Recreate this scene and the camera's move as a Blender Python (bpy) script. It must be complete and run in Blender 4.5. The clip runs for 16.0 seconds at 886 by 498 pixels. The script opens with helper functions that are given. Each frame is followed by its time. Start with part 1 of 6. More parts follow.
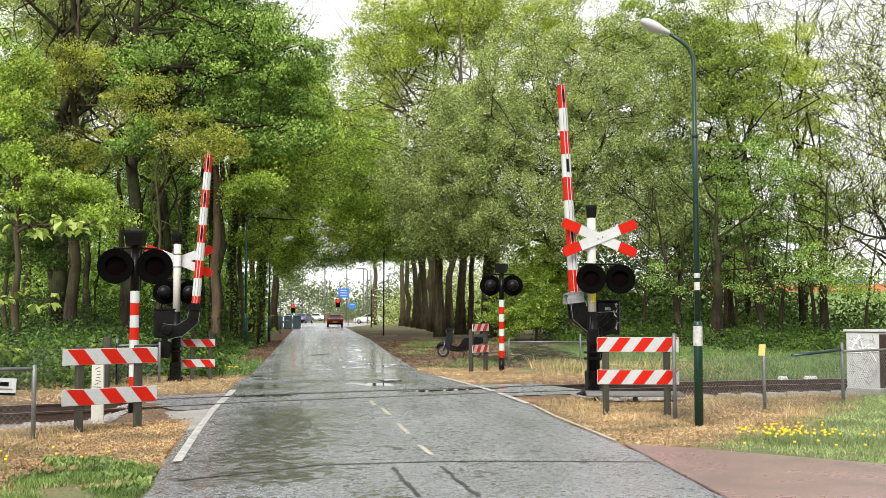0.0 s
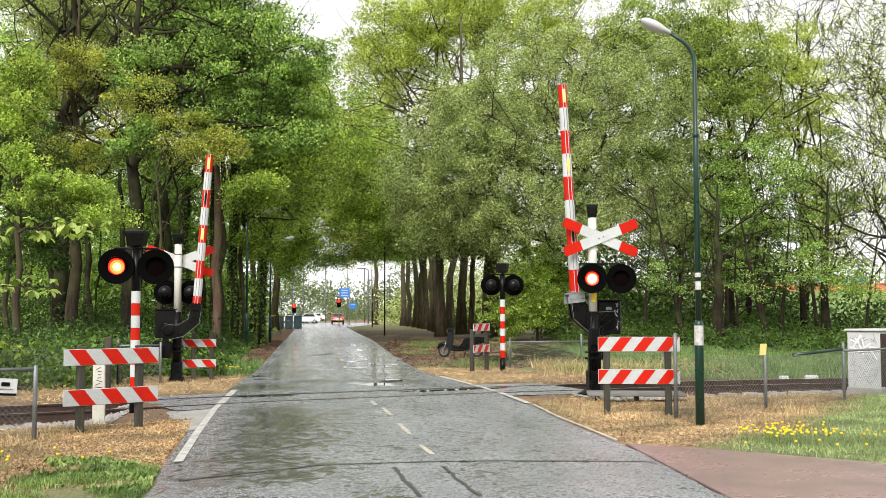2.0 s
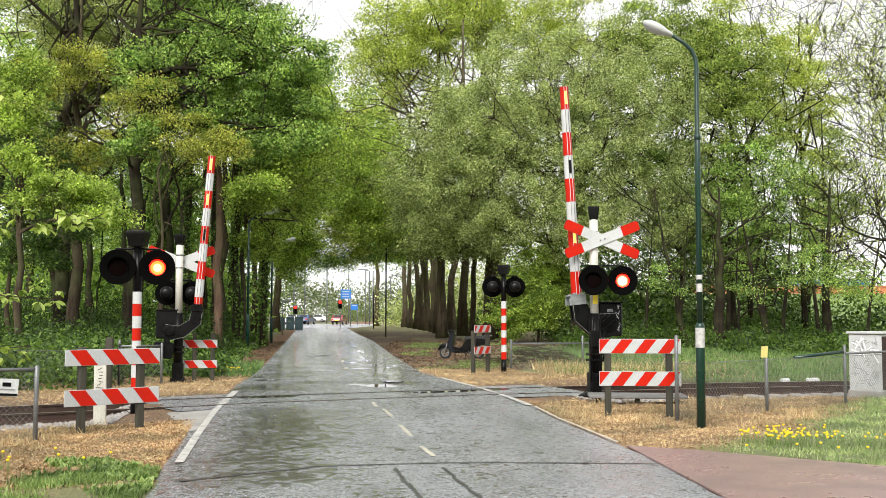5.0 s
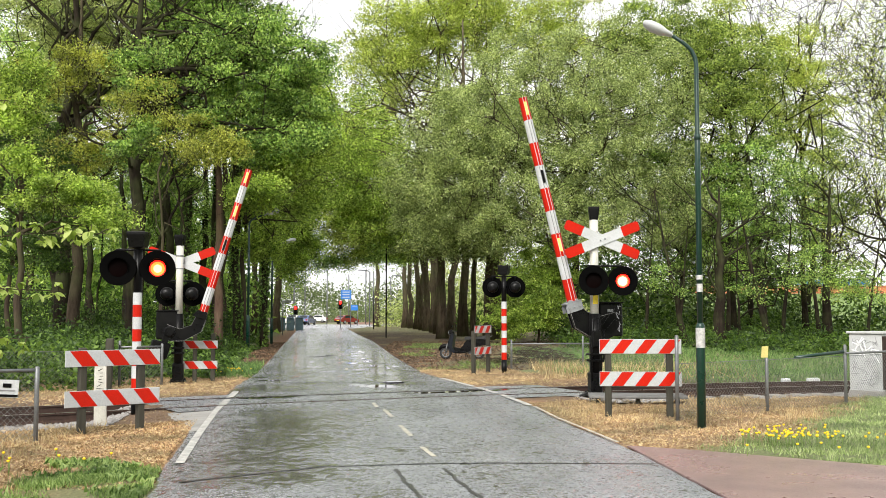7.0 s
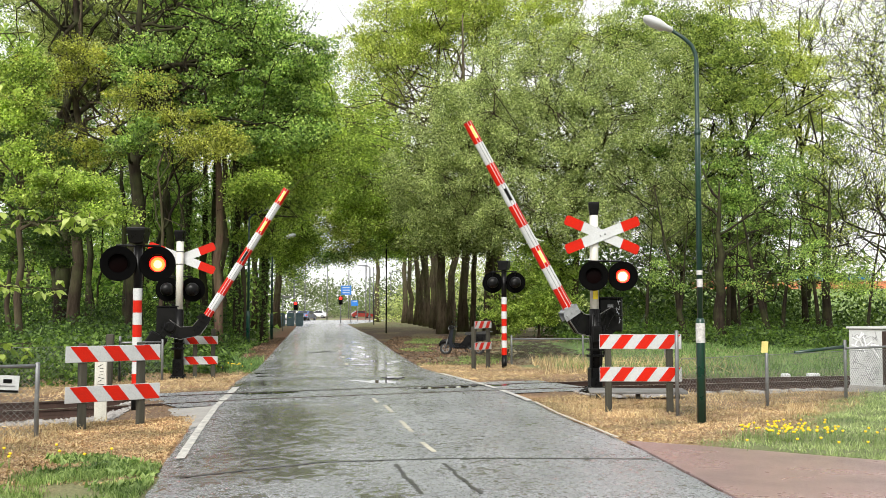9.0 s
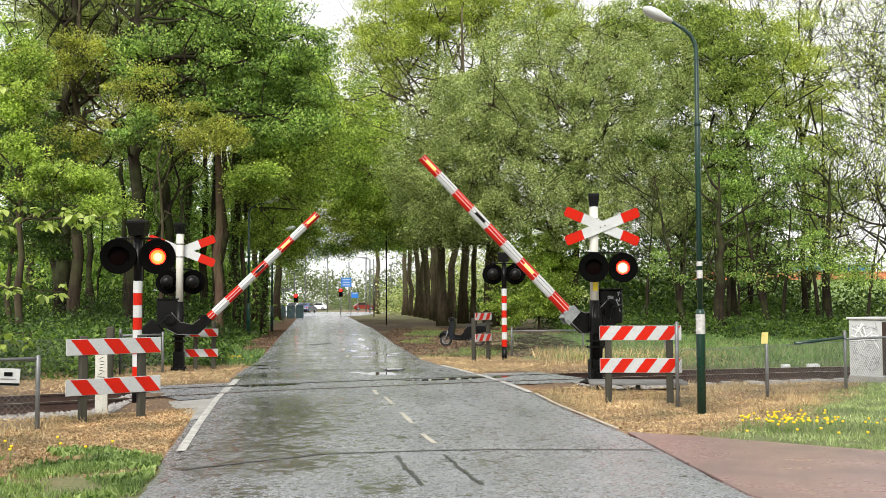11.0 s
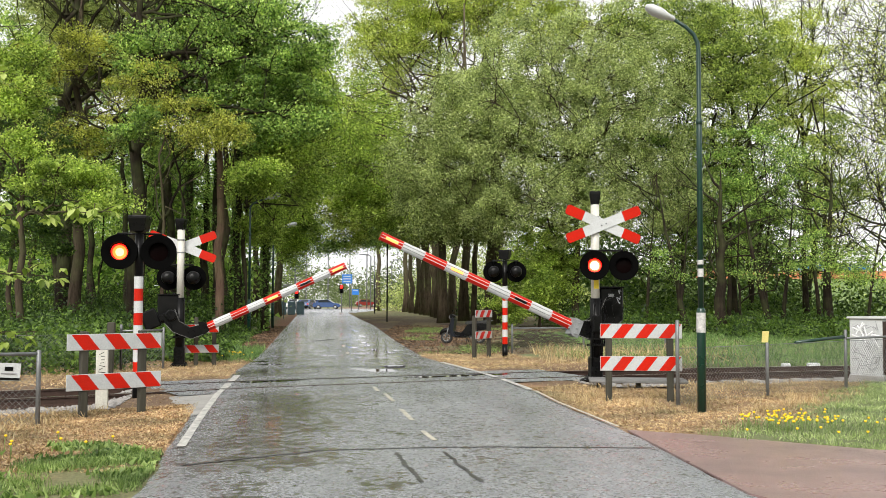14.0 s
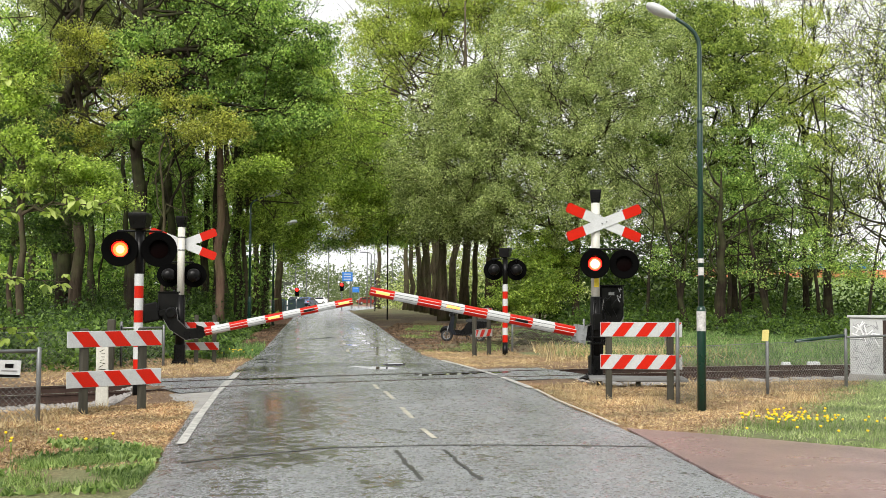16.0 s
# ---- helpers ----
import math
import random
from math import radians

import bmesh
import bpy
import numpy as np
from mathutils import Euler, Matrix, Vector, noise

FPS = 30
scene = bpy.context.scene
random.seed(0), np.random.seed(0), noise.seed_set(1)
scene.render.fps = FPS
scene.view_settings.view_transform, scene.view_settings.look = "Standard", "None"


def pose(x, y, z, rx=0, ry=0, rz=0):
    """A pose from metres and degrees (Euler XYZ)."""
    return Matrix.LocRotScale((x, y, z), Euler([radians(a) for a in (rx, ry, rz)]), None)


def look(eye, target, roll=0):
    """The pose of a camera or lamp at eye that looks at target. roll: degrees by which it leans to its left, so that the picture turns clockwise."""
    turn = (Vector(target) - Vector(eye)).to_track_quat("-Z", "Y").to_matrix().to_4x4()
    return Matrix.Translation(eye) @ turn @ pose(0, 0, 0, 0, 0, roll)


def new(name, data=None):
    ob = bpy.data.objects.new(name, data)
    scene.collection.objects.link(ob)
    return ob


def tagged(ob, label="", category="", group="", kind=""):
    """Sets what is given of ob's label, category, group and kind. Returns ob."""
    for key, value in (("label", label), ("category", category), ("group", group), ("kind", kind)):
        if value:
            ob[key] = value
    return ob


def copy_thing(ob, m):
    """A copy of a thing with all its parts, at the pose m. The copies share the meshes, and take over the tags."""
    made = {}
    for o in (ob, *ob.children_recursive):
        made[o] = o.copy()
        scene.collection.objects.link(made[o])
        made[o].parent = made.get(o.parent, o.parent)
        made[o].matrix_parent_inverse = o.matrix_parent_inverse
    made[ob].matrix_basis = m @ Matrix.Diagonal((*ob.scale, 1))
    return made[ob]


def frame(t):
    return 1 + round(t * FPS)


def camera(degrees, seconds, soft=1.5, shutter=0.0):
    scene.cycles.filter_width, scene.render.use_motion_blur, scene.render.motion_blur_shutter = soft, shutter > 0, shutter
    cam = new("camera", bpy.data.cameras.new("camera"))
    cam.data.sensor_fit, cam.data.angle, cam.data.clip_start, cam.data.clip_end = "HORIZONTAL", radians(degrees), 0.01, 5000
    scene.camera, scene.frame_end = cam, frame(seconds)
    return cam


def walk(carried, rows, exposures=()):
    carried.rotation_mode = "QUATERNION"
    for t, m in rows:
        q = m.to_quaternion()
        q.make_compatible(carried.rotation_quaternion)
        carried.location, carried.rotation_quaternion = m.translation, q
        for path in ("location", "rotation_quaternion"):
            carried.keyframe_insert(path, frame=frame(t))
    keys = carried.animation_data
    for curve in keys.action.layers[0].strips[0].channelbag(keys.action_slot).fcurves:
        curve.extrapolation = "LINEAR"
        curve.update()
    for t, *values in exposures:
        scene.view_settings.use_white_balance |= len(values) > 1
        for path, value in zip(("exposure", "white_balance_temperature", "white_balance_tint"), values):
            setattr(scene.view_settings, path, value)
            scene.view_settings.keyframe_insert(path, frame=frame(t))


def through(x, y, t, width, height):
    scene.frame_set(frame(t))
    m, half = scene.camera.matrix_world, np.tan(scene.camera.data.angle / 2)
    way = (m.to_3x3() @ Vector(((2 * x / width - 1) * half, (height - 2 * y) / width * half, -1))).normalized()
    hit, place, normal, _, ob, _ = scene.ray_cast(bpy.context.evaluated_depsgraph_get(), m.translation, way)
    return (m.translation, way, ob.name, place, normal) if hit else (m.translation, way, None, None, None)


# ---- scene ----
# Camera: held by hand at eye height on the road, turning slightly.
cam = camera(46.5, 16.0, soft=0.5)
# seconds, heading, tilt, lean in degrees
CAM = [
    (0, 0.000, 3.543, 0.000),
    (0.5, 0.022, 3.531, -0.141),
    (1, 0.049, 3.546, -0.230),
    (1.5, 0.040, 3.578, -0.188),
    (2, 0.048, 3.533, -0.073),
    (2.5, 0.054, 3.565, 0.077),
    (3, 0.075, 3.571, 0.057),
    (3.5, 0.093, 3.548, -0.005),
    (4, 0.127, 3.560, 0.096),
    (6.5, 0.112, 3.677, 0.065),
    (7, 0.136, 3.641, 0.017),
    (7.5, 0.113, 3.649, 0.010),
    (8, 0.125, 3.638, -0.104),
    (8.5, 0.128, 3.669, -0.041),
    (9, 0.138, 3.387, -0.022),
    (11.5, 0.137, 2.932, -0.204),
    (12, 0.150, 2.933, -0.163),
    (12.5, 0.182, 2.885, -0.208),
    (13, 0.187, 2.865, -0.111),
    (13.5, 0.188, 2.818, 0.034),
    (14, 0.192, 2.776, 0.121),
    (14.5, 0.199, 2.726, 0.258),
    (15, 0.186, 2.700, 0.137),
    (15.5, 0.204, 2.662, 0.206),
    (16, 0.213, 2.663, 0.253),
]
walk(cam, [(t, pose(0, 0, 1.6, 90 + p, 0, y) @ pose(0, 0, 0, 0, 0, r)) for t, y, p, r in CAM], exposures=[(0, 0.45), (9.0, 0.47), (11.5, 0.36), (13.8, 0.31), (16, 0.31)])

# ---- light: a bright overcast sky with a broad weak sun ----
world = bpy.data.worlds.new("sky")
scene.world = world
world.use_nodes = True
_n, _l = world.node_tree.nodes, world.node_tree.links
_sky = _n.new("ShaderNodeTexSky")
_sky.sky_type, _sky.sun_disc = "NISHITA", False
_sky.sun_elevation, _sky.sun_rotation = radians(36), radians(195)
_hsv = _n.new("ShaderNodeHueSaturation")
_hsv.inputs["Saturation"].default_value = 0.1
_cloud = _n.new("ShaderNodeMix")                  # a closed, even cloud cover over the clear sky
_cloud.data_type = "RGBA"
_cloud.inputs[0].default_value = 0.85
_cloud.inputs[7].default_value = (10.2, 10.2, 10.1, 1.0)
_l.new(_sky.outputs["Color"], _hsv.inputs["Color"])
_l.new(_hsv.outputs["Color"], _cloud.inputs[6])
_l.new(_cloud.outputs[2], _n["Background"].inputs["Color"])
_n["Background"].inputs["Strength"].default_value = 0.097
sun = new("sun", bpy.data.lights.new("sun", "SUN"))
sun.data.energy, sun.data.angle, sun.data.color = 3.7, radians(36), (1.0, 0.96, 0.9)
sun.matrix_world = look((-12, -26, 34), (0, 20, 0))


# ---- materials ----
def nodes_of(name):
    m = bpy.data.materials.new(name)
    m.use_nodes = True
    t = m.node_tree
    return m, t.nodes, t.links, t.nodes["Principled BSDF"]


def noise_node(n, l, scale, detail=4.0, rough=0.6, coord="Object", stretch=None):
    tc = n.new("ShaderNodeTexCoord")
    mp = n.new("ShaderNodeMapping")
    if stretch:
        mp.inputs["Scale"].default_value = stretch
    l.new(tc.outputs[coord], mp.inputs["Vector"])
    x = n.new("ShaderNodeTexNoise")
    x.inputs["Scale"].default_value, x.inputs["Detail"].default_value, x.inputs["Roughness"].default_value = scale, detail, rough
    l.new(mp.outputs["Vector"], x.inputs["Vector"])
    return x


def ramp_node(n, l, source, stops):
    r = n.new("ShaderNodeValToRGB")
    while len(r.color_ramp.elements) < len(stops):
        r.color_ramp.elements.new(0.5)
    for e, (p, c) in zip(r.color_ramp.elements, stops):
        e.position, e.color = p, (*c, 1.0)
    l.new(source, r.inputs["Fac"])
    return r


def mix_node(n, l, fac, a, b, mode="MIX"):
    m = n.new("ShaderNodeMix")
    m.data_type, m.blend_type = "RGBA", mode
    for sock, v in ((m.inputs[0], fac), (m.inputs[6], a), (m.inputs[7], b)):
        if isinstance(v, (int, float)):
            sock.default_value = v
        elif isinstance(v, tuple):
            sock.default_value = (*v, 1.0)
        else:
            l.new(v, sock)
    return m.outputs[2]


def bump_node(n, l, b, source, strength, distance):
    x = n.new("ShaderNodeBump")
    x.inputs["Strength"].default_value, x.inputs["Distance"].default_value = strength, distance
    l.new(source, x.inputs["Height"])
    l.new(x.outputs["Normal"], b.inputs["Normal"])


def surface(name, c1, c2, rough=0.5, metal=0.0, scale=3.0, fine=60.0, bump=0.15, stretch=None, spec=0.5, coat=0.0):
    """A worn surface: two colours mixed at a coarse and a fine scale, with relief and uneven gloss."""
    m, n, l, b = nodes_of(name)
    big = noise_node(n, l, scale, stretch=stretch)
    small = noise_node(n, l, fine, stretch=stretch)
    fac = ramp_node(n, l, big.outputs["Fac"], [(0.35, (0, 0, 0)), (0.7, (1, 1, 1))])
    col = mix_node(n, l, fac.outputs["Color"], c1, c2)
    grain = ramp_node(n, l, small.outputs["Fac"], [(0.3, (0.75, 0.75, 0.75)), (0.7, (1.1, 1.1, 1.1))])
    l.new(mix_node(n, l, 0.8, col, grain.outputs["Color"], "MULTIPLY"), b.inputs["Base Color"])
    rr = ramp_node(n, l, big.outputs["Fac"], [(0.3, (rough * 0.8,) * 3), (0.75, (min(1, rough * 1.25),) * 3)])
    l.new(rr.outputs["Color"], b.inputs["Roughness"])
    b.inputs["Metallic"].default_value = metal
    b.inputs["Specular IOR Level"].default_value = spec
    b.inputs["Coat Weight"].default_value = coat
    bump_node(n, l, b, small.outputs["Fac"], bump, 0.01)
    return m


def glow(name, colour, strength):
    m, n, l, b = nodes_of(name)
    b.inputs["Base Color"].default_value = (*colour, 1)
    b.inputs["Emission Color"].default_value = (*colour, 1)
    b.inputs["Emission Strength"].default_value = strength
    return m


def leaf_material(name, dark, mid, light, through=0.5, blotch=1.0):
    """Leaves: colour differs leaf by leaf and clump by clump, and light passes through them."""
    m, n, l, b = nodes_of(name)
    geo = n.new("ShaderNodeNewGeometry")
    one = ramp_node(n, l, geo.outputs["Random Per Island"], [(0.0, tuple(0.8 * q for q in dark)), (0.42, mid), (1.0, tuple(1.15 * q for q in light))])
    clump = noise_node(n, l, 0.9, 4.0)
    tone = ramp_node(n, l, clump.outputs["Fac"], [(0.32, (1 - 0.58 * blotch, 1 - 0.52 * blotch, 1 - 0.58 * blotch)), (0.68, (1 + 0.5 * blotch, 1 + 0.45 * blotch, 1 + 0.3 * blotch))])
    col = mix_node(n, l, 1.0, one.outputs["Color"], tone.outputs["Color"], "MULTIPLY")
    l.new(col, b.inputs["Base Color"])
    b.inputs["Roughness"].default_value = 0.5
    b.inputs["Specular IOR Level"].default_value = 0.35
    tr = n.new("ShaderNodeBsdfTranslucent")
    l.new(mix_node(n, l, 1.0, col, (1.2, 1.25, 0.85), "MULTIPLY"), tr.inputs["Color"])
    ms = n.new("ShaderNodeMixShader")
    ms.inputs[0].default_value = through
    l.new(b.outputs[0], ms.inputs[1])
    l.new(tr.outputs[0], ms.inputs[2])
    l.new(ms.outputs[0], n["Material Output"].inputs["Surface"])
    return m


def bark_material(name, c1, c2):
    m, n, l, b = nodes_of(name)
    v = noise_node(n, l, 7.0, 6.0, 0.7, stretch=(1, 1, 0.18))
    w = noise_node(n, l, 0.7, 3.0)
    col = ramp_node(n, l, v.outputs["Fac"], [(0.3, c1), (0.7, c2)])
    moss = ramp_node(n, l, w.outputs["Fac"], [(0.45, (0, 0, 0)), (0.75, (0.55, 0.55, 0.55))])
    l.new(mix_node(n, l, moss.outputs["Color"], col.outputs["Color"], (0.09, 0.12, 0.04)), b.inputs["Base Color"])
    b.inputs["Roughness"].default_value = 0.9
    b.inputs["Specular IOR Level"].default_value = 0.1
    bump_node(n, l, b, v.outputs["Fac"], 0.8, 0.04)
    return m


def asphalt_material():
    """Wet grey asphalt: coarse stones, pale worn wheel tracks, and a film of rain where the sheet's own weights put it, with ragged edges."""
    m, n, l, b = nodes_of("wet_asphalt")
    at = n.new("ShaderNodeAttribute")
    at.attribute_name = "wet"
    grit = noise_node(n, l, 34.0, 4.0, 0.85)
    speck = noise_node(n, l, 13.0, 5.0, 0.75)
    patch = noise_node(n, l, 0.5, 6.0, 0.65, stretch=(1.5, 0.5, 1.0))
    film = noise_node(n, l, 1.3, 8.0, 0.66, stretch=(0.9, 0.6, 1.0))
    blot = noise_node(n, l, 7.0, 6.0, 0.7)
    # how wet: the weight, broken up at two scales
    total = at.outputs["Fac"]
    for tex, gain in ((film, 1.15), (blot, 2.65)):
        add = n.new("ShaderNodeMath")
        add.operation = "MULTIPLY_ADD"
        l.new(tex.outputs["Fac"], add.inputs[0])
        add.inputs[1].default_value = gain
        l.new(total, add.inputs[2])
        total = add.outputs[0]
    half = n.new("ShaderNodeMath")
    half.operation = "MULTIPLY"
    half.inputs[1].default_value = 0.4
    l.new(total, half.inputs[0])
    wet = ramp_node(n, l, half.outputs[0], [(0.91, (0.0,) * 3), (0.975, (0.95,) * 3)])
    col = ramp_node(n, l, patch.outputs["Fac"], [(0.3, (0.15, 0.158, 0.17)), (0.7, (0.27, 0.281, 0.298))])
    g = ramp_node(n, l, grit.outputs["Fac"], [(0.34, (0.3, 0.3, 0.3)), (0.66, (1.75, 1.75, 1.75))])
    g2 = ramp_node(n, l, speck.outputs["Fac"], [(0.3, (0.7, 0.7, 0.7)), (0.7, (1.25, 1.25, 1.25))])
    c = mix_node(n, l, 1.0, col.outputs["Color"], g.outputs["Color"], "MULTIPLY")
    c = mix_node(n, l, 1.0, c, g2.outputs["Color"], "MULTIPLY")
    soak = ramp_node(n, l, at.outputs["Fac"], [(0.1, (1.0,) * 3), (0.75, (0.74, 0.71, 0.65))])
    c = mix_node(n, l, 1.0, c, soak.outputs["Color"], "MULTIPLY")
    l.new(mix_node(n, l, wet.outputs["Color"], c, mix_node(n, l, 0.65, c, (0.06, 0.05, 0.036))), b.inputs["Base Color"])
    dry = ramp_node(n, l, blot.outputs["Fac"], [(0.35, (0.2,) * 3), (0.65, (0.36,) * 3)])
    gr = ramp_node(n, l, grit.outputs["Fac"], [(0.35, (0.75,) * 3), (0.65, (1.4,) * 3)])
    rough = mix_node(n, l, 1.0, dry.outputs["Color"], gr.outputs["Color"], "MULTIPLY")
    damp = ramp_node(n, l, at.outputs["Fac"], [(0.1, (0.0,) * 3), (0.7, (0.85,) * 3)])
    rough = mix_node(n, l, damp.outputs["Color"], rough, (0.17, 0.17, 0.17))
    l.new(mix_node(n, l, wet.outputs["Color"], rough, (0.085, 0.085, 0.085)), b.inputs["Roughness"])
    flat = mix_node(n, l, mix_node(n, l, 0.8, damp.outputs["Color"], wet.outputs["Color"]), grit.outputs["Color"], (0.5, 0.5, 0.5))
    bump_node(n, l, b, flat, 0.7, 0.009)
    b.inputs["Specular IOR Level"].default_value = 0.75
    return m


def ground_material():
    """One sheet of soil: straw, grass, dark earth, red cinder and stone chips by the sheet's own weights."""
    m, n, l, b = nodes_of("verge_soil")
    at = n.new("ShaderNodeAttribute")
    at.attribute_name = "soil"
    sep = n.new("ShaderNodeSeparateColor")
    l.new(at.outputs["Color"], sep.inputs["Color"])
    fine, mid = noise_node(n, l, 28.0, 6.0, 0.75), noise_node(n, l, 2.2, 5.0, 0.65)
    straw = ramp_node(n, l, fine.outputs["Fac"], [(0.3, (0.09, 0.055, 0.03)), (0.5, (0.26, 0.175, 0.1)), (0.7, (0.46, 0.35, 0.21))])
    straw2 = mix_node(n, l, 0.7, straw.outputs["Color"], ramp_node(n, l, mid.outputs["Fac"], [(0.3, (0.85, 0.6, 0.45)), (0.7, (1.0, 1.0, 0.95))]).outputs["Color"], "MULTIPLY")
    grass = ramp_node(n, l, fine.outputs["Fac"], [(0.3, (0.06, 0.07, 0.025)), (0.5, (0.13, 0.16, 0.06)), (0.7, (0.25, 0.26, 0.12))])
    earth = ramp_node(n, l, fine.outputs["Fac"], [(0.3, (0.034, 0.02, 0.013)), (0.7, (0.115, 0.07, 0.045))])
    cinder = ramp_node(n, l, fine.outputs["Fac"], [(0.3, (0.13, 0.06, 0.04)), (0.7, (0.28, 0.15, 0.10))])
    c = mix_node(n, l, sep.outputs[0], straw2, grass.outputs["Color"])
    c = mix_node(n, l, sep.outputs[1], c, earth.outputs["Color"])
    c = mix_node(n, l, sep.outputs[2], c, cinder.outputs["Color"])
    l.new(c, b.inputs["Base Color"])
    b.inputs["Roughness"].default_value = 0.9
    bump_node(n, l, b, fine.outputs["Fac"], 0.7, 0.05)
    return m


WHITE = surface("white_enamel", (0.5, 0.515, 0.52), (0.41, 0.42, 0.415), 0.35, scale=2.5, bump=0.05)
RED = surface("red_enamel", (0.47, 0.012, 0.003), (0.38, 0.013, 0.005), 0.38, scale=2.5, bump=0.05, spec=0.14)
BLACK = surface("black_paint", (0.0022, 0.0022, 0.0026), (0.005, 0.0048, 0.0046), 0.3, scale=4, bump=0.08, spec=0.16)
SHEETING = surface("grey_white_sheeting", (0.42, 0.435, 0.44), (0.375, 0.39, 0.39), 0.35, scale=2.5, bump=0.05)
MATT_BLACK = surface("matt_black", (0.0012, 0.0012, 0.0013), (0.0024, 0.0023, 0.0022), 0.6, scale=4, bump=0.1, spec=0.02)
CREAM = surface("cream_paint", (0.57, 0.56, 0.50), (0.47, 0.46, 0.41), 0.4, scale=2, bump=0.06)
ZINC = surface("galvanised_steel", (0.22, 0.23, 0.235), (0.15, 0.155, 0.155), 0.5, 0.6, scale=5, bump=0.1)
GREY_ALU = surface("grey_aluminium", (0.3, 0.315, 0.325), (0.22, 0.23, 0.235), 0.45, 0.4, scale=4, bump=0.08)
GREEN_PAINT = surface("dark_green_paint", (0.004, 0.034, 0.022), (0.006, 0.026, 0.018), 0.3, scale=2, bump=0.05)
WOOD = surface("weathered_wood", (0.05, 0.045, 0.03), (0.018, 0.018, 0.012), 0.85, scale=2.5, fine=35, bump=0.5, stretch=(1, 1, 0.12))
RUST = surface("rusty_rail", (0.05, 0.025, 0.017), (0.03, 0.017, 0.012), 0.75, 0.2, scale=6, bump=0.3)
RAILHEAD = surface("polished_rail_head", (0.5, 0.48, 0.46), (0.36, 0.34, 0.32), 0.3, 0.9, scale=5, bump=0.05)
STONE = surface("ballast_stone", (0.34, 0.325, 0.31), (0.15, 0.14, 0.13), 0.85, scale=8, bump=0.5)
CONCRETE = surface("grey_concrete", (0.33, 0.32, 0.3), (0.23, 0.225, 0.21), 0.75, scale=1.5, fine=50, bump=0.3)
PAINT_LINE = surface("worn_white_line", (0.6, 0.59, 0.55), (0.25, 0.25, 0.24), 0.45, scale=9, fine=70, bump=0.3)
FADED_LINE = surface("faded_line", (0.56, 0.53, 0.43), (0.26, 0.25, 0.21), 0.45, scale=9, fine=70, bump=0.3)
PLANK_GREY = surface("grey_weathered_plank", (0.17, 0.17, 0.165), (0.1, 0.1, 0.095), 0.7, scale=2, fine=40, bump=0.4)
SCRAWL = surface("grey_scrawl", (0.26, 0.26, 0.275), (0.18, 0.18, 0.185), 0.6)
CHALK = surface("white_spray", (0.78, 0.79, 0.8), (0.7, 0.71, 0.72), 0.5)
PALE_SCRAWL = surface("pale_scrawl", (0.3, 0.31, 0.33), (0.2, 0.2, 0.21), 0.6)
RED_PATH = surface("red_asphalt", (0.3, 0.19, 0.178), (0.2, 0.135, 0.125), 0.3, scale=1.3, fine=38, bump=0.6)
YELLOW = surface("yellow_sticker", (0.75, 0.58, 0.02), (0.7, 0.52, 0.02), 0.4)
PALE_YELLOW = surface("faded_yellow_plate", (0.72, 0.62, 0.22), (0.62, 0.53, 0.2), 0.5)
RUBBER = surface("black_rubber", (0.014, 0.014, 0.014), (0.024, 0.024, 0.023), 0.8)
TAR = surface("tar_seam", (0.03, 0.03, 0.031), (0.045, 0.045, 0.045), 0.35, scale=6, bump=0.3)
ASPHALT, SOIL = asphalt_material(), ground_material()
BARK = bark_material("grey_brown_bark", (0.016, 0.012, 0.008), (0.085, 0.064, 0.045))
BARK_WARM = bark_material("brown_avenue_bark", (0.03, 0.022, 0.014), (0.13, 0.1, 0.07))
# Bark darkened in its colour for the shade under the crowns.
BARK_DARK = bark_material("shade_darkened_bark", (0.007, 0.0055, 0.004), (0.034, 0.026, 0.018))
BARK_RED = bark_material("reddish_pine_bark", (0.06, 0.035, 0.025), (0.17, 0.11, 0.08))
L_OAK = leaf_material("oak_leaf", (0.05, 0.1, 0.028), (0.2, 0.345, 0.08), (0.48, 0.6, 0.19), 0.45)
L_LIME = leaf_material("lime_leaf", (0.09, 0.16, 0.025), (0.27, 0.395, 0.07), (0.52, 0.62, 0.16), 0.45)
L_PALE = leaf_material("pale_birch_leaf", (0.16, 0.2, 0.07), (0.38, 0.44, 0.19), (0.6, 0.64, 0.36), 0.55)
L_OLIVE = leaf_material("olive_oak_leaf", (0.1, 0.12, 0.025), (0.31, 0.34, 0.065), (0.5, 0.52, 0.13), 0.5)
# Greyed green: the haze of distance is put into the leaf colour.
L_FAR = leaf_material("hazy_distant_leaf", (0.08, 0.11, 0.05), (0.14, 0.18, 0.09), (0.2, 0.25, 0.13))
L_WILLOW = leaf_material("willow_leaf", (0.09, 0.13, 0.035), (0.28, 0.355, 0.125), (0.56, 0.62, 0.3), 0.42, 0.6)
L_SHRUB = leaf_material("shrub_leaf", (0.018, 0.045, 0.01), (0.05, 0.1, 0.018), (0.12, 0.19, 0.04))
# Undergrowth leaf: the gloom inside the wood is put into its colour.
L_WOOD_SHADE = leaf_material("shade_darkened_leaf", (0.012, 0.03, 0.007), (0.032, 0.068, 0.012), (0.085, 0.14, 0.03))
L_HERB = leaf_material("bramble_leaf", (0.016, 0.04, 0.008), (0.05, 0.1, 0.019), (0.14, 0.22, 0.05), 0.4)
L_FIELD = leaf_material("field_tree_leaf", (0.06, 0.1, 0.025), (0.2, 0.285, 0.062), (0.42, 0.5, 0.14), 0.42)
L_YELLOW = leaf_material("young_yellow_leaf", (0.18, 0.25, 0.035), (0.36, 0.45, 0.085), (0.62, 0.65, 0.22))
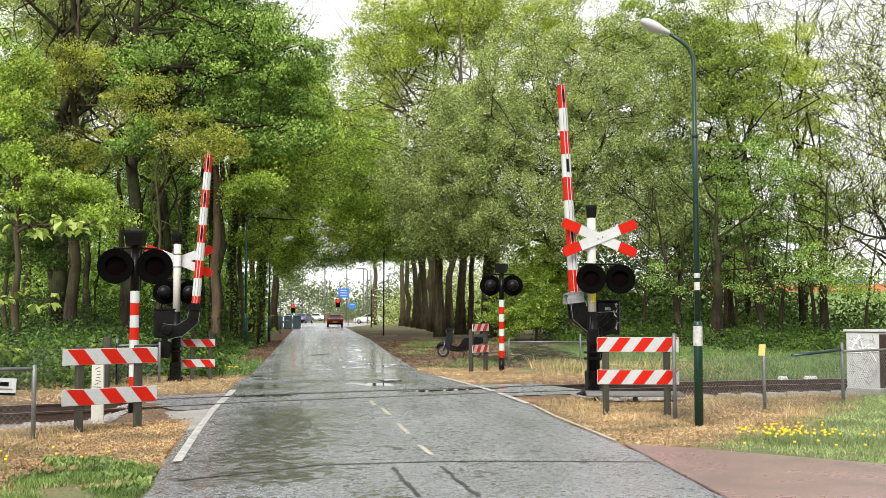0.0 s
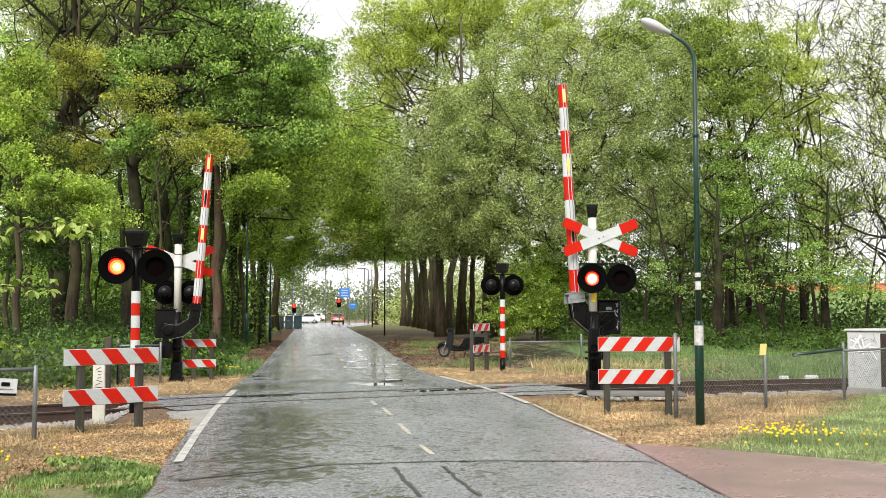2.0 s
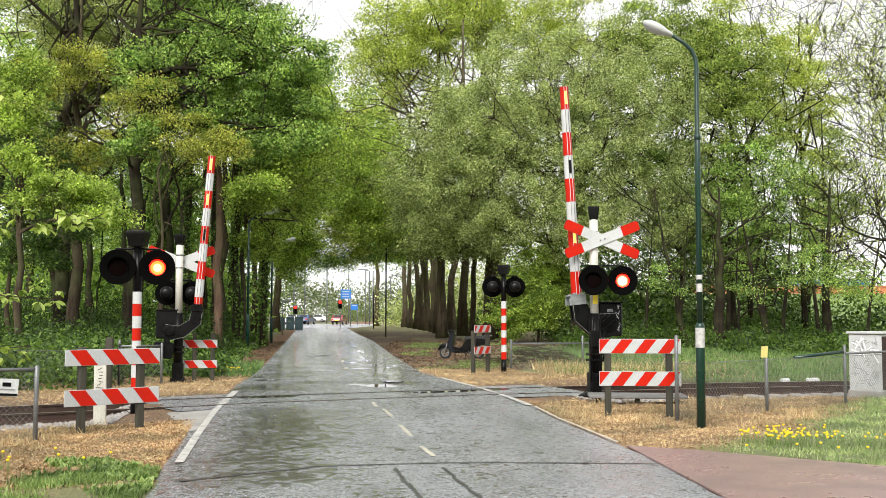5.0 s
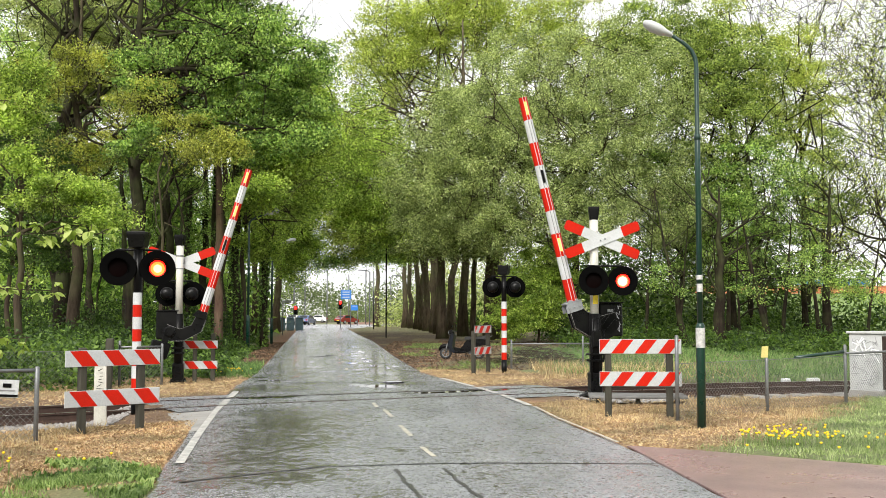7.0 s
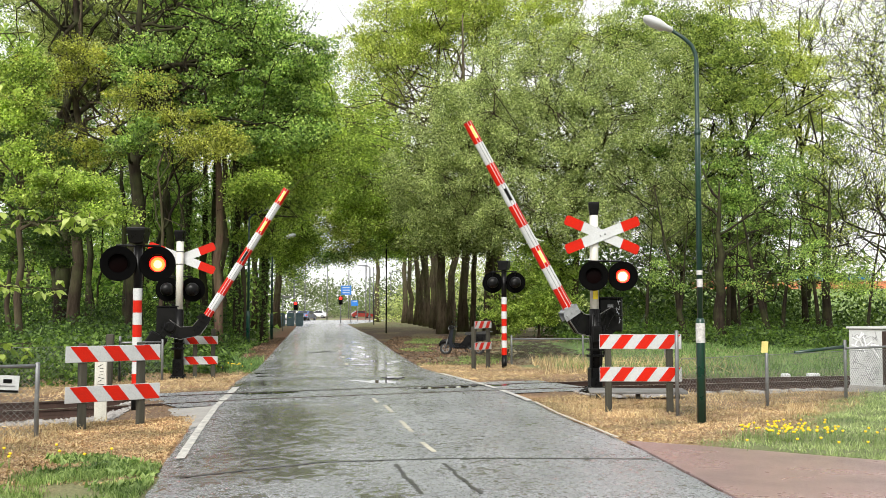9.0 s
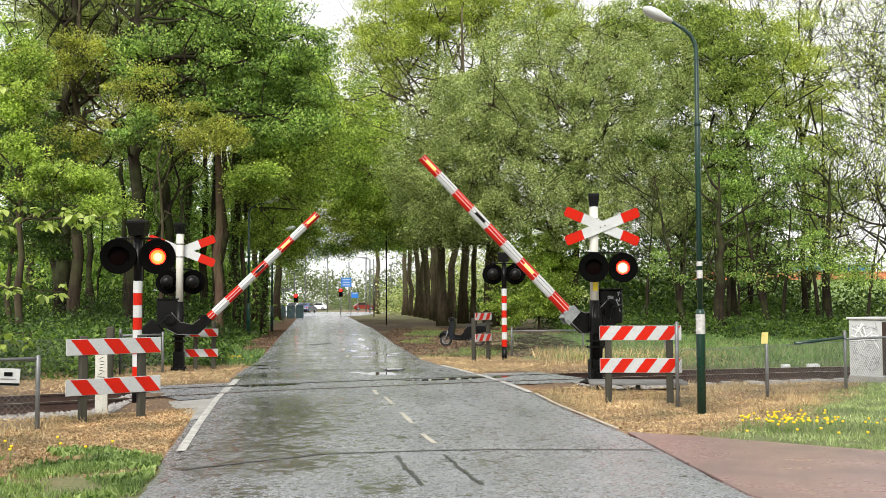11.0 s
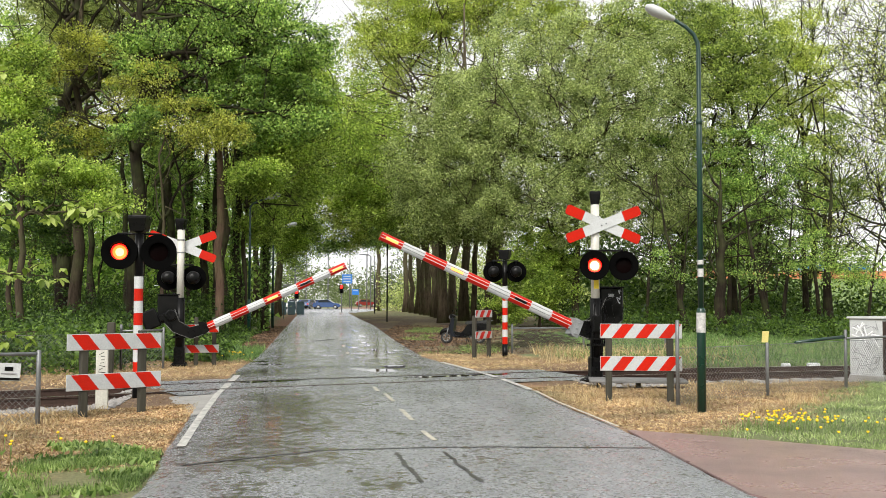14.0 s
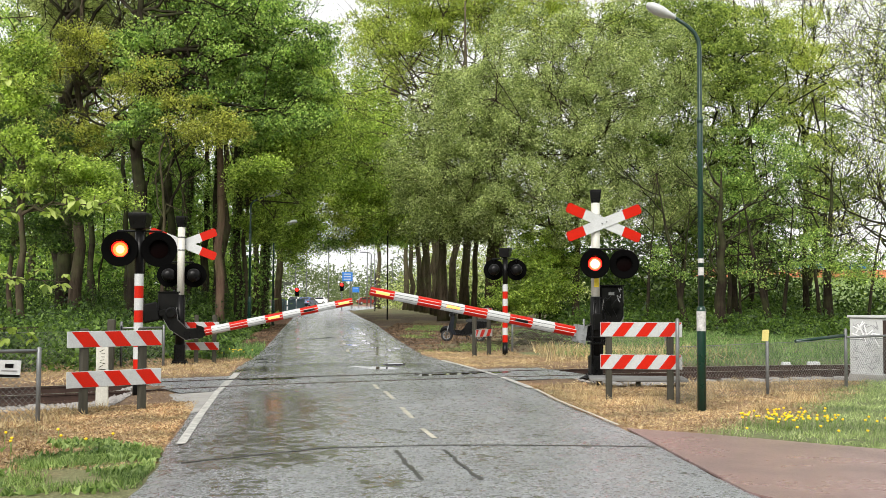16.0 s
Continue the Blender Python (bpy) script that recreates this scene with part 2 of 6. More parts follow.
L_GRASS = leaf_material("grass_blade", (0.045, 0.1, 0.018), (0.14, 0.22, 0.055), (0.3, 0.38, 0.16), 0.3)
L_VERGE = leaf_material("verge_grass_blade", (0.08, 0.13, 0.04), (0.21, 0.29, 0.11), (0.4, 0.46, 0.26), 0.3)
L_MEADOW = leaf_material("meadow_grass_blade", (0.035, 0.09, 0.02), (0.1, 0.19, 0.05), (0.22, 0.33, 0.13), 0.3)
WIRE = surface("dull_wire", (0.2, 0.205, 0.2), (0.13, 0.135, 0.13), 0.5, 0.5, scale=5, bump=0.0)
L_LITTER = leaf_material("fallen_leaf", (0.15, 0.08, 0.045), (0.3, 0.175, 0.095), (0.46, 0.33, 0.21), 0.1)
L_MOULD = leaf_material("damp_leaf_litter", (0.05, 0.03, 0.02), (0.12, 0.072, 0.047), (0.2, 0.135, 0.09), 0.1)
L_STRAW = leaf_material("dry_straw", (0.19, 0.12, 0.065), (0.37, 0.265, 0.145), (0.54, 0.44, 0.28), 0.1)
GLOW_CORE, GLOW_RIM = glow("signal_lamp_core", (1.0, 0.55, 0.32), 4.0), glow("signal_lamp_glow", (1.0, 0.012, 0.006), 2.2)
WATER = surface("rain_water", (0.035, 0.035, 0.03), (0.05, 0.048, 0.04), 0.03, scale=2, bump=0.0)
FLOWER = surface("dandelion_yellow", (0.85, 0.6, 0.01), (0.8, 0.5, 0.01), 0.6)
GLASS_DARK = surface("dark_car_glass", (0.02, 0.025, 0.03), (0.03, 0.035, 0.04), 0.08)
BLUE_SIGN = surface("blue_sign", (0.01, 0.16, 0.55), (0.01, 0.14, 0.5), 0.4)
GLOW_WARM = glow("signal_lamp_amber_core", (1.0, 0.5, 0.2), 2.6)
GLOW_ORANGE = glow("signal_lamp_orange_ring", (1.0, 0.2, 0.03), 2.0)
GLOW_MID = glow("signal_lamp_halo", (1.0, 0.09, 0.03), 3.0)
GLOW_BOOM = glow("boom_lamp_glow", (1.0, 0.36, 0.07), 1.5)


# ---- mesh helpers ----
class Shape:
    """Gathers pieces of one mesh; each piece carries the index of its material."""

    def __init__(self):
        self.v, self.f, self.m, self.s = [], [], [], []

    def add(self, verts, faces, mat=0, smooth=False):
        k = len(self.v)
        self.v += [tuple(p) for p in verts]
        self.f += [tuple(i + k for i in f) for f in faces]
        self.m += [mat] * len(faces)
        self.s += [smooth] * len(faces)
        return self

    def box(self, centre, size, turn=None, bevel=0.008, mat=0):
        """A box with chamfered edges."""
        hx, hy, hz = (s / 2 for s in size)
        c = min(bevel, hx * 0.45, hy * 0.45, hz * 0.45)
        verts, idx = [], {}
        for sx in (-1, 1):
            for sy in (-1, 1):
                for sz in (-1, 1):
                    for ax in range(3):
                        p = [sx * (hx - c), sy * (hy - c), sz * (hz - c)]
                        p[ax] = (sx * hx, sy * hy, sz * hz)[ax]
                        idx[sx, sy, sz, ax] = len(verts)
                        verts.append(p)
        faces = []
        for ax in range(3):
            o = [a for a in range(3) if a != ax]
            for s in (-1, 1):
                q = []
                for a, bb in ((-1, -1), (1, -1), (1, 1), (-1, 1)):
                    k = [0, 0, 0]
                    k[ax], k[o[0]], k[o[1]] = s, a, bb
                    q.append(idx[k[0], k[1], k[2], ax])
                faces.append(q)
            for a in (-1, 1):
                for bb in (-1, 1):
                    q = []
                    for s, w in ((-1, o[0]), (-1, o[1]), (1, o[1]), (1, o[0])):
                        k = [0, 0, 0]
                        k[ax], k[o[0]], k[o[1]] = s, a, bb
                        q.append(idx[k[0], k[1], k[2], w])
                    faces.append(q)
        for sx in (-1, 1):
            for sy in (-1, 1):
                for sz in (-1, 1):
                    faces.append([idx[sx, sy, sz, a] for a in range(3)])
        t = Matrix.Translation(centre) @ (turn if turn else Matrix.Identity(4))
        return self.add([t @ Vector(p) for p in verts], faces, mat)

    def tube(self, pts, radii, seg=10, mat=0, caps=True, smooth=True):
        """A round, tapering pipe along points."""
        pts = [Vector(p) for p in pts]
        if isinstance(radii, (int, float)):
            radii = [radii] * len(pts)
        verts, faces, side = [], [], None
        for i, p in enumerate(pts):
            d = (pts[min(i + 1, len(pts) - 1)] - pts[max(i - 1, 0)]).normalized()
            if side is None:
                side = d.orthogonal().normalized()
            side = (side - d * side.dot(d)).normalized()
            up = d.cross(side)
            for k in range(seg):
                a = 2 * math.pi * k / seg
                verts.append(p + (side * math.cos(a) + up * math.sin(a)) * radii[i])
        for i in range(len(pts) - 1):
            for k in range(seg):
                a, bb = i * seg + k, i * seg + (k + 1) % seg
                faces.append((a, bb, bb + seg, a + seg))
        self.add(verts, faces, mat, smooth)
        if caps:
            k = len(self.v) - len(verts)
            self.f += [tuple(k + i for i in reversed(range(seg))), tuple(k + len(verts) - seg + i for i in range(seg))]
            self.m += [mat] * 2
            self.s += [False] * 2
        return self

    def lathe(self, profile, m=None, seg=28, mat=0, smooth=True):
        """Turns (radius, height) pairs about the z axis of m."""
        m = m or Matrix.Identity(4)
        verts, faces = [], []
        for r, h in profile:
            for k in range(seg):
                a = 2 * math.pi * k / seg
                verts.append(m @ Vector((r * math.cos(a), r * math.sin(a), h)))
        for i in range(len(profile) - 1):
            for k in range(seg):
                a, bb = i * seg + k, i * seg + (k + 1) % seg
                faces.append((a, bb, bb + seg, a + seg))
        return self.add(verts, faces, mat, smooth)

    def prism(self, poly, depth, m=None, mat=0):
        """A flat outline in the xy plane of m, drawn out along z."""
        m = m or Matrix.Identity(4)
        n = len(poly)
        verts = [m @ Vector((x, y, 0)) for x, y in poly] + [m @ Vector((x, y, depth)) for x, y in poly]
        faces = [tuple(reversed(range(n))), tuple(range(n, 2 * n))] + [(i, (i + 1) % n, (i + 1) % n + n, i + n) for i in range(n)]
        return self.add(verts, faces, mat)

    def mesh(self, name, mats):
        me = bpy.data.meshes.new(name)
        me.from_pydata(self.v, [], self.f)
        for x in mats if isinstance(mats, (list, tuple)) else [mats]:
            me.materials.append(x)
        me.polygons.foreach_set("material_index", self.m)
        me.polygons.foreach_set("use_smooth", self.s)
        me.update()
        return me


def thing(name, m, label, category, group="", kind=""):
    ob = new(name)
    ob.empty_display_size = 0.2
    ob.matrix_world = m
    return tagged(ob, label, category, group, kind)


def part(name, shape, mats, parent, label="", m=None):
    """Links a shape as one mesh under a thing or part, in its space."""
    ob = new(name, shape.mesh(name, mats))
    ob.parent = parent
    if m is not None:
        ob.matrix_basis = m
    return tagged(ob, label)


def single(name, shape, mats, label, category, m=None, group="", kind=""):
    ob = new(name, shape.mesh(name, mats))
    if m is not None:
        ob.matrix_world = m
    return tagged(ob, label, category, group, kind)


FACE = pose(0, 0, 0, 90)       # lathe axis z to -y: towards the camera's side


# ---- ground, road, track ----
ROAD_LEFT = [(-20, 1.04), (4, -2.01), (9.7, -2.7), (11.1, -2.99), (14, -3.46), (17.2, -3.95), (20.2, -4.32), (23.4, -4.73), (27.8, -5.1), (34.2, -5.9), (50.6, -8.05), (80, -11.85), (118, -16.85)]
ROAD_RIGHT = [(-20, 6.6), (4, 3.2), (9.0, 2.47), (11.3, 2.31), (12.8, 2.19), (14.3, 1.99), (16, 1.75), (18.3, 1.55), (20.6, 1.19), (22.5, 0.81), (25.8, 0.0), (29.1, -0.7), (39.7, -1.95), (63.8, -4.5), (80, -6.6), (118, -11.2)]
TRACK = [(-60, -14), (-20, 9.4), (-10, 15.25), (-6.5, 17.3), (-3.5, 19.2), (0.2, 20.98), (3.7, 22.4), (8, 23.7), (14, 25.0), (30, 27.5), (80, 32)]


def along(table, q):
    return float(np.interp(q, [a for a, _ in table], [b for _, b in table]))


def smooth_step(a, b, x):
    t = max(0.0, min(1.0, (x - a) / (b - a)))
    return t * t * (3 - 2 * t)


def track_offset(x, y):
    """Distance across from the middle of the track."""
    return (y - along(TRACK, x)) * 0.9


def edge_distance(x, y):
    """How far beside the road: positive outside its edges."""
    return max(along(ROAD_LEFT, y) - x, x - along(ROAD_RIGHT, y))


def on_path(x, y, margin=0.0):
    """On the red path that joins the road."""
    return x > 1.9 and -6 < y < 12.72 - (x - 2.2) * 0.68 + margin


def ground_height(x, y):
    e = edge_distance(x, y)
    if on_path(x, y):
        return -0.03
    z = -0.03 if e < 0 else -0.005
    if e > 0.1 and y < 130:
        z += min(1, (e - 0.1) * 1.2) * (0.035 * noise.noise((x * 0.7, y * 0.7, 0)) + 0.02 * noise.noise((x * 2.7, y * 2.7, 3)))
        d = abs(track_offset(x, y))
        if e > 0.15:
            z -= 0.15 * smooth_step(3.3, 1.3, d) * smooth_step(1.15, 2.0, e)
    return z


def soil(x, y):
    """Weights of grass, earth and red cinder over straw."""
    w = noise.noise((x * 0.5, y * 0.5, 7)) * 0.9 + noise.noise((x * 1.9, y * 1.9, 2)) * 0.45
    e, right = edge_distance(x, y), x > along(ROAD_RIGHT, y) - 1
    grass = earth = cinder = 0.0
    if right:
        if y < 21:
            grass = smooth_step(-0.5, 0.7, (x - 3.1 - (y - 12.4) * 0.6) + w * 0.8 - 0.3)
        elif y < 30:
            grass = smooth_step(0.0, 1.4, (y - 26.0) * 0.5 + (x - 3.6) * 0.35 + w) if x > 2 else 0.25 * (w > 0.3)
        else:
            grass = 0.65 + 0.35 * w
            earth = smooth_step(3.2, 1.2, x + (y - 32) * 0.02) * 0.95 * smooth_step(104, 84, y)
            if x < 9 and 44 < y < 100:
                earth = max(earth, 0.6)
            earth = max(0.0, earth - 0.5 * (noise.noise((x * 0.4, y * 0.22, 5)) > 0.25))
        if y < 125:
            grass = min(grass, smooth_step(0.05, 0.5, e))
    else:
        if y < 14:
            grass = smooth_step(0.0, 0.9, 10.4 - y + w * 2.6) * 0.8
        elif y > 25.5:
            grass = smooth_step(0, 2.5, y - 26 + w)
            earth = smooth_step(0.5, 1.6, e + w * 0.6 - 4.5) * 0.8
            cinder = smooth_step(1.5, 0.8, e + w * 0.4) * smooth_step(29, 36, y)
    d = abs(track_offset(x, y))
    if d < 3.1 and e > 0.3:
        earth = max(earth, smooth_step(3.1, 2.4, d) * 0.6)
    return [max(0.0, min(1.0, v)) for v in (grass, earth, cinder)]


def steps(spans):
    out = []
    for a, b, s in spans:
        out += list(np.arange(a, b - 1e-6, s))
    return out + [spans[-1][1]]


def build_ground():
    xs = steps([(-1500, -300, 300), (-300, -60, 40), (-60, -14, 3), (-14, 14, 0.28), (14, 60, 3), (60, 300, 40), (300, 1500, 300)])
    ys = steps([(-300, -20, 40), (-20, 5, 2.5), (5, 34, 0.28), (34, 60, 0.8), (60, 160, 4), (160, 400, 40), (400, 2400, 400)])
    verts = [(x, y, ground_height(x, y)) for y in ys for x in xs]
    nx = len(xs)
    faces = [(j * nx + i, j * nx + i + 1, (j + 1) * nx + i + 1, (j + 1) * nx + i) for j in range(len(ys) - 1) for i in range(nx - 1)]
    me = bpy.data.meshes.new("ground")
    me.from_pydata(verts, [], faces)
    at = me.color_attributes.new("soil", "FLOAT_COLOR", "POINT")
    at.data.foreach_set("color", [c for x, y, z in verts for c in (*soil(x, y), 1.0)])
    me.materials.append(SOIL)
    me.polygons.foreach_set("use_smooth", [True] * len(faces))
    tagged(new("ground", me), "verge of straw, grass, leaf litter and bare earth", "ground", kind="structure")


def build_road():
    s = Shape()
    ys = steps([(-20, 8, 2), (8, 30, 0.25), (30, 118, 2)])
    verts, cols = [], 25
    for y in ys:
        a, b = along(ROAD_LEFT, y), along(ROAD_RIGHT, y)
        if 8 < y < 30:
            a += 0.05 * noise.noise((y * 1.3, 0, 1))
            b += 0.06 * noise.noise((y * 1.3, 4, 1))
        for k in range(cols):
            f = k / (cols - 1)
            z = 0.02 + 0.03 * math.sin(f * math.pi) * (0 if 17 < y < 24 else 1)
            if k in (0, cols - 1):
                z = -0.012
            verts.append((a + (b - a) * f, y, z))
    s.add(verts, [(j * cols + i, j * cols + i + 1, (j + 1) * cols + i + 1, (j + 1) * cols + i) for j in range(len(ys) - 1) for i in range(cols - 1)], smooth=True)
    # rain stands along the low left wheel track, in ruts beyond the track and at the edges
    def wetness(x, y):
        c = -2.35 + 0.07 * (17 - y) if y < 18 else -3.0 - 0.1 * (y - 18)
        w = 0.62 * math.exp(-((x - c) / 0.95) ** 2) * smooth_step(8.6, 10.2, y) * smooth_step(19.5, 16.0, y)
        w = max(w, 0.62 * math.exp(-((x + 3.9 - 0.35 * (y - 22)) / 1.2) ** 2 - ((y - 22.3) / 1.6) ** 2))
        mid = (along(ROAD_LEFT, y) + along(ROAD_RIGHT, y)) / 2
        w = max(w, 0.4 * math.exp(-((x - mid - 1.0) / 0.9) ** 2) * smooth_step(21.5, 24, y) * smooth_step(70, 34, y))
        w = max(w, 0.45 * math.exp(-((x - mid + 1.3) / 0.6) ** 2) * smooth_step(24, 27, y))
        for off in (-1.75, -0.55, 0.75, 1.95):
            w = max(w, (0.24 if off < 0 else 0.1) * math.exp(-((x - mid - off) / 0.28) ** 2))
        return 0.12 + 0.1 * smooth_step(22, 27, y) + w * 0.76 + 0.1 * noise.noise((x * 0.6, y * 0.3, 21))
    weights = [wetness(v[0], v[1]) for v in s.v]
    # the cross road beyond
    s.add([(-160, 118, 0.02), (-10.4, 118, 0.02), (-8, 165, 0.02), (-160, 165, 0.02)], [(0, 1, 2, 3)])
    road = single("road", s, ASPHALT, "wet grey asphalt road with worn patches", "road", kind="structure")
    weights += [0.2] * (len(s.v) - len(weights))
    at = road.data.color_attributes.new("wet", "FLOAT_COLOR", "POINT")
    at.data.foreach_set("color", [c for w in weights for c in (w, w, w, 1.0)])
    e = Shape()
    rows = []
    for y in np.arange(14.2, 19.61, 0.3):
        w = 0.5 * smooth_step(14.0, 16.4, y) * (1 + 0.5 * noise.noise((y * 1.7, 2, 3)))
        rows += [(along(ROAD_LEFT, y) - w, y, -0.004), (along(ROAD_LEFT, y) + 0.1, y, 0.012)]
    e.add(rows, [(2 * i, 2 * i + 1, 2 * i + 3, 2 * i + 2) for i in range(len(rows) // 2 - 1)])
    single("road_shoulder", e, CONCRETE, "grey worn shoulder beside the road edge", "shoulder", kind="structure")
    p = Shape()
    p.prism([(2.22, 12.72), (2.5, 8.6), (4.4, 4.5), (9, -2), (15, 2), (9.2, 7.4), (4.75, 10.98), (3.9, 11.6), (3.1, 12.2)][::-1], 0.02, pose(0, 0, -0.013))
    single("cycle_path", p, RED_PATH, "wet reddish asphalt cycle path joining the road", "path", kind="structure")


def ribbon(s, pts, width, z, mat=0):
    """A flat painted strip along points."""
    v = []
    for i, (x, y) in enumerate(pts):
        a, b = pts[max(i - 1, 0)], pts[min(i + 1, len(pts) - 1)]
        d = Vector((b[0] - a[0], b[1] - a[1])).normalized()
        for k in (-1, 1):
            v.append((x - d.y * k * width / 2, y + d.x * k * width / 2, z))
    s.add(v, [(2 * i, 2 * i + 2, 2 * i + 3, 2 * i + 1) for i in range(len(pts) - 1)], mat)


def road_z(x, y):
    a, b = along(ROAD_LEFT, y), along(ROAD_RIGHT, y)
    f = max(0, min(1, (x - a) / (b - a)))
    return 0.02 + 0.03 * math.sin(f * math.pi) * (0 if 17 < y < 24 else 1)


def build_markings():
    def line(pts, width, label, name="road_marking", paint=None):
        v, f = [], []
        for i, (x, y) in enumerate(pts):
            a, b = pts[max(i - 1, 0)], pts[min(i + 1, len(pts) - 1)]
            d = Vector((b[0] - a[0], b[1] - a[1])).normalized()
            for k in (-1, 1):
                q = (x - d.y * k * width / 2, y + d.x * k * width / 2)
                v.append((*q, road_z(*q) + 0.006))
        f = [(2 * i, 2 * i + 2, 2 * i + 3, 2 * i + 1) for i in range(len(pts) - 1)]
        single(name, Shape().add(v, f), paint or PAINT_LINE, label, "road marking", group="painted road lines", kind="structure")

    def left_run(a, b):
        return [(along(ROAD_LEFT, y) + 0.16, y) for y in np.linspace(a, b, max(2, int((b - a) * 3)))]

    def right_run(a, b):
        return [(along(ROAD_RIGHT, y) - 0.1, y) for y in np.linspace(a, b, max(2, int((b - a) * 3)))]
    line(left_run(11.05, 18.0), 0.1, "worn solid white edge line")
    line(left_run(18.2, 19.4), 0.13, "short white edge line between the rails")
    line(left_run(19.7, 21.3), 0.13, "short white edge line at the crossing")
    line(right_run(18.1, 20.6), 0.12, "worn white edge line")
    line([(x + 0.06, y) for x, y in right_run(12.9, 17.9)], 0.05, "thin faded edge line along the verge", paint=FADED_LINE)
    line(right_run(20.9, 22.6), 0.12, "short white edge line between the rails")
    line(right_run(22.8, 25.8), 0.12, "worn white edge line by the far verge")
    for a, b in (((-1.30, 18.6), (-1.16, 17.7)), ((-1.0, 16.95), (-0.80, 15.69)), ((-0.63, 14.54), (-0.43, 13.24)), ((-0.28, 12.2), (-0.12, 11.37))):
        line([a, ((a[0] + b[0]) / 2, (a[1] + b[1]) / 2), b], 0.062, "faded narrow white centre dash", paint=FADED_LINE)
    for y in (29.0, 33.5, 39.0, 46.0):
        x = (along(ROAD_LEFT, y) + along(ROAD_RIGHT, y)) / 2 + 0.2
        line([(x, y), (x - 0.12, y + 1.2)], 0.1, "faded narrow white centre dash", paint=FADED_LINE)


def track_run(offset, x0, x1, step=0.5):
    pts = []
    for x in np.arange(x0, x1 + 1e-6, step):
        y = along(TRACK, x)
        d = Vector((1.0, (along(TRACK, x + 1.5) - along(TRACK, x - 1.5)) / 3)).normalized()
        pts.append((x - d.y * offset, y + d.x * offset))
    return pts


def build_track():
    for off, lab in ((-0.75, "rusty steel rail with a polished head, near"), (0.75, "rusty steel rail with a polished head, far")):
        s = Shape()
        pts = track_run(off, -30, 40)
        prof = [(-0.07, -0.16, 0), (-0.07, -0.14, 0), (-0.012, -0.115, 0), (-0.012, -0.035, 0), (-0.036, -0.028, 0), (-0.036, 0.0, 1), (0.036, 0.0, 0), (0.036, -0.028, 0), (0.012, -0.035, 0), (0.012, -0.115, 0), (0.07, -0.14, 0), (0.07, -0.16, 0)]
        n = len(prof)
        v = []
        for i, (x, y) in enumerate(pts):
            a, b = pts[max(i - 1, 0)], pts[min(i + 1, len(pts) - 1)]
            d = Vector((b[0] - a[0], b[1] - a[1])).normalized()
            v += [(x - d.y * o, y + d.x * o, h + 0.028) for o, h, _ in prof]
        for k in range(n - 1):
            s.f += [(i * n + k, (i + 1) * n + k, (i + 1) * n + k + 1, i * n + k + 1) for i in range(len(pts) - 1)]
            s.m += [1 if prof[k][2] else 0] * (len(pts) - 1)
            s.s += [False] * (len(pts) - 1)
        s.v = v
        single("rail", s, [RUST, RAILHEAD], lab.split(",")[0], "rail", group="rails of the track", kind="structure")
        # flange groove and worn steel edge in the road beside the rail
        side = 1 if off < 0 else -1
        g = Shape()
        gp = [p for p in track_run(off + side * 0.085, -5.2, 2.6, 0.3) if edge_distance(*p) < 0.25]
        ribbon(g, gp, 0.07, 0.0245)
        single("flange_groove", g, TAR, "dark wet flange groove beside the rail", "groove", kind="structure")
    deck = Shape()
    ribbon(deck, track_run(0.02, -5.15, 2.7, 0.3), 3.0, 0.0165)
    single("crossing_deck", deck, ASPHALT, "grey asphalt deck of the crossing between the rails", "crossing deck", kind="structure")
    r = random.Random(5)
    sl = Shape()
    for i, (x, y) in enumerate(track_run(0, -30, 40, 0.55)):
        if edge_distance(x, y) > 0.9:
            d = math.degrees(math.atan2(along(TRACK, x + 1) - along(TRACK, x - 1), 2))
            sl.box((x, y, -0.185), (0.25, 2.5, 0.14), pose(0, 0, 0, 0, 0, d), 0.02)
    single("sleepers", sl, CONCRETE, "grey sleepers bedded in ballast under the rails", "sleepers", kind="stuff")
    st = Shape()
    for k in range(15000):
        x = r.choice((r.uniform(-9, -4.0), r.uniform(-8, -4.4), r.uniform(1.7, 12)))
        off = r.uniform(-3.3, 1.6) if r.random() < 0.6 else r.uniform(-3.0, -1.2)
        y = along(TRACK, x) + off / 0.9
        if edge_distance(x, y) < 1.25 or (off < -2.2 and r.random() < (-2.0 - off) * (0.75 if x < 0 else 1.4)):
            continue
        q = r.uniform(0.018, 0.042)
        c = Vector((x, y, ground_height(x, y) + q * 0.4))
        pts = [c + Vector((q * r.uniform(0.6, 1.3) * a, q * r.uniform(0.6, 1.3) * b, q * r.uniform(0.5, 0.9) * h)) for a, b, h in ((1, 0, 0), (0, 1, 0), (-1, 0, 0), (0, -1, 0), (0, 0, 1), (0, 0, -1))]
        st.add(pts, [(0, 1, 4), (1, 2, 4), (2, 3, 4), (3, 0, 4), (1, 0, 5), (2, 1, 5), (3, 2, 5), (0, 3, 5)])
    for x, w in ((8.05, 0.2), (8.75, 0.3)):
        y = along(TRACK, x) + 0.85
        single("rail_contact_box", Shape().box((0, 0, 0.03), (w, 0.16, 0.14), None, 0.03).tube([(-w * 0.3, 0, -0.2), (-w * 0.3, 0, 0)], 0.02, 8), WHITE, "small white contact box on the far rail", "rail box", pose(x, y, 0, 0, 0, 14), group="rail boxes")
    single("ballast", st, STONE, "pale grey crushed stone ballast along the track", "ballast", kind="stuff")


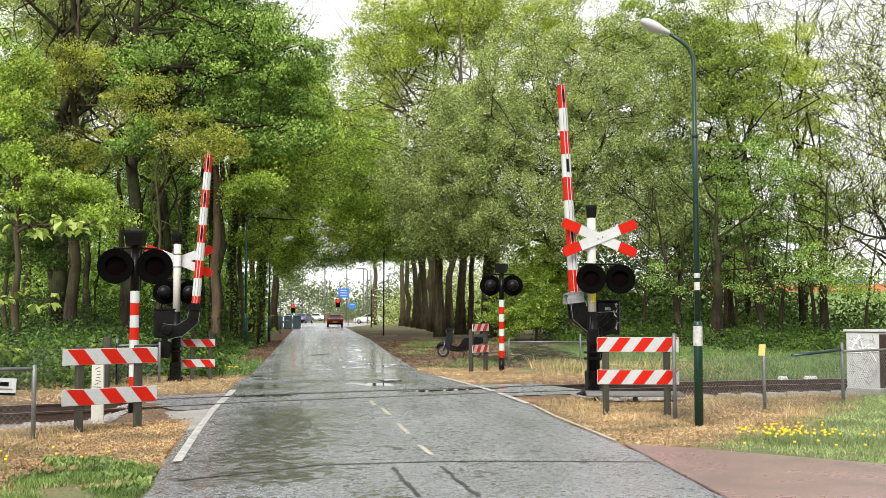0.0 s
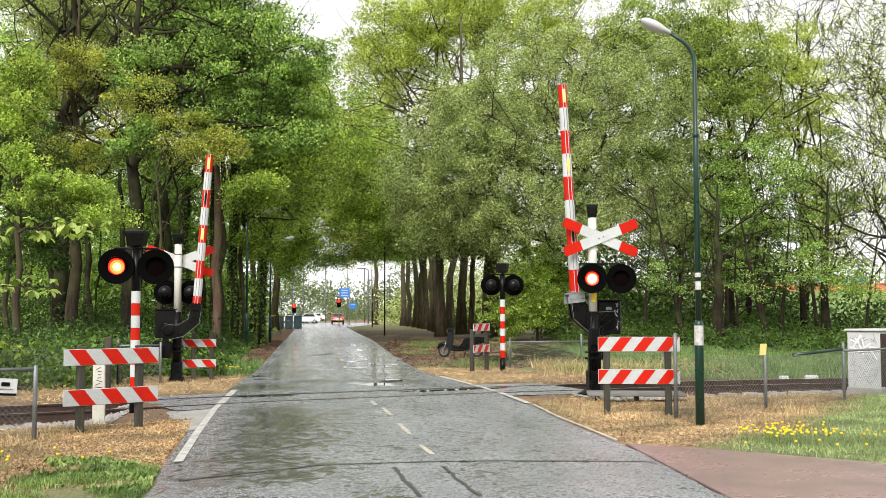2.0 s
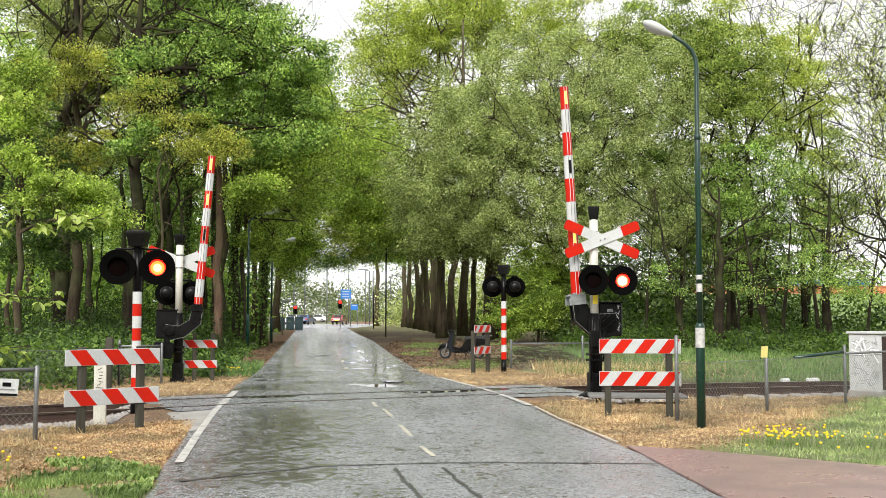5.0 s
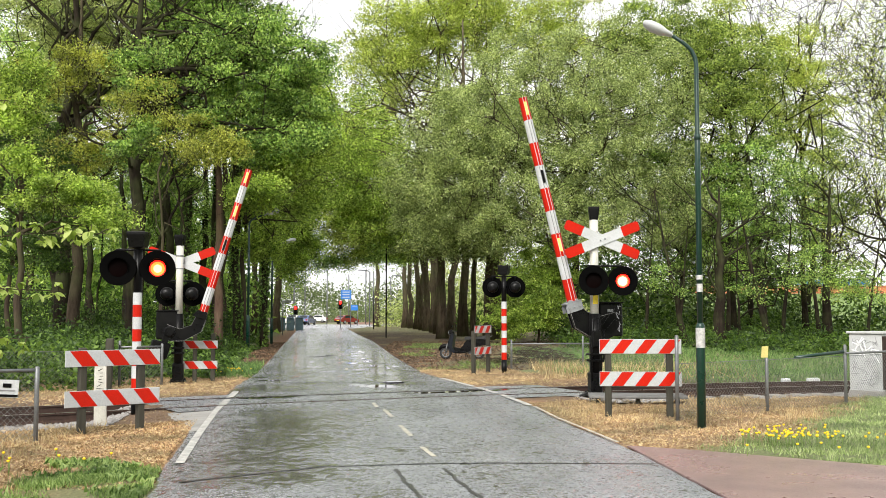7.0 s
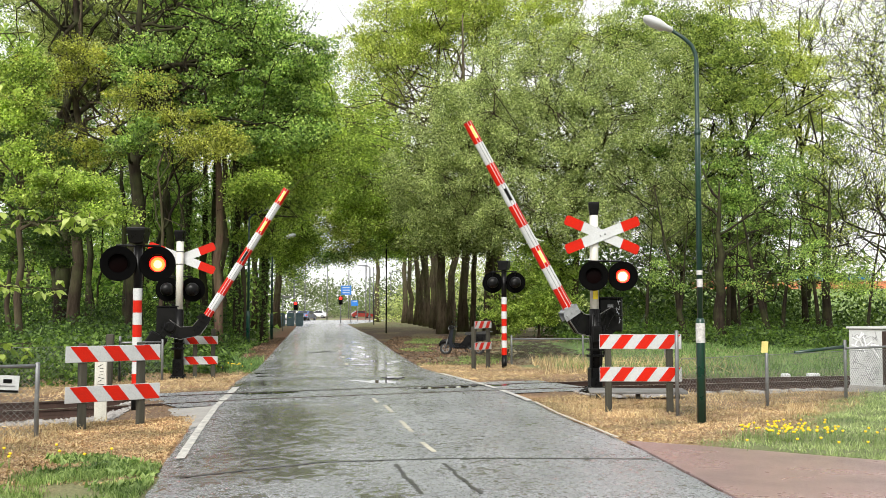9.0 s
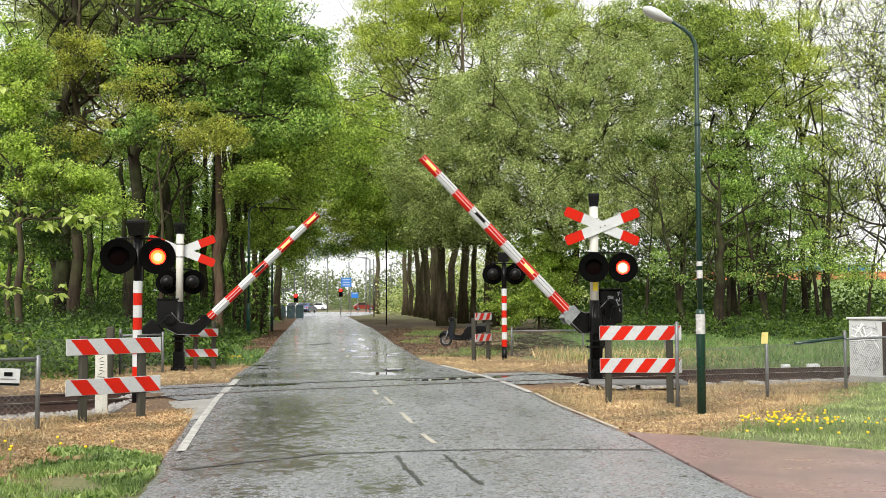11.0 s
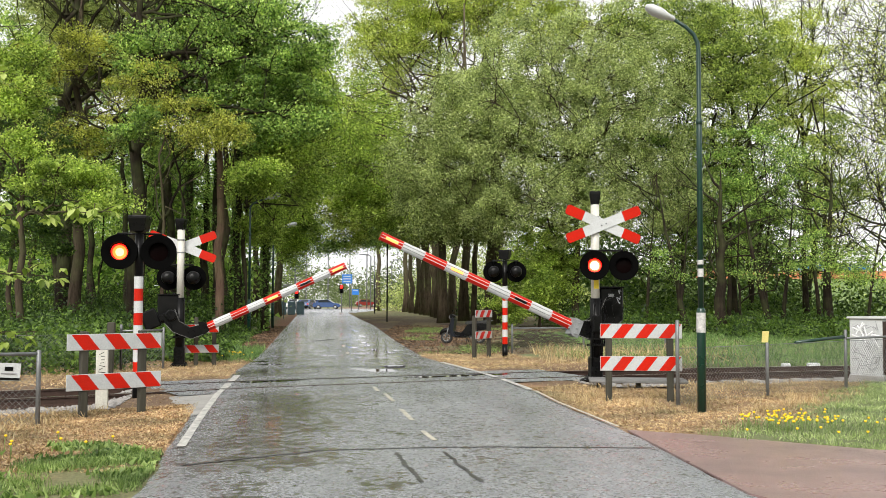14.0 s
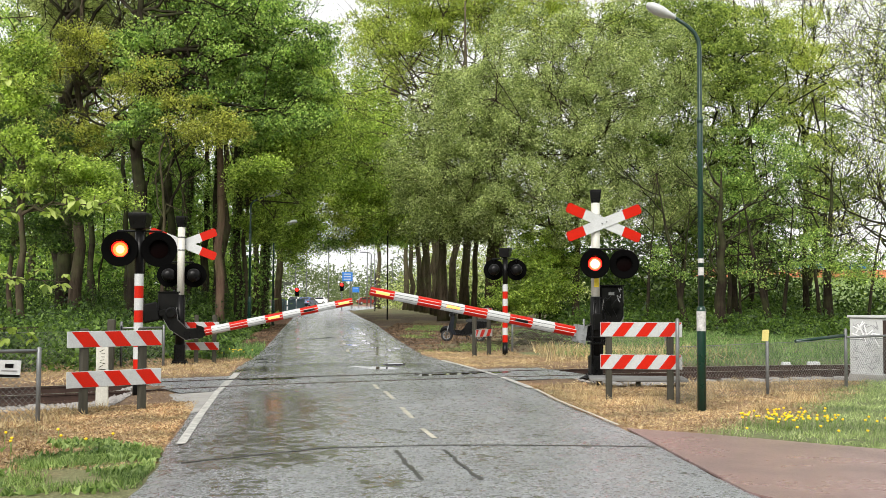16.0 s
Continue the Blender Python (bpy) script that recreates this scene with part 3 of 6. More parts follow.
# ---- leaves and wood ----
def leaf_mesh(name, centres, length, width, mat, rng, droop=0.0, up=0.0, fine=True):
    """Many small folded leaves, each its own island."""
    n = len(centres)
    c = np.asarray(centres, dtype=np.float64)
    face = rng.normal(size=(n, 3)) + np.array([0.0, 0.0, 0.0 if up else 0.8])
    if up:
        face[:, 2] *= 0.35
    a = np.cross(face, rng.normal(size=(n, 3)) + np.array([0.0, 0.0, 0.0]))
    if up:
        a = rng.normal(size=(n, 3)) * 0.6 + np.array([0.0, 0.0, up])
    a[:, 2] -= droop
    a /= np.linalg.norm(a, axis=1, keepdims=True)
    b = np.cross(a, face)
    b /= np.linalg.norm(b, axis=1, keepdims=True)
    k = rng.uniform(0.65, 1.35, size=(n, 1))
    a *= k * length / 2
    b *= k * width / 2
    if fine:
        v, q = np.stack([c - a + b, c - a - b, c + a], 1).reshape(-1, 3), 3
    else:
        v, q = np.stack([c - a, c + b - a * 0.1, c + a, c - b - a * 0.1], 1).reshape(-1, 3), 4
    me = bpy.data.meshes.new(name)
    me.vertices.add(q * n)
    me.vertices.foreach_set("co", v.ravel())
    me.loops.add(q * n)
    me.loops.foreach_set("vertex_index", np.arange(q * n, dtype=np.int32))
    me.polygons.add(n)
    me.polygons.foreach_set("loop_start", np.arange(0, q * n, q, dtype=np.int32))
    me.polygons.foreach_set("loop_total", np.full(n, q, dtype=np.int32))
    me.update(calc_edges=True)
    me.materials.append(mat)
    return me


def wobble(p, q, r, n=6, sag=0.06):
    """A crooked run of points from p to q."""
    p, q = Vector(p), Vector(q)
    d = (q - p).length
    out = [p]
    for i in range(1, n):
        f = i / n
        out.append(p.lerp(q, f) + Vector((r.gauss(0, 1), r.gauss(0, 1), r.gauss(0, 0.6))) * d * sag * math.sin(f * math.pi))
    return out + [q]


def ramify(shape, p, d, length, r0, depth, r, least=0.005):
    """A branch that bends and splits into thinner ones."""
    pts = [p]
    for k in range(4):
        d = (d + Vector((r.gauss(0, 0.16), r.gauss(0, 0.16), r.gauss(0.05, 0.14)))).normalized()
        pts.append(pts[-1] + d * length / 4)
    r1 = max(least, r0 * 0.55)
    shape.tube(pts, [r0 + (r1 - r0) * k / 4 for k in range(5)], 5 if r0 > 0.03 else 3, caps=False)
    ends = [pts[-1]]
    if depth > 1:
        for k in range(r.choice((2, 2, 3))):
            d2 = (d + Vector((r.gauss(0, 0.55), r.gauss(0, 0.55), r.gauss(0.1, 0.45)))).normalized()
            ends += ramify(shape, pts[r.choice((2, 3, 4))], d2, length * r.uniform(0.55, 0.8), r1 * 0.85, depth - 1, r, least)
    return ends


def rounded(pts):
    """Cuts the corners of a run of points."""
    out = [pts[0]]
    for p, q in zip(pts, pts[1:]):
        out += [p.lerp(q, 0.25), p.lerp(q, 0.75)]
    return out + [pts[-1]]


def clump_points(rng, n):
    """Points in a soft ball, denser towards its skin, with a few strays."""
    v = rng.normal(size=(n, 3))
    v /= np.linalg.norm(v, axis=1, keepdims=True)
    return v * (rng.random((n, 1)) ** 0.45 * 1.55 + (rng.random((n, 1)) < 0.12) * rng.random((n, 1)) * 0.9)


def tree(x, y, h, r0, crowns, mat, label, name="tree", leaf=(0.16, 0.09), clump=0.5, per=70, bark=None, seed=1, lean=(0, 0), twigs=1.0, droop=0.0, group="", fork=0.45, category="tree", flat=1.0, boughs=()):
    """crowns: (x, y, z, width, height, clumps), places in the world, half sizes. Trunk, limbs to the clumps, leaves in clumps."""
    crowns = [(cx - x, cy - y, cz, w, w * 0.8, hh, n) for cx, cy, cz, w, hh, n in crowns]
    r, rng = random.Random(seed), np.random.default_rng(seed)
    ob = thing(name, pose(x, y, ground_height(x, y) - 0.05), label, category, group)
    wood = Shape()
    top = Vector((lean[0] * h, lean[1] * h, h))
    spine = wobble((0, 0, 0), top, r, 9, 0.009)
    rad = [r0 * (1.35 if i == 0 else 1) * (1 - 0.85 * i / 9) for i in range(10)]
    wood.tube(spine, rad, 10)
    centres = []
    ends = []
    for dx, dy, cz, rx, ry, rz, n in crowns:
        for _ in range(n):
            d = Vector((r.gauss(0, 1), r.gauss(0, 1), r.gauss(0, 1))).normalized() * (r.random() ** 0.42)
            e = Vector((dx + d.x * rx, dy + d.y * ry, cz + d.z * rz))
            ends.append(e)
            q = clump * r.uniform(0.6, 1.5)
            pts = clump_points(rng, int(per * (3.7 if y < 48 else 2.8 if y <= 62 else 2.2) * r.uniform(0.6, 1.4))) * np.array([q * flat, q * flat, q * 0.5 / flat]) + np.array(e)
            centres.append(pts)
    limbs = []
    for run in boughs:
        run = [Vector((px - x, py + 1.9 - y, pz)) for px, py, pz in run]
        fine_run = []
        for p, q in zip(run, run[1:]):
            fine_run += wobble(p, q, r, 3, 0.07)[:-1]
        fine_run = rounded(fine_run + [run[-1]])
        n = len(fine_run) - 1
        wood.tube(fine_run, [0.085 - 0.06 * k / n for k in range(n + 1)], 7, caps=False)
        for k in range(4, n + 1, 2):
            d = (fine_run[k] - fine_run[k - 1]).normalized()
            ramify(wood, fine_run[k], (d + Vector((r.gauss(0, 0.7), r.gauss(0, 0.4), r.gauss(0.2, 0.6)))).normalized(), 1.1, 0.024, 3, r)
    for dx, dy, cz, rx, ry, rz, n in crowns:
        for _ in range(max(2, int(n * 0.03 * twigs) + 2)):
            i = r.randint(int(9 * fork), 8)
            q = spine[i]
            d = Vector((r.gauss(0, 1), r.gauss(0, 1), abs(r.gauss(0, 0.7)))).normalized()
            e = Vector((dx + d.x * rx * 0.75, dy + d.y * ry * 0.75, cz + d.z * rz * 0.7))
            run = wobble(q, e, r, 7, 0.1)
            w = min(rad[i] * 0.6, 0.035 + (e - q).length * 0.014)
            wood.tube(run, [w * (1 - 0.7 * k / 7) for k in range(8)], 6, caps=False)
            for k in (3, 5, 7):
                d2 = (run[k] - run[k - 1]).normalized()
                ramify(wood, run[k], (d2 + Vector((r.gauss(0, 0.6), r.gauss(0, 0.6), r.gauss(0.2, 0.5)))).normalized(), (e - q).length * 0.32, w * (1 - 0.7 * k / 7) * 0.75, 3, r)
            limbs.append(run)
    for e in ends[::max(1, int(3 / twigs))]:
        run = min(limbs, key=lambda g: min((p - e).length for p in g[3:]))
        q = min(run[3:], key=lambda p: (p - e).length)
        wood.tube(wobble(q, e, r, 4, 0.08), [0.026, 0.022, 0.017, 0.012, 0.006], 3, caps=False)
    part("trunk", wood, bark or (BARK_WARM if group == "avenue trees" else BARK), ob, "dark crooked trunk and limbs")
    crown = new("crown", leaf_mesh("crown", np.concatenate(centres), leaf[0] * 0.52, leaf[1] * 0.74, mat, rng, droop))
    crown.parent = ob
    return ob


def shrubs(name, boxes, mat, label, leaf=(0.11, 0.07), seed=3, category="undergrowth", clump=0.28, per=60):
    """Low growth: clumps of leaves over stretches (x0, x1, y0, y1, height, clumps)."""
    r, rng = random.Random(seed), np.random.default_rng(seed)
    centres = []
    for x0, x1, y0, y1, hh, n in boxes:
        for _ in range(n):
            x, y = r.uniform(x0, x1), r.uniform(y0, y1)
            if edge_distance(x, y) < 1.7 + hh * 0.25:
                continue
            z = hh * (r.random() ** 0.8) * (0.55 + 0.75 * abs(noise.noise((x * 0.35, y * 0.35, 9))) * 1.6)
            q = clump * r.uniform(0.6, 1.5)
            pts = rng.normal(size=(int(per * r.uniform(0.5, 1.5)), 3)) * np.array([q, q, q * 0.7]) + np.array([x, y, z])
            pts[:, 2] = np.abs(pts[:, 2])
            centres.append(pts)
    ob = new(name, leaf_mesh(name, np.concatenate(centres), leaf[0], leaf[1], mat, rng))
    return tagged(ob, label, category, kind="stuff")


build_ground()
build_road()
build_markings()
build_track()


# ---- signals and barriers ----
FLASH = []            # (shutter, side): side 0 shows its lamp first
def signal_dish(parent, x, z, y, lit, side, warm=False):
    """One round signal facing -y: black target board, hood, lens behind an added turning shutter, lamp case behind."""
    head = part("signal_head", Shape().lathe([(0.16, -0.012), (0.285, -0.012), (0.29, 0.0), (0.285, 0.012), (0.15, 0.004), (0.15, -0.012), (0.16, -0.012)], FACE, smooth=False), MATT_BLACK, parent, "round matt black signal board", pose(x, y, z))
    case = Shape().lathe([(0.153, 0.0), (0.155, -0.2), (0.13, -0.28), (0.06, -0.31), (0.0, -0.31)], FACE)
    part("lamp_case", case, BLACK, head, "black rounded lamp case")
    hood = Shape()
    seg, v, f = 18, [], []
    for k in range(seg + 1):
        a = math.radians(-25 + 230 * k / seg)
        dep = 0.13 * (0.25 + 0.65 * max(0, math.sin(a)))
        for rr, yy in ((0.163, 0.0), (0.163, -dep), (0.157, -dep), (0.157, 0.0)):
            v.append((rr * math.cos(a), yy, rr * math.sin(a)))
    for k in range(seg):
        for j in range(4):
            f.append((k * 4 + j, (k + 1) * 4 + j, (k + 1) * 4 + (j + 1) % 4, k * 4 + (j + 1) % 4))
    hood.add(v, f)
    part("hood", hood, MATT_BLACK, head)
    # Ring added to keep glow of lit heads from leaking past the shutter.
    part("lens_ring", Shape().lathe([(0.152, -0.02), (0.132, -0.02), (0.132, -0.006), (0.152, -0.006)], FACE, 24), MATT_BLACK, head)
    if lit:
        core = 0.068 if warm else 0.088
        lamp = Shape().lathe([(0.0, 0.006), (0.05, 0.004), (core, 0.002)], FACE, 20, 0)
        lamp.lathe([(core, 0.002), (0.115, 0.0)], FACE, 20, 2)
        lamp.lathe([(0.115, 0.0), (0.135, 0.0), (0.15, 0.01), (0.151, 0.135)], FACE, 20, 1)
        part("lamp", lamp, [GLOW_WARM, GLOW_RIM, GLOW_ORANGE] if warm else [GLOW_CORE, GLOW_RIM, GLOW_MID], head, "red signal lamp", pose(0, 0.16, 0))
        # Shutter is added: the lamp glows steadily and is covered between flashes.
        sh = Shape().lathe([(0.0, 0.0015), (0.144, 0.001), (0.148, 0.0), (0.144, -0.001), (0.0, -0.0015)], FACE, 24)
        shutter = part("shutter", sh, DARK_LENS, head, "added dark red disc hiding the lamp between flashes")
        FLASH.append((shutter, side))
    else:
        part("lens", Shape().lathe([(0.0, 0.02), (0.07, 0.014), (0.149, -0.01)], FACE, 20), DARK_LENS, head, "dark red lens")
    return head


DARK_LENS = surface("dark_red_lens", (0.002, 0.0006, 0.0006), (0.0028, 0.0008, 0.0008), 0.5, spec=0.02)


def bell(parent, z, w=0.15):
    s = Shape().lathe([(0.0, 0.28), (w - 0.01, 0.28), (w, 0.265), (w, 0.23), (w * 0.8, 0.03), (0.06, 0.0), (0.0, 0.0)], pose(0, 0, z, 0, 0, 28), 4, smooth=False)
    part("bell_housing", s, BLACK, parent, "flared black bell housing")


def st_andrews_cross(parent, y, z, x=0.14, flip=1):
    for a in (21.5, -21.5):
        arm = Shape()
        w, hl = 0.1, 0.82
        t = pose(x, y - (0.012 if a > 0 else -0.012) * flip, z, 0, -a) @ pose(0, 0, 0, 90)
        for x0, x1, mi in ((-hl, -0.44, 1), (-0.44, 0.44, 0), (0.44, hl, 1)):
            c0, c1 = (0.035 if x0 == -hl else 0), (0.035 if x1 == hl else 0)
            arm.prism([(x0, -w + c0), (x0 + c0, -w), (x1 - c1, -w), (x1, -w + c1), (x1, w - c1), (x1 - c1, w), (x0 + c0, w), (x0, w - c0)], 0.014, t, mi)
        for bx in (-0.05, 0.05):
            arm.lathe([(0.014, 0.014), (0.014, 0.03), (0.0, 0.03)], t @ pose(bx, 0, 0), 8, 2)
        part("cross_arm", arm, [WHITE, RED, ZINC], parent, "white plank with red ends")


def bands(name, z0, z1, n, r, parent, first=0):
    """A pole in red and white rings, each ring a part."""
    h = (z1 - z0) / n
    for k in range(n):
        part("band", Shape().tube([(0, 0, z0 + k * h + 0.001), (0, 0, z0 + (k + 1) * h - 0.001)], r, 22, smooth=False), (RED, WHITE)[(k + first) % 2], parent)


def signal_post(x, y, turn, lit, label):
    """Banded post with two round signals and a bell."""
    ob = thing("signal_post", pose(x, y, 0.0, 0, 0, turn), label, "crossing signal", "road signals of the crossing")
    part("pole_foot", Shape().lathe([(0.0, -0.1), (0.075, -0.1), (0.075, 0.36), (0.0, 0.36)], None, 18), BLACK, ob, "black foot of the pole")
    bands("band", 0.36, 1.96, 8, 0.074, ob)
    part("pole_head", Shape().lathe([(0.0, 1.96), (0.072, 1.96), (0.072, 2.66), (0.0, 2.66)], None, 18), BLACK, ob)
    bell(ob, 2.68, 0.215)
    part("bracket", Shape().tube([(-0.36, 0, 2.66), (0.36, 0, 2.66)], 0.018, 8).tube([(-0.31, 0.0, 2.66), (-0.31, -0.06, 2.56)], 0.014, 6).tube([(0.31, 0.0, 2.66), (0.31, -0.06, 2.56)], 0.014, 6), BLACK, ob)
    for k, sx in enumerate((-0.31, 0.31)):
        signal_dish(ob, sx, 2.36, -0.09, lit, k, True)
    return ob


def barrier_mast(x, y, turn, top, z_cross, z_sig, lit, label, facing=1):
    """Mast of a half barrier: black column, pale upper pole, cross, signals. facing 1: its signs look to -y."""
    ob = thing("barrier_mast", pose(x, y, 0, 0, 0, turn), label, "barrier mast", "barrier masts")
    base = Shape().box((0, 0, 0.03), (0.36, 0.36, 0.06), None, 0.015)
    for bx in (-0.14, 0.14):
        for by in (-0.14, 0.14):
            base.lathe([(0.022, 0.06), (0.022, 0.1), (0, 0.1)], pose(bx, by, 0), 6)
    base.box((0, 0, 0.25), (0.25, 0.24, 0.44), None, 0.03)
    part("base", base, BLACK, ob, "black bolted cast base")
    part("column", Shape().tube([(0, 0, 0.4), (0, 0, 1.62)], 0.108, 18).box((0.02, 0.02, 0.98), (0.17, 0.2, 1.1), None, 0.02).box((0, -0.02, 0.7), (0.3, 0.24, 0.05)).box((0, -0.02, 0.82), (0.3, 0.24, 0.04)), BLACK, ob, "black steel column")
    part("pole", Shape().tube([(0, 0, 1.6), (0, 0, top - 0.28)], 0.085, 20), CREAM, ob, "cream painted upper pole")
    for zc in (z_cross - 0.15, z_cross + 0.15):
        part("clamp", Shape().tube([(0, 0, zc - 0.015), (0, 0, zc + 0.015)], 0.09, 18), ZINC, ob)
    bell(ob, top - 0.3)
    st_andrews_cross(ob, -0.12 * facing, z_cross, 0.13 if facing > 0 else 0.03, facing)
    part("bracket", Shape().tube([(-0.2, -0.2, z_sig + 0.3), (0.0, -0.08, z_sig + 0.3), (0.5, -0.2, z_sig + 0.3)] if facing > 0 else [(-0.3, 0, z_sig + 0.3), (0.3, 0, z_sig + 0.3)], 0.018, 8), BLACK, ob)
    for k, sx in enumerate((-0.15, 0.45) if facing > 0 else (-0.29, 0.29)):
        hd = signal_dish(ob, sx, z_sig, -0.38 if facing > 0 else 0.2, lit, k)
        if facing > 0:
            hd.matrix_basis = hd.matrix_basis @ pose(0, 0, 0, 0, 0, -20)
        if facing < 0:
            hd.matrix_basis = hd.matrix_basis @ pose(0, 0, 0, 0, 0, 180)
    return ob


def stripes_board(parent, x0, x1, z0, z1, y, n, slant, mats, name="board"):
    """A plank with slanting red and white stripes; slant: run of a stripe over the height."""
    L, h = x1 - x0, z1 - z0
    s = Shape()
    s.box(((x0 + x1) / 2, y + 0.012, (z0 + z1) / 2), (L, 0.02, h), None, 0.006, 0)
    w = L / n
    for k in range(-n, 2 * n):
        a, b = k * w, (k + 1) * w
        if k % 2 == 0:
            continue
        poly = [(a, 0), (b, 0), (b + slant, h), (a + slant, h)]
        # clip the slanting stripe to the plank's ends
        def clip(p, lim, keep):
            out = []
            for i in range(len(p)):
                (xa, ya), (xb, yb) = p[i], p[(i + 1) % len(p)]
                ia, ib = keep(xa), keep(xb)
                if ia:
                    out.append((xa, ya))
                if ia != ib:
                    f = (lim - xa) / (xb - xa)
                    out.append((lim, ya + (yb - ya) * f))
            return out
        poly = clip(poly, 0.006, lambda q: q >= 0.006)
        if len(poly) > 2:
            poly = clip(poly, L - 0.006, lambda q: q <= L - 0.006)
        if len(poly) > 2:
            s.prism([(x0 + p, z0 + 0.006 + q * (h - 0.012) / h) for p, q in poly], 0.004, pose(0, y + 0.002, 0, 90), 1)
    return part(name, s, mats, parent, "red and white striped plank")


def plank_barrier(x, y, turn, width, tops, h, posts, n, slant, label, post_h=1.15):
    """Two striped planks on two wooden posts."""
    ob = thing("plank_barrier", pose(x, y, 0, 0, 0, turn), label, "barrier", "striped plank barriers")
    for px in posts:
        part("post", Shape().box((px, 0.06, (post_h - 0.1) / 2), (0.1, 0.1, post_h + 0.1), None, 0.012), WOOD, ob, "weathered wooden post")
    for zt in tops:
        stripes_board(ob, -width / 2, width / 2, zt - h, zt, -0.012, n, slant, [SHEETING, RED])
    return ob


def boom_assembly(x, y, z, e_turn, length, offset, start, label, stripe, r0, r1, right):
    """A swinging half barrier about its pivot: bent arm, counterweight, striped boom with lamps.
    In its own space the boom lies along +z at x = offset (x points to the road)."""
    ob = thing("barrier_boom", pose(x, y, z, 0, 0, e_turn), label, "barrier boom", "barrier booms")
    y0 = -0.14 if right else -0.22
    hub_r = 0.19 if right else 0.13
    # bent carrier arm
    arm = Shape()
    outline = [(-0.1, -0.16), (0.1, -0.2), (0.36, -0.12), (offset + 0.1, 0.2), (offset + 0.12, start - 0.12), (offset - 0.12, start - 0.12), (offset - 0.16, 0.28), (0.2, 0.12), (-0.1, 0.14)]
    if right:
        outline = [(-0.12, -0.24), (0.14, -0.28), (0.42, -0.2), (offset + 0.12, 0.1), (offset + 0.15, start - 0.12), (offset - 0.13, start - 0.12), (offset - 0.2, 0.34), (0.2, 0.2), (-0.12, 0.2)]
    arm.prism(outline, 0.05, pose(0, y0 - 0.02, 0, 90)).prism(outline, 0.05, pose(0, y0 + 0.12, 0, 90))
    part("carrier_arm", arm, BLACK, ob, "black bent steel carrier arm")
    part("hub", Shape().lathe([(0, 0.14), (0.1, 0.14), (hub_r, 0.12), (hub_r, -0.12), (0, -0.12)], pose(0, y0, 0) @ FACE, 20, smooth=False), BLACK, ob)
    # Thin grey tubes along the plate outlines stand in for edge highlights.
    trim = Shape()
    near = y0 + 0.1695 if right else y0 - 0.072
    for run in (outline[1:5], outline[5:9]):
        trim.tube([(px, near, pz) for px, pz in run], 0.006, 6)
    part("edge_highlight", trim, PLANK_GREY, ob, "grey strip imitating highlights along the arm edge")
    if right:
        cables = Shape()
        for dz, bow in ((0.2, 0.1), (0.1, 0.16), (-0.04, 0.12)):
            cables.tube([(-0.22, y0 + 0.3, dz), (-0.02, y0 + 0.34, dz + bow), (0.22, y0 + 0.3, dz - 0.06), (0.34, y0 + 0.22, dz + 0.02)], 0.0045, 5)
        part("cable_loom", cables, BLACK, ob, "dark cables looping over the arm")
    cw = Shape().box((-0.1, y0, -0.1), (0.24, 0.14, 0.24), None, 0.02) if right else Shape().box((-0.1, y0, -0.46), (0.44, 0.16, 0.38), None, 0.03).box((-0.04, y0, -0.2), (0.14, 0.08, 0.3), None, 0.01)
    part("counterweight", cw, BLACK, ob, "black counterweight block")
    shoe = Shape().box((offset, y0, start - 0.06), (0.2, 0.2, 0.18), None, 0.015)
    if right:
        for dy in (-0.13, 0.13):
            shoe.prism([(-0.15, -0.15), (0.2, -0.17), (0.2, -0.05), (0.13, 0.05), (-0.15, 0.05)], 0.012, pose(offset, y0 + dy, start - 0.05, 90))
        shoe.box((offset + 0.025, y0, start - 0.03), (0.34, 0.26, 0.03), None, 0.008)
        for bx in (-0.09, 0.03, 0.14):
            shoe.lathe([(0.016, 0.0), (0.016, 0.02), (0.0, 0.02)], pose(offset + bx, y0 + 0.136, start - 0.12) @ pose(0, 0, 0, -90), 8)
    else:
        shoe.prism([(-0.2, -0.1), (0.14, -0.1), (0.1, 0.06), (-0.12, 0.06)], 0.02, pose(offset, y0 - 0.1, start - 0.04, 90))
    part("clamp_shoe", shoe, GREY_ALU if right else BLACK, ob, "grey cast clamp" if right else "dark clamp")
    zt = start + length
    k = 0
    while zt - (k + 1) * stripe > start - stripe:
        a, b = max(start, zt - (k + 1) * stripe), zt - k * stripe
        ra, rb = (r0 + (r1 - r0) * (q - start) / length for q in (a, b))
        seg = Shape()
        seg.tube([(offset, y0, a + 0.001), (offset, y0, b - 0.001)], [ra, rb], 22, smooth=False)
        see = 1 if right else -1
        for lx in (-0.35, 0.3):
            q = see * math.sqrt(1 - lx * lx)
            seg.box((offset + lx * (ra + rb) / 2, y0 + q * (ra + rb) / 2 - see * 0.002, (a + b) / 2), (0.012, 0.012, b - a - 0.002), None, 0.003, 1)
        part("boom_section", seg, [RED if k % 2 == 0 else WHITE, ZINC if k % 2 else WHITE], ob)
        k += 1
    lamps = []
    for zl in ((zt - 0.5 * stripe, zt - 3.5 * stripe, zt - 6.5 * stripe) if right else (zt - 0.5 * stripe, zt - 4.5 * stripe, zt - 2.5 * stripe)):
        rr = r0 + (r1 - r0) * (zl - start) / length
        roll = Shape()
        v = []
        for half, mi in ((0, 0), (1, 1)):
            seg, verts, faces = 8, [], []
            for zz in (-0.13, 0.13):
                for q in range(seg + 1):
                    a = math.pi * (half + q / seg)
                    verts.append((0.026 * math.cos(a), 0.026 * math.sin(a), zz))
            faces = [(q, q + 1, q + seg + 2, q + seg + 1) for q in range(seg)]
            roll.add(verts, faces, mi)
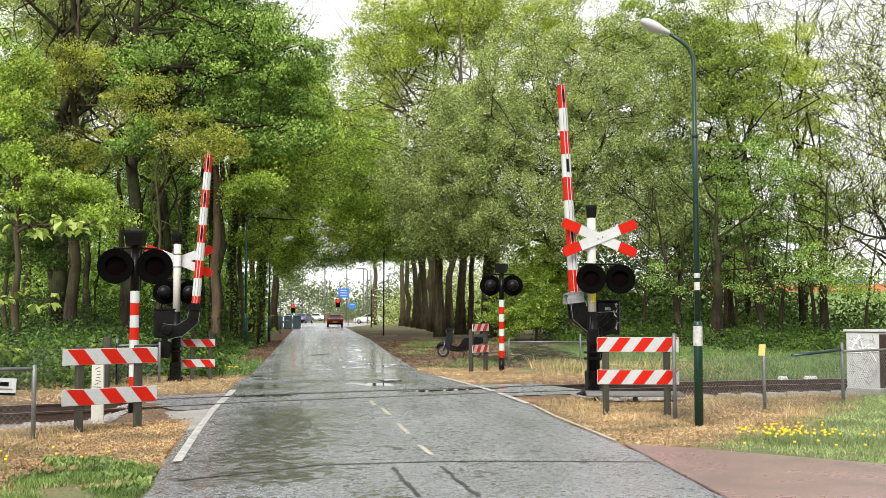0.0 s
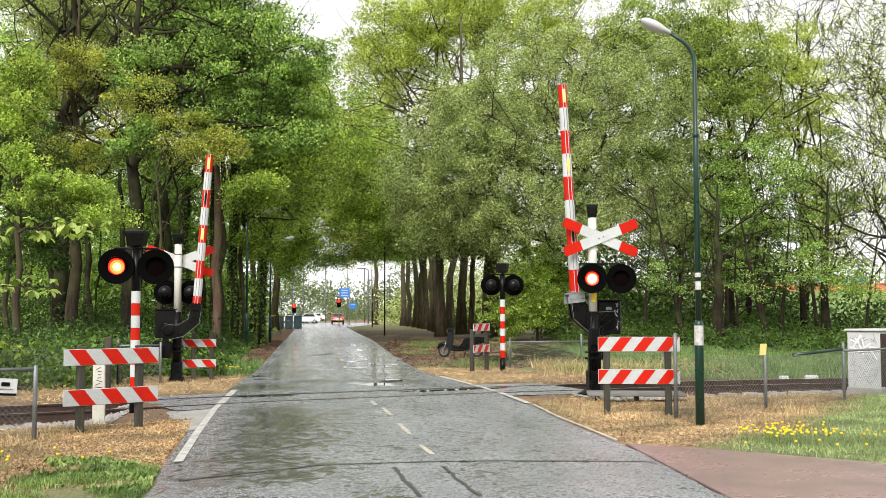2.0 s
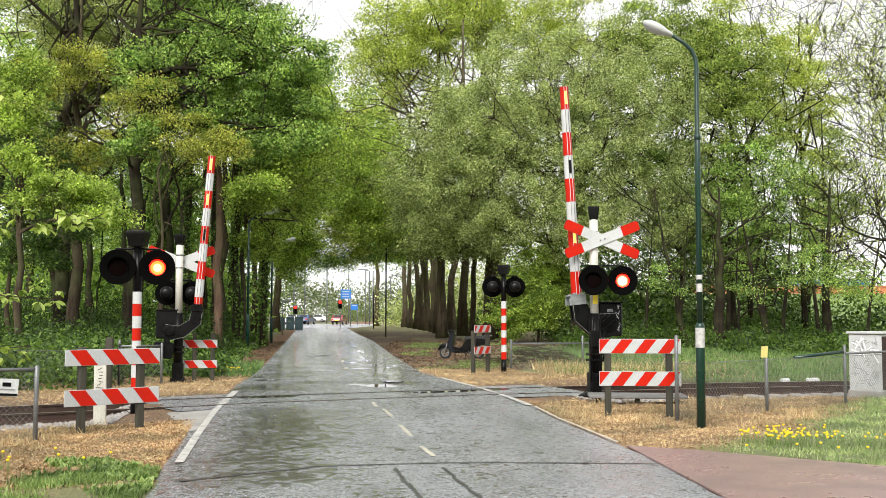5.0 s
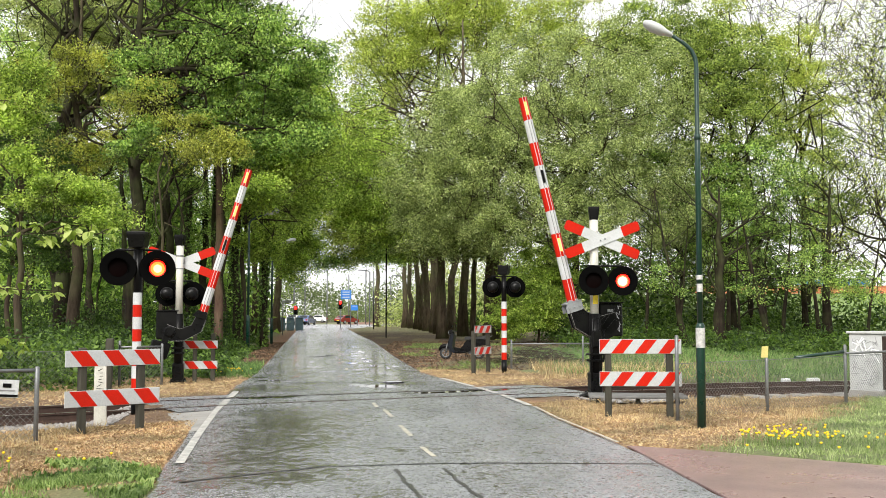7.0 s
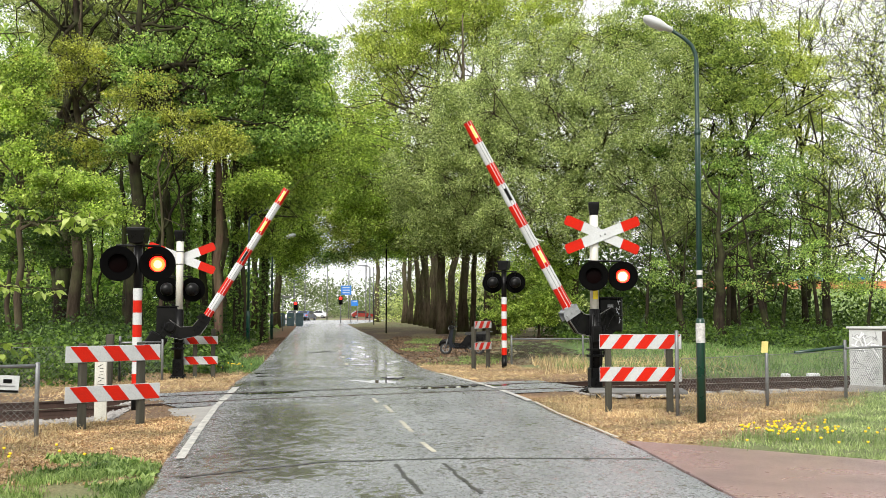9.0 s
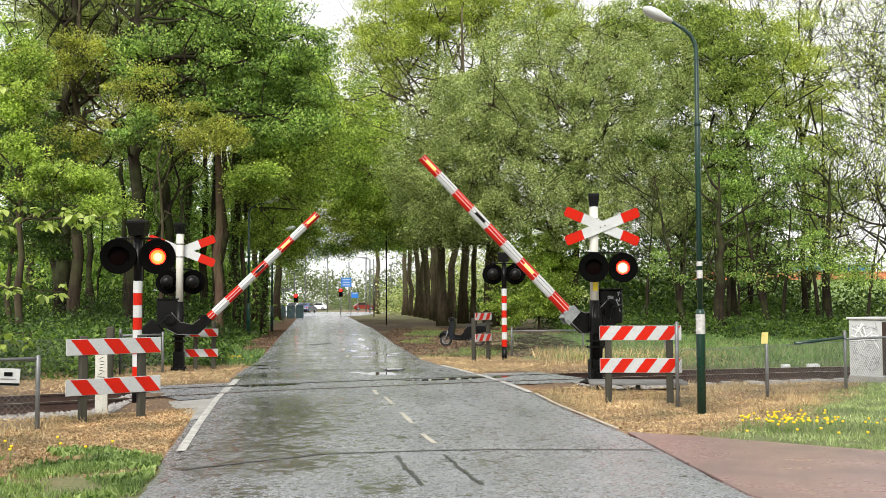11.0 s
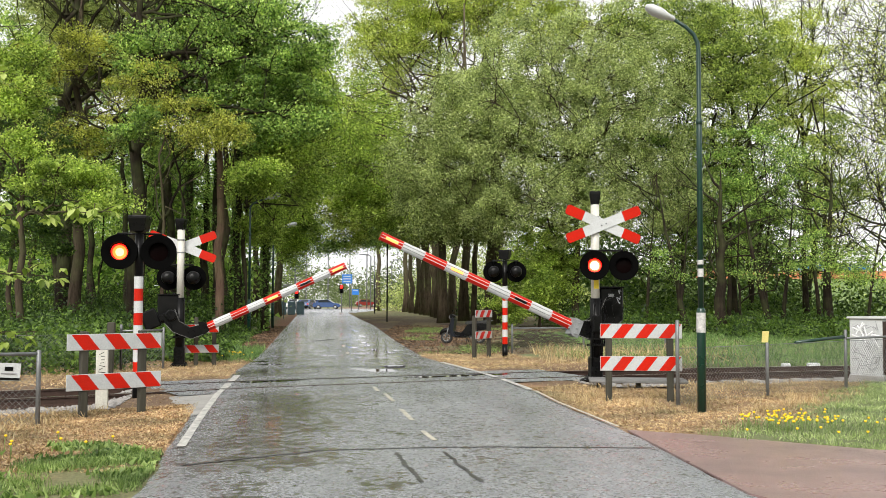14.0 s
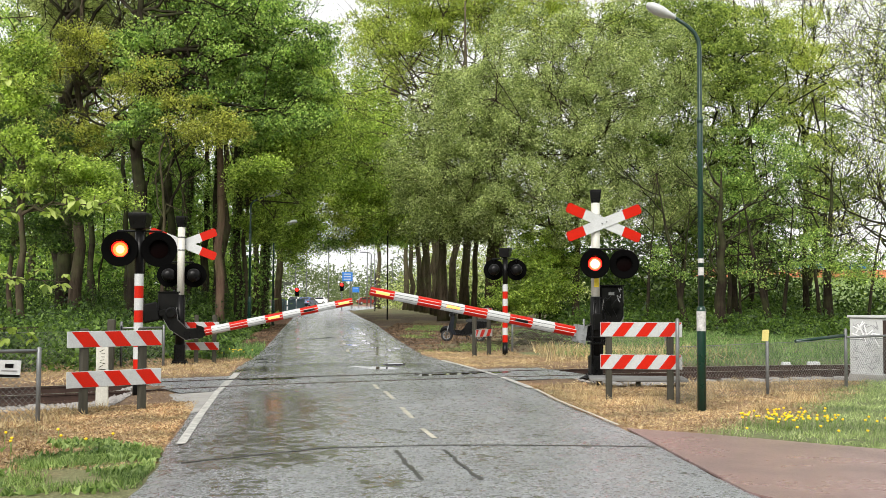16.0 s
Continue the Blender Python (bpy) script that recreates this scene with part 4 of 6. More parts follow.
        lamp = part("boom_lamp", roll, [BLACK, GLOW_BOOM], ob, "amber boom lamp", pose(offset, y0 + (rr if right else -rr) * 0.98, zl) @ pose(0, 0, 0, 0, 0, 180 if right else 0))
        lamps.append(lamp)
    return ob, lamps


MAST_R = barrier_mast(2.95, 20.45, 12, 3.76, 3.08, 2.26, True, "black and cream barrier mast with cross and flashing signals")
part("drive_box", Shape().box((0.36, 0.2, 1.5), (0.5, 0.34, 0.66), None, 0.03).box((0.36, 0.2, 1.84), (0.52, 0.36, 0.03), None, 0.01).box((0.34, 0.02, 1.68), (0.12, 0.01, 0.06), None, 0.003, 1), [BLACK, ZINC], MAST_R, "black scribbled drive box")
part("conduit", Shape().tube([(-0.1, -0.1, 0.3), (-0.11, -0.12, 0.9), (-0.08, -0.12, 1.5), (0.1, -0.02, 1.62)], 0.022, 8), BLACK, MAST_R, "black cable conduit")
part("conduit", Shape().tube([(0.08, -0.12, 0.2), (0.1, -0.13, 1.0), (0.2, -0.02, 1.3)], 0.018, 8), BLACK, MAST_R, "black cable conduit")
part("junction_box", Shape().box((-0.02, -0.13, 1.12), (0.2, 0.1, 0.34), None, 0.02).box((-0.02, -0.185, 1.12), (0.16, 0.02, 0.28), None, 0.006), BLACK, MAST_R, "black junction box")
part("lock_hook", Shape().box((0.3, 0.1, 0.86), (0.14, 0.08, 0.34), pose(0, 0, 0, 0, 10), 0.03).tube([(0.0, 0.05, 1.2), (0.3, 0.1, 1.0)], 0.03, 8), BLACK, MAST_R)
part("ground_cable", Shape().tube([(-0.18, -0.1, 0.08), (-0.34, -0.16, 0.04), (-0.42, -0.1, -0.02)], 0.02, 8), RUBBER, MAST_R, "black cable running into the soil")
r_s = random.Random(2)
for k in range(5):            # four or five scribbled signs, one under another
    zc = 1.74 - 0.11 * k
    for q in range(3):
        part("scrawl", Shape().box((0.5 + r_s.uniform(-0.03, 0.03), 0.026, zc + r_s.uniform(-0.03, 0.03)), (r_s.uniform(0.06, 0.1), 0.005, 0.011), pose(0, 0, 0, 0, (20, -70, 75)[q] + r_s.uniform(-15, 15)), 0.001), PALE_SCRAWL, MAST_R)
part("sticker", Shape().box((-0.01, -0.088, 1.92), (0.1, 0.006, 0.22), None, 0.002), YELLOW, MAST_R, "yellow number sticker")
MAST_L = barrier_mast(-6.27, 24.3, 8, 3.5, 2.83, 2.09, False, "black and cream barrier mast beyond the track, turned away", -1)
part("drive_box", Shape().box((-0.26, 0.06, 1.35), (0.5, 0.3, 0.66), None, 0.03).box((-0.26, 0.06, 1.685), (0.52, 0.32, 0.03), None, 0.01).tube([(-0.14, 0.06, 1.7), (-0.14, 0.06, 1.735)], 0.04, 10), BLACK, MAST_L, "black drive box")
signal_post(-5.06, 16.95, 15, True, "red and white banded post with two flashing signals")
signal_post(1.62, 28.56, 180, False, "red and white banded signal post seen from behind")
BOOM_R, LAMPS_R = boom_assembly(3.28, 20.52, 1.42, 192, 4.16, 0.62, 0.62, "raised red and white half barrier boom lowering over the road", 0.464, 0.105, 0.085, True)
BOOM_L, LAMPS_L = boom_assembly(-6.44, 24.26, 1.206, 8, 3.53, 0.59, 0.64, "red and white half barrier boom lowering beyond the track", 0.4176, 0.1, 0.085, False)

plank_barrier(3.07, 16.32, -3, 1.28, (1.215, 0.705), 0.23, (-0.5, 0.46), 7, 0.17, "red and white plank barrier on two weathered posts by the track")
plank_barrier(-4.56, 14.25, 42, 1.36, (1.115, 0.575), 0.22, (-0.42, 0.42), 6, -0.17, "red and white plank barrier on mossy posts beside the track")
plank_barrier(-5.85, 24.6, 15, 0.85, (0.98, 0.5), 0.19, (-0.1, 0.32), 4, -0.14, "small red and white plank barrier behind the barrier mast")
plank_barrier(1.03, 28.3, 60, 0.95, (1.3, 0.72), 0.2, (-0.44, 0.4), 5, 0.15, "narrow red and white plank barrier on dark posts by the scooter")


def street_lamp(x, y, h, reach, label, turn=0.0, r=0.064, stickers=True, head=1.0):
    ob = thing("street_lamp", pose(x, y, 0, 0, 0, turn), label, "street lamp", "green street lamps")
    part("lower_post", Shape().lathe([(0.0, -0.1), (r, -0.1), (r, h * 0.24), (r * 0.9, h * 0.246), (r * 0.7, h * 0.25), (0, h * 0.25)], None, 18), GREEN_PAINT, ob, "thicker dark green lower post")
    q = reach / 0.76
    pts = [(0, 0, h * 0.24), (0, 0, h * 0.705), (0, 0, h * 0.71), (0, 0, h - 0.68), (-0.015 * q, 0, h - 0.58), (-0.07 * q, 0, h - 0.46), (-0.19 * q, 0, h - 0.35), (-0.36 * q, 0, h - 0.24)]
    part("upper_post", Shape().tube(pts, [r * 0.66, r * 0.63, r * 0.52, r * 0.5, r * 0.48, r * 0.46, r * 0.44, r * 0.42], 14).tube([(0, 0, h * 0.698), (0, 0, h * 0.712)], r * 0.74, 14), GREEN_PAINT, ob, "bent dark green upper post")
    hd = Shape()
    prof = [(0.0, 0.0), (0.03, 0.045), (0.1, 0.06), (0.2, 0.1), (0.34, 0.105), (0.43, 0.06), (0.45, 0.0)]
    v, f, seg = [], [], 12
    for px, w in prof:
        for k in range(seg):
            a = 2 * math.pi * k / seg
            v.append((-0.33 * q - px * head, w * head * 1.25 * math.cos(a), h - 0.25 + 0.42 * px + w * head * (0.85 if math.sin(a) > 0 else 0.7) * math.sin(a)))
    for i in range(len(prof) - 1):
        for k in range(seg):
            f.append((i * seg + k, i * seg + (k + 1) % seg, (i + 1) * seg + (k + 1) % seg, (i + 1) * seg + k))
    hd.add(v, f, 0, True)
    part("lamp_head", hd, WHITE, ob, "pale grey teardrop lamp head")
    if stickers:
        part("paper_notice", Shape().lathe([(r + 0.003, h * 0.19), (r + 0.003, h * 0.238)], None, 18), PAPER, ob, "weathered paper notice wrapped round the post")
        for za, zb in ((0.325, 0.345), (0.355, 0.366)):
            part("sticker", Shape().lathe([(r * 0.68, h * za), (r * 0.68, h * zb)], None, 14), PAPER, ob, "pale sticker")
    return ob


PAPER = surface("weathered_paper", (0.52, 0.51, 0.49), (0.28, 0.28, 0.275), 0.7, scale=14, fine=40, bump=0.1)
street_lamp(3.67, 14.9, 5.93, 0.75, "tall dark green street lamp with bent arm and notices", 0)
street_lamp(-8.77, 45.9, 6.3, 1.45, "dark green street lamp among the trees", 180, 0.085, False, 1.6)
street_lamp(-9.32, 55.4, 5.7, 1.25, "dark green street lamp farther along the road", 180, 0.085, False, 1.6)


# ---- fences, posts, cabinet ----
def chain_link(parent, a, b, z0, z1, pitch=0.075, r=0.0026):
    """A panel of crossing diagonal wires between two posts."""
    a, b = Vector(a), Vector(b)
    L, h = (b - a).length, z1 - z0
    u = (b - a) / L
    s = Shape()
    for sgn in (1, -1):
        k = -h
        while k < L + h:
            p0, p1 = (k, 0.0), (k + h, h)
            if sgn < 0:
                p0, p1 = (k + h, 0.0), (k, h)
            pts = []
            (xa, ya), (xb, yb) = sorted((p0, p1))
            lo, hi = max(xa, 0), min(xb, L)
            if hi - lo > 0.01:
                f = (yb - ya) / (xb - xa)
                q0, q1 = (lo, ya + (lo - xa) * f), (hi, ya + (hi - xa) * f)
                s.tube([(*(a + u * q0[0]), z0 + q0[1]), (*(a + u * q1[0]), z0 + q1[1])], r, 3, caps=False)
            k += pitch
    return part("wire_mesh", s, WIRE, parent, "galvanised chain-link mesh")


def wire_fence(posts, label, top_rail=False, mesh_top=0.85, mat=None, r=0.03):
    ob = thing("wire_fence", pose(0, 0, 0), label, "fence", "chain-link fences")
    for x, y, h in posts:
        part("post", Shape().lathe([(0, -0.25), (r, -0.25), (r, h), (r * 0.7, h + 0.015), (0, h + 0.018)], pose(x, y, 0), 10), mat or ZINC, ob)
    for (xa, ya, ha), (xb, yb, hb) in zip(posts, posts[1:]):
        chain_link(ob, (xa, ya), (xb, yb), -0.02, mesh_top)
        if top_rail:
            part("top_rail", Shape().tube([(xa, ya, mesh_top + 0.02), (xb, yb, mesh_top + 0.02)], 0.022, 8), ZINC, ob)
        else:
            part("tension_wire", Shape().tube([(xa, ya, mesh_top), (xb, yb, mesh_top)], 0.005, 5), ZINC, ob)
    return ob


FENCE_R = wire_fence([(3.54, 15.86, 1.27), (5.37, 17.34, 0.87), (7.28, 18.89, 1.04), (9.4, 20.6, 1.0), (12, 22.7, 1.0)], "grey chain-link fence in dry grass along the track")
part("sign_plate", Shape().box((5.33, 17.3, 0.98), (0.13, 0.008, 0.19), pose(0, 0, 0, 8, 0, 20), 0.003), PALE_YELLOW, FENCE_R, "small pale yellow plate")
part("hand_rail", Shape().tube([(6.2, 18.4, 0.84), (7.24, 18.86, 0.93)], 0.03, 10), GREEN_PAINT, FENCE_R, "green pipe rail")
part("top_rail", Shape().tube([(7.28, 18.85, 0.9), (9.4, 20.56, 0.9)], 0.022, 8), ZINC, FENCE_R)
FENCE_L = wire_fence([(-5.15, 13.07, 0.93), (-6.9, 12.05, 0.93), (-8.7, 11.05, 0.93)], "leaning chain-link fence with a top rail beside the track", True, 0.88)
plate = part("sign_plate", Shape().box((-5.44, 12.88, 0.68), (0.26, 0.01, 0.22), pose(0, 0, 0, 0, 4, 30), 0.004), WHITE, FENCE_L, "small white notice plate")
for zz, wd, th, mt in ((0.72, 0.1, 0.05, BLACK), (0.66, 0.18, 0.014, SCRAWL), (0.595, 0.25, 0.03, BLACK)):
    part("print_bar", Shape().box((-5.44, 12.868, zz), (wd, 0.008, th), pose(0, 0, 0, 0, 4, 30), 0.002), mt, FENCE_L)
wire_fence([(-7.3, 23.2, 0.92), (-6.5, 23.75, 0.92)], "short pipe fence with mesh behind the track", True, 0.85)
wire_fence([(-10.5, 21.4, 1.0), (-7.3, 23.2, 1.0)], "chain-link fence beyond the track by the wood", False, 0.8)
wire_fence([(1.95, 30.6, 0.85), (4.1, 30.9, 0.95), (6.6, 31.2, 0.85)], "low pipe fence beyond the track in straw", True, 0.72)
single("timber_post", Shape().box((0, 0, 0.5), (0.16, 0.14, 1.2), None, 0.02), WOOD, "old grey timber post by the far fence", "post", pose(-7.05, 21.65, 0, 0, 1.5, 10))


def marker_post():
    ob = thing("marker_post", pose(-5.0, 15.05, 0, 0, -0.5, 12), "white painted concrete marker post beside the track", "post")
    part("body", Shape().prism([(-0.085, -0.2), (0.085, -0.2), (0.08, 0.86), (-0.08, 0.88)], 0.12, pose(0, 0.06, 0, 90)), CREAM, ob, "dirty white body")
    r = random.Random(9)
    for k in range(9):
        z = 0.8 - 0.045 * k
        part("scrawl", Shape().box((r.uniform(-0.02, 0.02), -0.063, z), (r.uniform(0.05, 0.11), 0.004, 0.008), pose(0, 0, 0, 0, r.uniform(-35, 35)), 0.001), MATT_BLACK, ob)


marker_post()


def cabinet():
    ob = thing("trackside_cabinet", pose(8.7, 20.48, 0, 0, 0, 40), "white scribbled trackside cabinet on a concrete foot", "cabinet")
    part("foot", Shape().box((0.2, 0.25, 0.03), (1.1, 0.72, 0.16), None, 0.01), CONCRETE, ob)
    part("body", Shape().box((0.2, 0.25, 0.66), (1.06, 0.68, 1.12), None, 0.012), WHITE, ob, "pale grey sheet-metal body")
    part("lid", Shape().box((0.2, 0.25, 1.245), (1.14, 0.76, 0.045), None, 0.012), WHITE, ob, "white overhanging lid")
    for dx in (-0.07, 0.46):
        part("door", Shape().box((dx, -0.098, 0.66), (0.5, 0.014, 1.04), None, 0.004).tube([(dx + 0.18, -0.115, 0.6), (dx + 0.18, -0.115, 0.74)], 0.012, 8), RUST, ob, "rust-brown door leaf")
    r = random.Random(4)
    for k in range(70):
        z, y = r.uniform(0.2, 1.15), r.uniform(-0.02, 0.52)
        part("scrawl", Shape().box((-0.334, y, z), (0.006, r.uniform(0.05, 0.16), 0.009), pose(0, 0, 0, r.uniform(-80, 80)), 0.002), SCRAWL, ob)
    for k in range(11):
        z, y = r.uniform(0.78, 1.1), r.uniform(0.04, 0.46)
        part("scrawl", Shape().box((-0.336, y, z), (0.006, r.uniform(0.14, 0.3), 0.024), pose(0, 0, 0, r.uniform(-85, 85)), 0.002), CHALK, ob)


cabinet()
SLAB = thing("cable_duct_cover", pose(3.5, 19.0, 0, 0, 0, -6), "low grey plank walkway beside the barrier mast", "walkway")
part("plank", Shape().box((0, 0, 0.12), (1.75, 0.8, 0.05), None, 0.01), PLANK_GREY, SLAB, "grey weathered deck")
for dx in (-0.7, 0.0, 0.7):
    part("leg", Shape().box((dx, -0.25, 0.02), (0.08, 0.08, 0.2), None, 0.008), WOOD, SLAB)


def scooter():
    """A retro scooter on its stand, nose towards -x."""
    ob = thing("motor_scooter", pose(0.62, 37.2, 0.0, 0, 0, -14) @ Matrix.Scale(0.95, 4), "dark motor scooter parked on the bare earth", "scooter")
    for x, nm in ((-0.66, "front_wheel"), (0.62, "rear_wheel")):
        w = part(nm, Shape().lathe([(0.15, -0.05), (0.2, -0.06), (0.235, -0.03), (0.235, 0.03), (0.2, 0.06), (0.15, 0.05)], FACE, 24), RUBBER, ob, "black tyre", pose(x, 0, 0.235))
        rim = Shape().lathe([(0.135, 0.02), (0.152, 0.045), (0.16, 0.05), (0.152, 0.03), (0.152, -0.03), (0.16, -0.05), (0.152, -0.045), (0.135, -0.02), (0.135, 0.02)], FACE, 20)
        for k in range(5):
            q = k * 1.2566
            rim.tube([(0.03 * math.cos(q), 0, 0.03 * math.sin(q)), (0.14 * math.cos(q), 0, 0.14 * math.sin(q))], 0.014, 6)
        part("rim", rim, GREY_ALU, w, "pale alloy rim")
    for sy in (-0.085, 0.085):
        part("fork_leg", Shape().tube([(-0.66, sy, 0.24), (-0.57, sy, 0.6)], 0.022, 8), ZINC, ob)
    part("front_mudguard", Shape().tube([(-0.9, 0, 0.33), (-0.83, 0, 0.44), (-0.7, 0, 0.5), (-0.56, 0, 0.48), (-0.45, 0, 0.38)], [0.06, 0.085, 0.095, 0.09, 0.06], 12), BLACK, ob, "rounded dark mudguard")
    part("steering_column", Shape().tube([(-0.6, 0, 0.45), (-0.4, 0, 1.0)], 0.045, 10), BLACK, ob)
    shield = [(-0.53, 0.5), (-0.42, 0.3), (-0.3, 0.24), (-0.27, 0.3), (-0.36, 0.46), (-0.33, 0.72), (-0.3, 0.93), (-0.38, 0.98), (-0.45, 0.9)]
    part("leg_shield", Shape().prism(shield, 0.4, pose(0, 0.2, 0, 90)), SCOOTER_BLUE, ob, "dark grey-blue leg shield")
    part("footboard", Shape().box((-0.1, 0, 0.265), (0.5, 0.36, 0.07), None, 0.03), BLACK, ob)
    tail = [(0.12, 0.26), (0.34, 0.3), (0.44, 0.42), (0.62, 0.5), (0.92, 0.54), (1.0, 0.64), (0.95, 0.76), (0.62, 0.78), (0.2, 0.74), (0.08, 0.6), (0.06, 0.4)]
    part("fairing", Shape().prism(tail, 0.3, pose(0, 0.15, 0, 90)), BLACK, ob, "dark rounded rear fairing")
    part("tunnel", Shape().prism([(-0.4, 0.3), (0.14, 0.28), (0.12, 0.6), (-0.08, 0.42), (-0.34, 0.46)], 0.16, pose(0, 0.08, 0, 90)), BLACK, ob)
    part("engine", Shape().box((0.42, -0.02, 0.3), (0.42, 0.26, 0.2), None, 0.06), RUBBER, ob)
    seat = [(0.1, 0.74), (0.96, 0.78), (0.98, 0.84), (0.86, 0.9), (0.62, 0.86), (0.45, 0.83), (0.2, 0.86), (0.1, 0.82)]
    part("seat", Shape().prism(seat, 0.26, pose(0, 0.13, 0, 90)), RUBBER, ob, "black stepped seat")
    part("rear_rack", Shape().tube([(0.86, -0.1, 0.84), (1.12, -0.1, 0.88), (1.12, 0.1, 0.88), (0.86, 0.1, 0.84)], 0.014, 6), GREY_ALU, ob, "bright rear rack")
    part("tail_lamp", Shape().box((1.0, 0, 0.68), (0.06, 0.14, 0.08), None, 0.02), RED, ob, "red tail lamp")
    part("headset", Shape().box((-0.42, 0, 1.02), (0.2, 0.26, 0.15), pose(0, 0, 0, 0, 20), 0.06), BLACK, ob)
    part("handlebar", Shape().tube([(-0.3, -0.35, 1.05), (-0.38, -0.13, 1.05), (-0.38, 0.13, 1.05), (-0.3, 0.35, 1.05)], 0.018, 8), RUBBER, ob)
    part("headlight", Shape().lathe([(0.0, 0.03), (0.06, 0.02), (0.075, -0.03)], pose(-0.53, 0, 1.0, 0, -80), 14), GREY_ALU, ob)
    for sy in (-0.27, 0.27):
        part("mirror", Shape().tube([(-0.36, sy, 1.05), (-0.34, sy * 1.1, 1.2)], 0.008, 6).box((-0.34, sy * 1.15, 1.24), (0.03, 0.12, 0.07), None, 0.015), BLACK, ob)
    part("exhaust", Shape().tube([(0.3, -0.16, 0.22), (0.5, -0.18, 0.25), (0.96, -0.18, 0.36)], [0.025, 0.05, 0.055], 10), ZINC, ob)
    for sy in (-1, 1):
        part("stand_leg", Shape().tube([(0.12, 0.1 * sy, 0.24), (0.18, 0.18 * sy, 0.0)], 0.014, 6), BLACK, ob)


SCOOTER_BLUE = surface("dark_scooter_paint", (0.012, 0.014, 0.018), (0.009, 0.01, 0.013), 0.35, spec=0.12, bump=0.0)
scooter()


# ---- wet road details ----
def puddle(cx, cy, rx, ry, seed, turn=0.0, height=None, label="shallow rain puddle on the asphalt"):
    r = random.Random(seed)
    n, ring = 64, []
    for k in range(n):
        a = 2 * math.pi * k / n
        q = 1 + 0.6 * noise.noise((math.cos(a) * 1.6, math.sin(a) * 1.6, seed)) + 0.45 * noise.noise((math.cos(a) * 4, math.sin(a) * 4, seed + 9))
        x, y = rx * q * math.cos(a), ry * q * math.sin(a)
        c, s_ = math.cos(radians(turn)), math.sin(radians(turn))
        ring.append((cx + x * c - y * s_, cy + x * s_ + y * c))
    z = height or max(road_z(*p) for p in ring) + 0.003
    s = Shape().add([(x, y, z) for x, y in ring], [tuple(range(n))])
    single("puddle", s, WATER, label, "puddle", group="puddles on the road", kind="structure")


for i, (cx, cy, rx, ry, turn) in enumerate([(-1.5, 22.95, 0.4, 0.4, 26), (-1.25, 24.0, 0.22, 0.22, 10), (-2.0, 23.3, 0.2, 0.16, 10), (0.2, 21.3, 1.2, 0.17, 25), (0.9, 21.75, 0.5, 0.12, 25), (-3.4, 19.75, 0.7, 0.16, 28), (-1.65, 30.2, 0.1, 0.5, 10), (-1.5, 31.4, 0.13, 0.4, 4), (-3.2, 28.3, 0.26, 0.12, 0), (-3.0, 33.0, 0.14, 0.5, 12), (-2.6, 34.4, 0.12, 0.5, 0), (-2.2, 31.6, 0.14, 0.35, 8), (-2.4, 29.4, 0.3, 0.14, 8), (-4.6, 25.8, 0.22, 0.2, 20), (-4.2, 24.6, 0.3, 0.14, 20), (-2.9, 36.6, 0.1, 0.7, 10), (-3.5, 43, 0.14, 1.3, 8), (-4.4, 50, 0.16, 1.8, 8)]):
    puddle(cx, cy, rx, ry, 3 + i, turn)


def seam(pts, width, label):
    s, v = Shape(), []
    fine = []
    for (xa, ya), (xb, yb) in zip(pts, pts[1:]):
        n = max(2, int(math.hypot(xb - xa, yb - ya) / 0.12))
        fine += [(xa + (xb - xa) * k / n, ya + (yb - ya) * k / n) for k in range(n)]
    fine.append(pts[-1])
    fine = [(x + 0.03 * noise.noise((x * 5, y * 5, 1)), y + 0.03 * noise.noise((x * 5, y * 5, 8))) for x, y in fine]
    for i, (x, y) in enumerate(fine):
        a, b = fine[max(i - 1, 0)], fine[min(i + 1, len(fine) - 1)]
        d = Vector((b[0] - a[0], b[1] - a[1])).normalized()
        w = width * (0.6 + 0.8 * abs(noise.noise((x * 9, y * 9, 4))))
        for k in (-1, 1):
            q = (x - d.y * k * w, y + d.x * k * w)
            v.append((*q, road_z(*q) + 0.005))
    s.add(v, [(2 * i, 2 * i + 2, 2 * i + 3, 2 * i + 1) for i in range(len(fine) - 1)])
    single("tar_seam", s, TAR, label, "road seam", group="tar seams", kind="structure")


seam([(-2.5, 9.8), (-1.29, 10.64), (0.09, 10.88), (2.25, 11.04)], 0.034, "dark tar seam across the road")
seam([(-0.5, 10.5), (-0.36, 9.62), (-0.2, 8.8)], 0.025, "dark forked tar crack")
seam([(-0.02, 10.55), (0.11, 9.81), (0.3, 8.8)], 0.025, "dark forked tar crack")
# Dark leaf scraps, drawn as a tar-coloured strip.
seam([(-5.1, 38.3), (-4.7, 38.0), (-4.3, 39.4)], 0.17, "dark leaf scraps lying on the road")


# ---- grass, straw, flowers ----
def scatter(n, box, want, r):
    out = []
    while len(out) < n:
        x, y = r.uniform(box[0], box[1]), r.uniform(box[2], box[3])
        if edge_distance(x, y) < 0.02 or on_path(x, y, 0.03) or ((-2.9 if x < 0 else -2.4) < track_offset(x, y) < 1.9 and y < 24.5 and r.random() < 0.97) or (2.6 < x < 4.4 and 18.6 < y < 19.4):
            continue
        if want(soil(x, y), x, y, r):
            out.append((x, y, ground_height(x, y)))
    return out


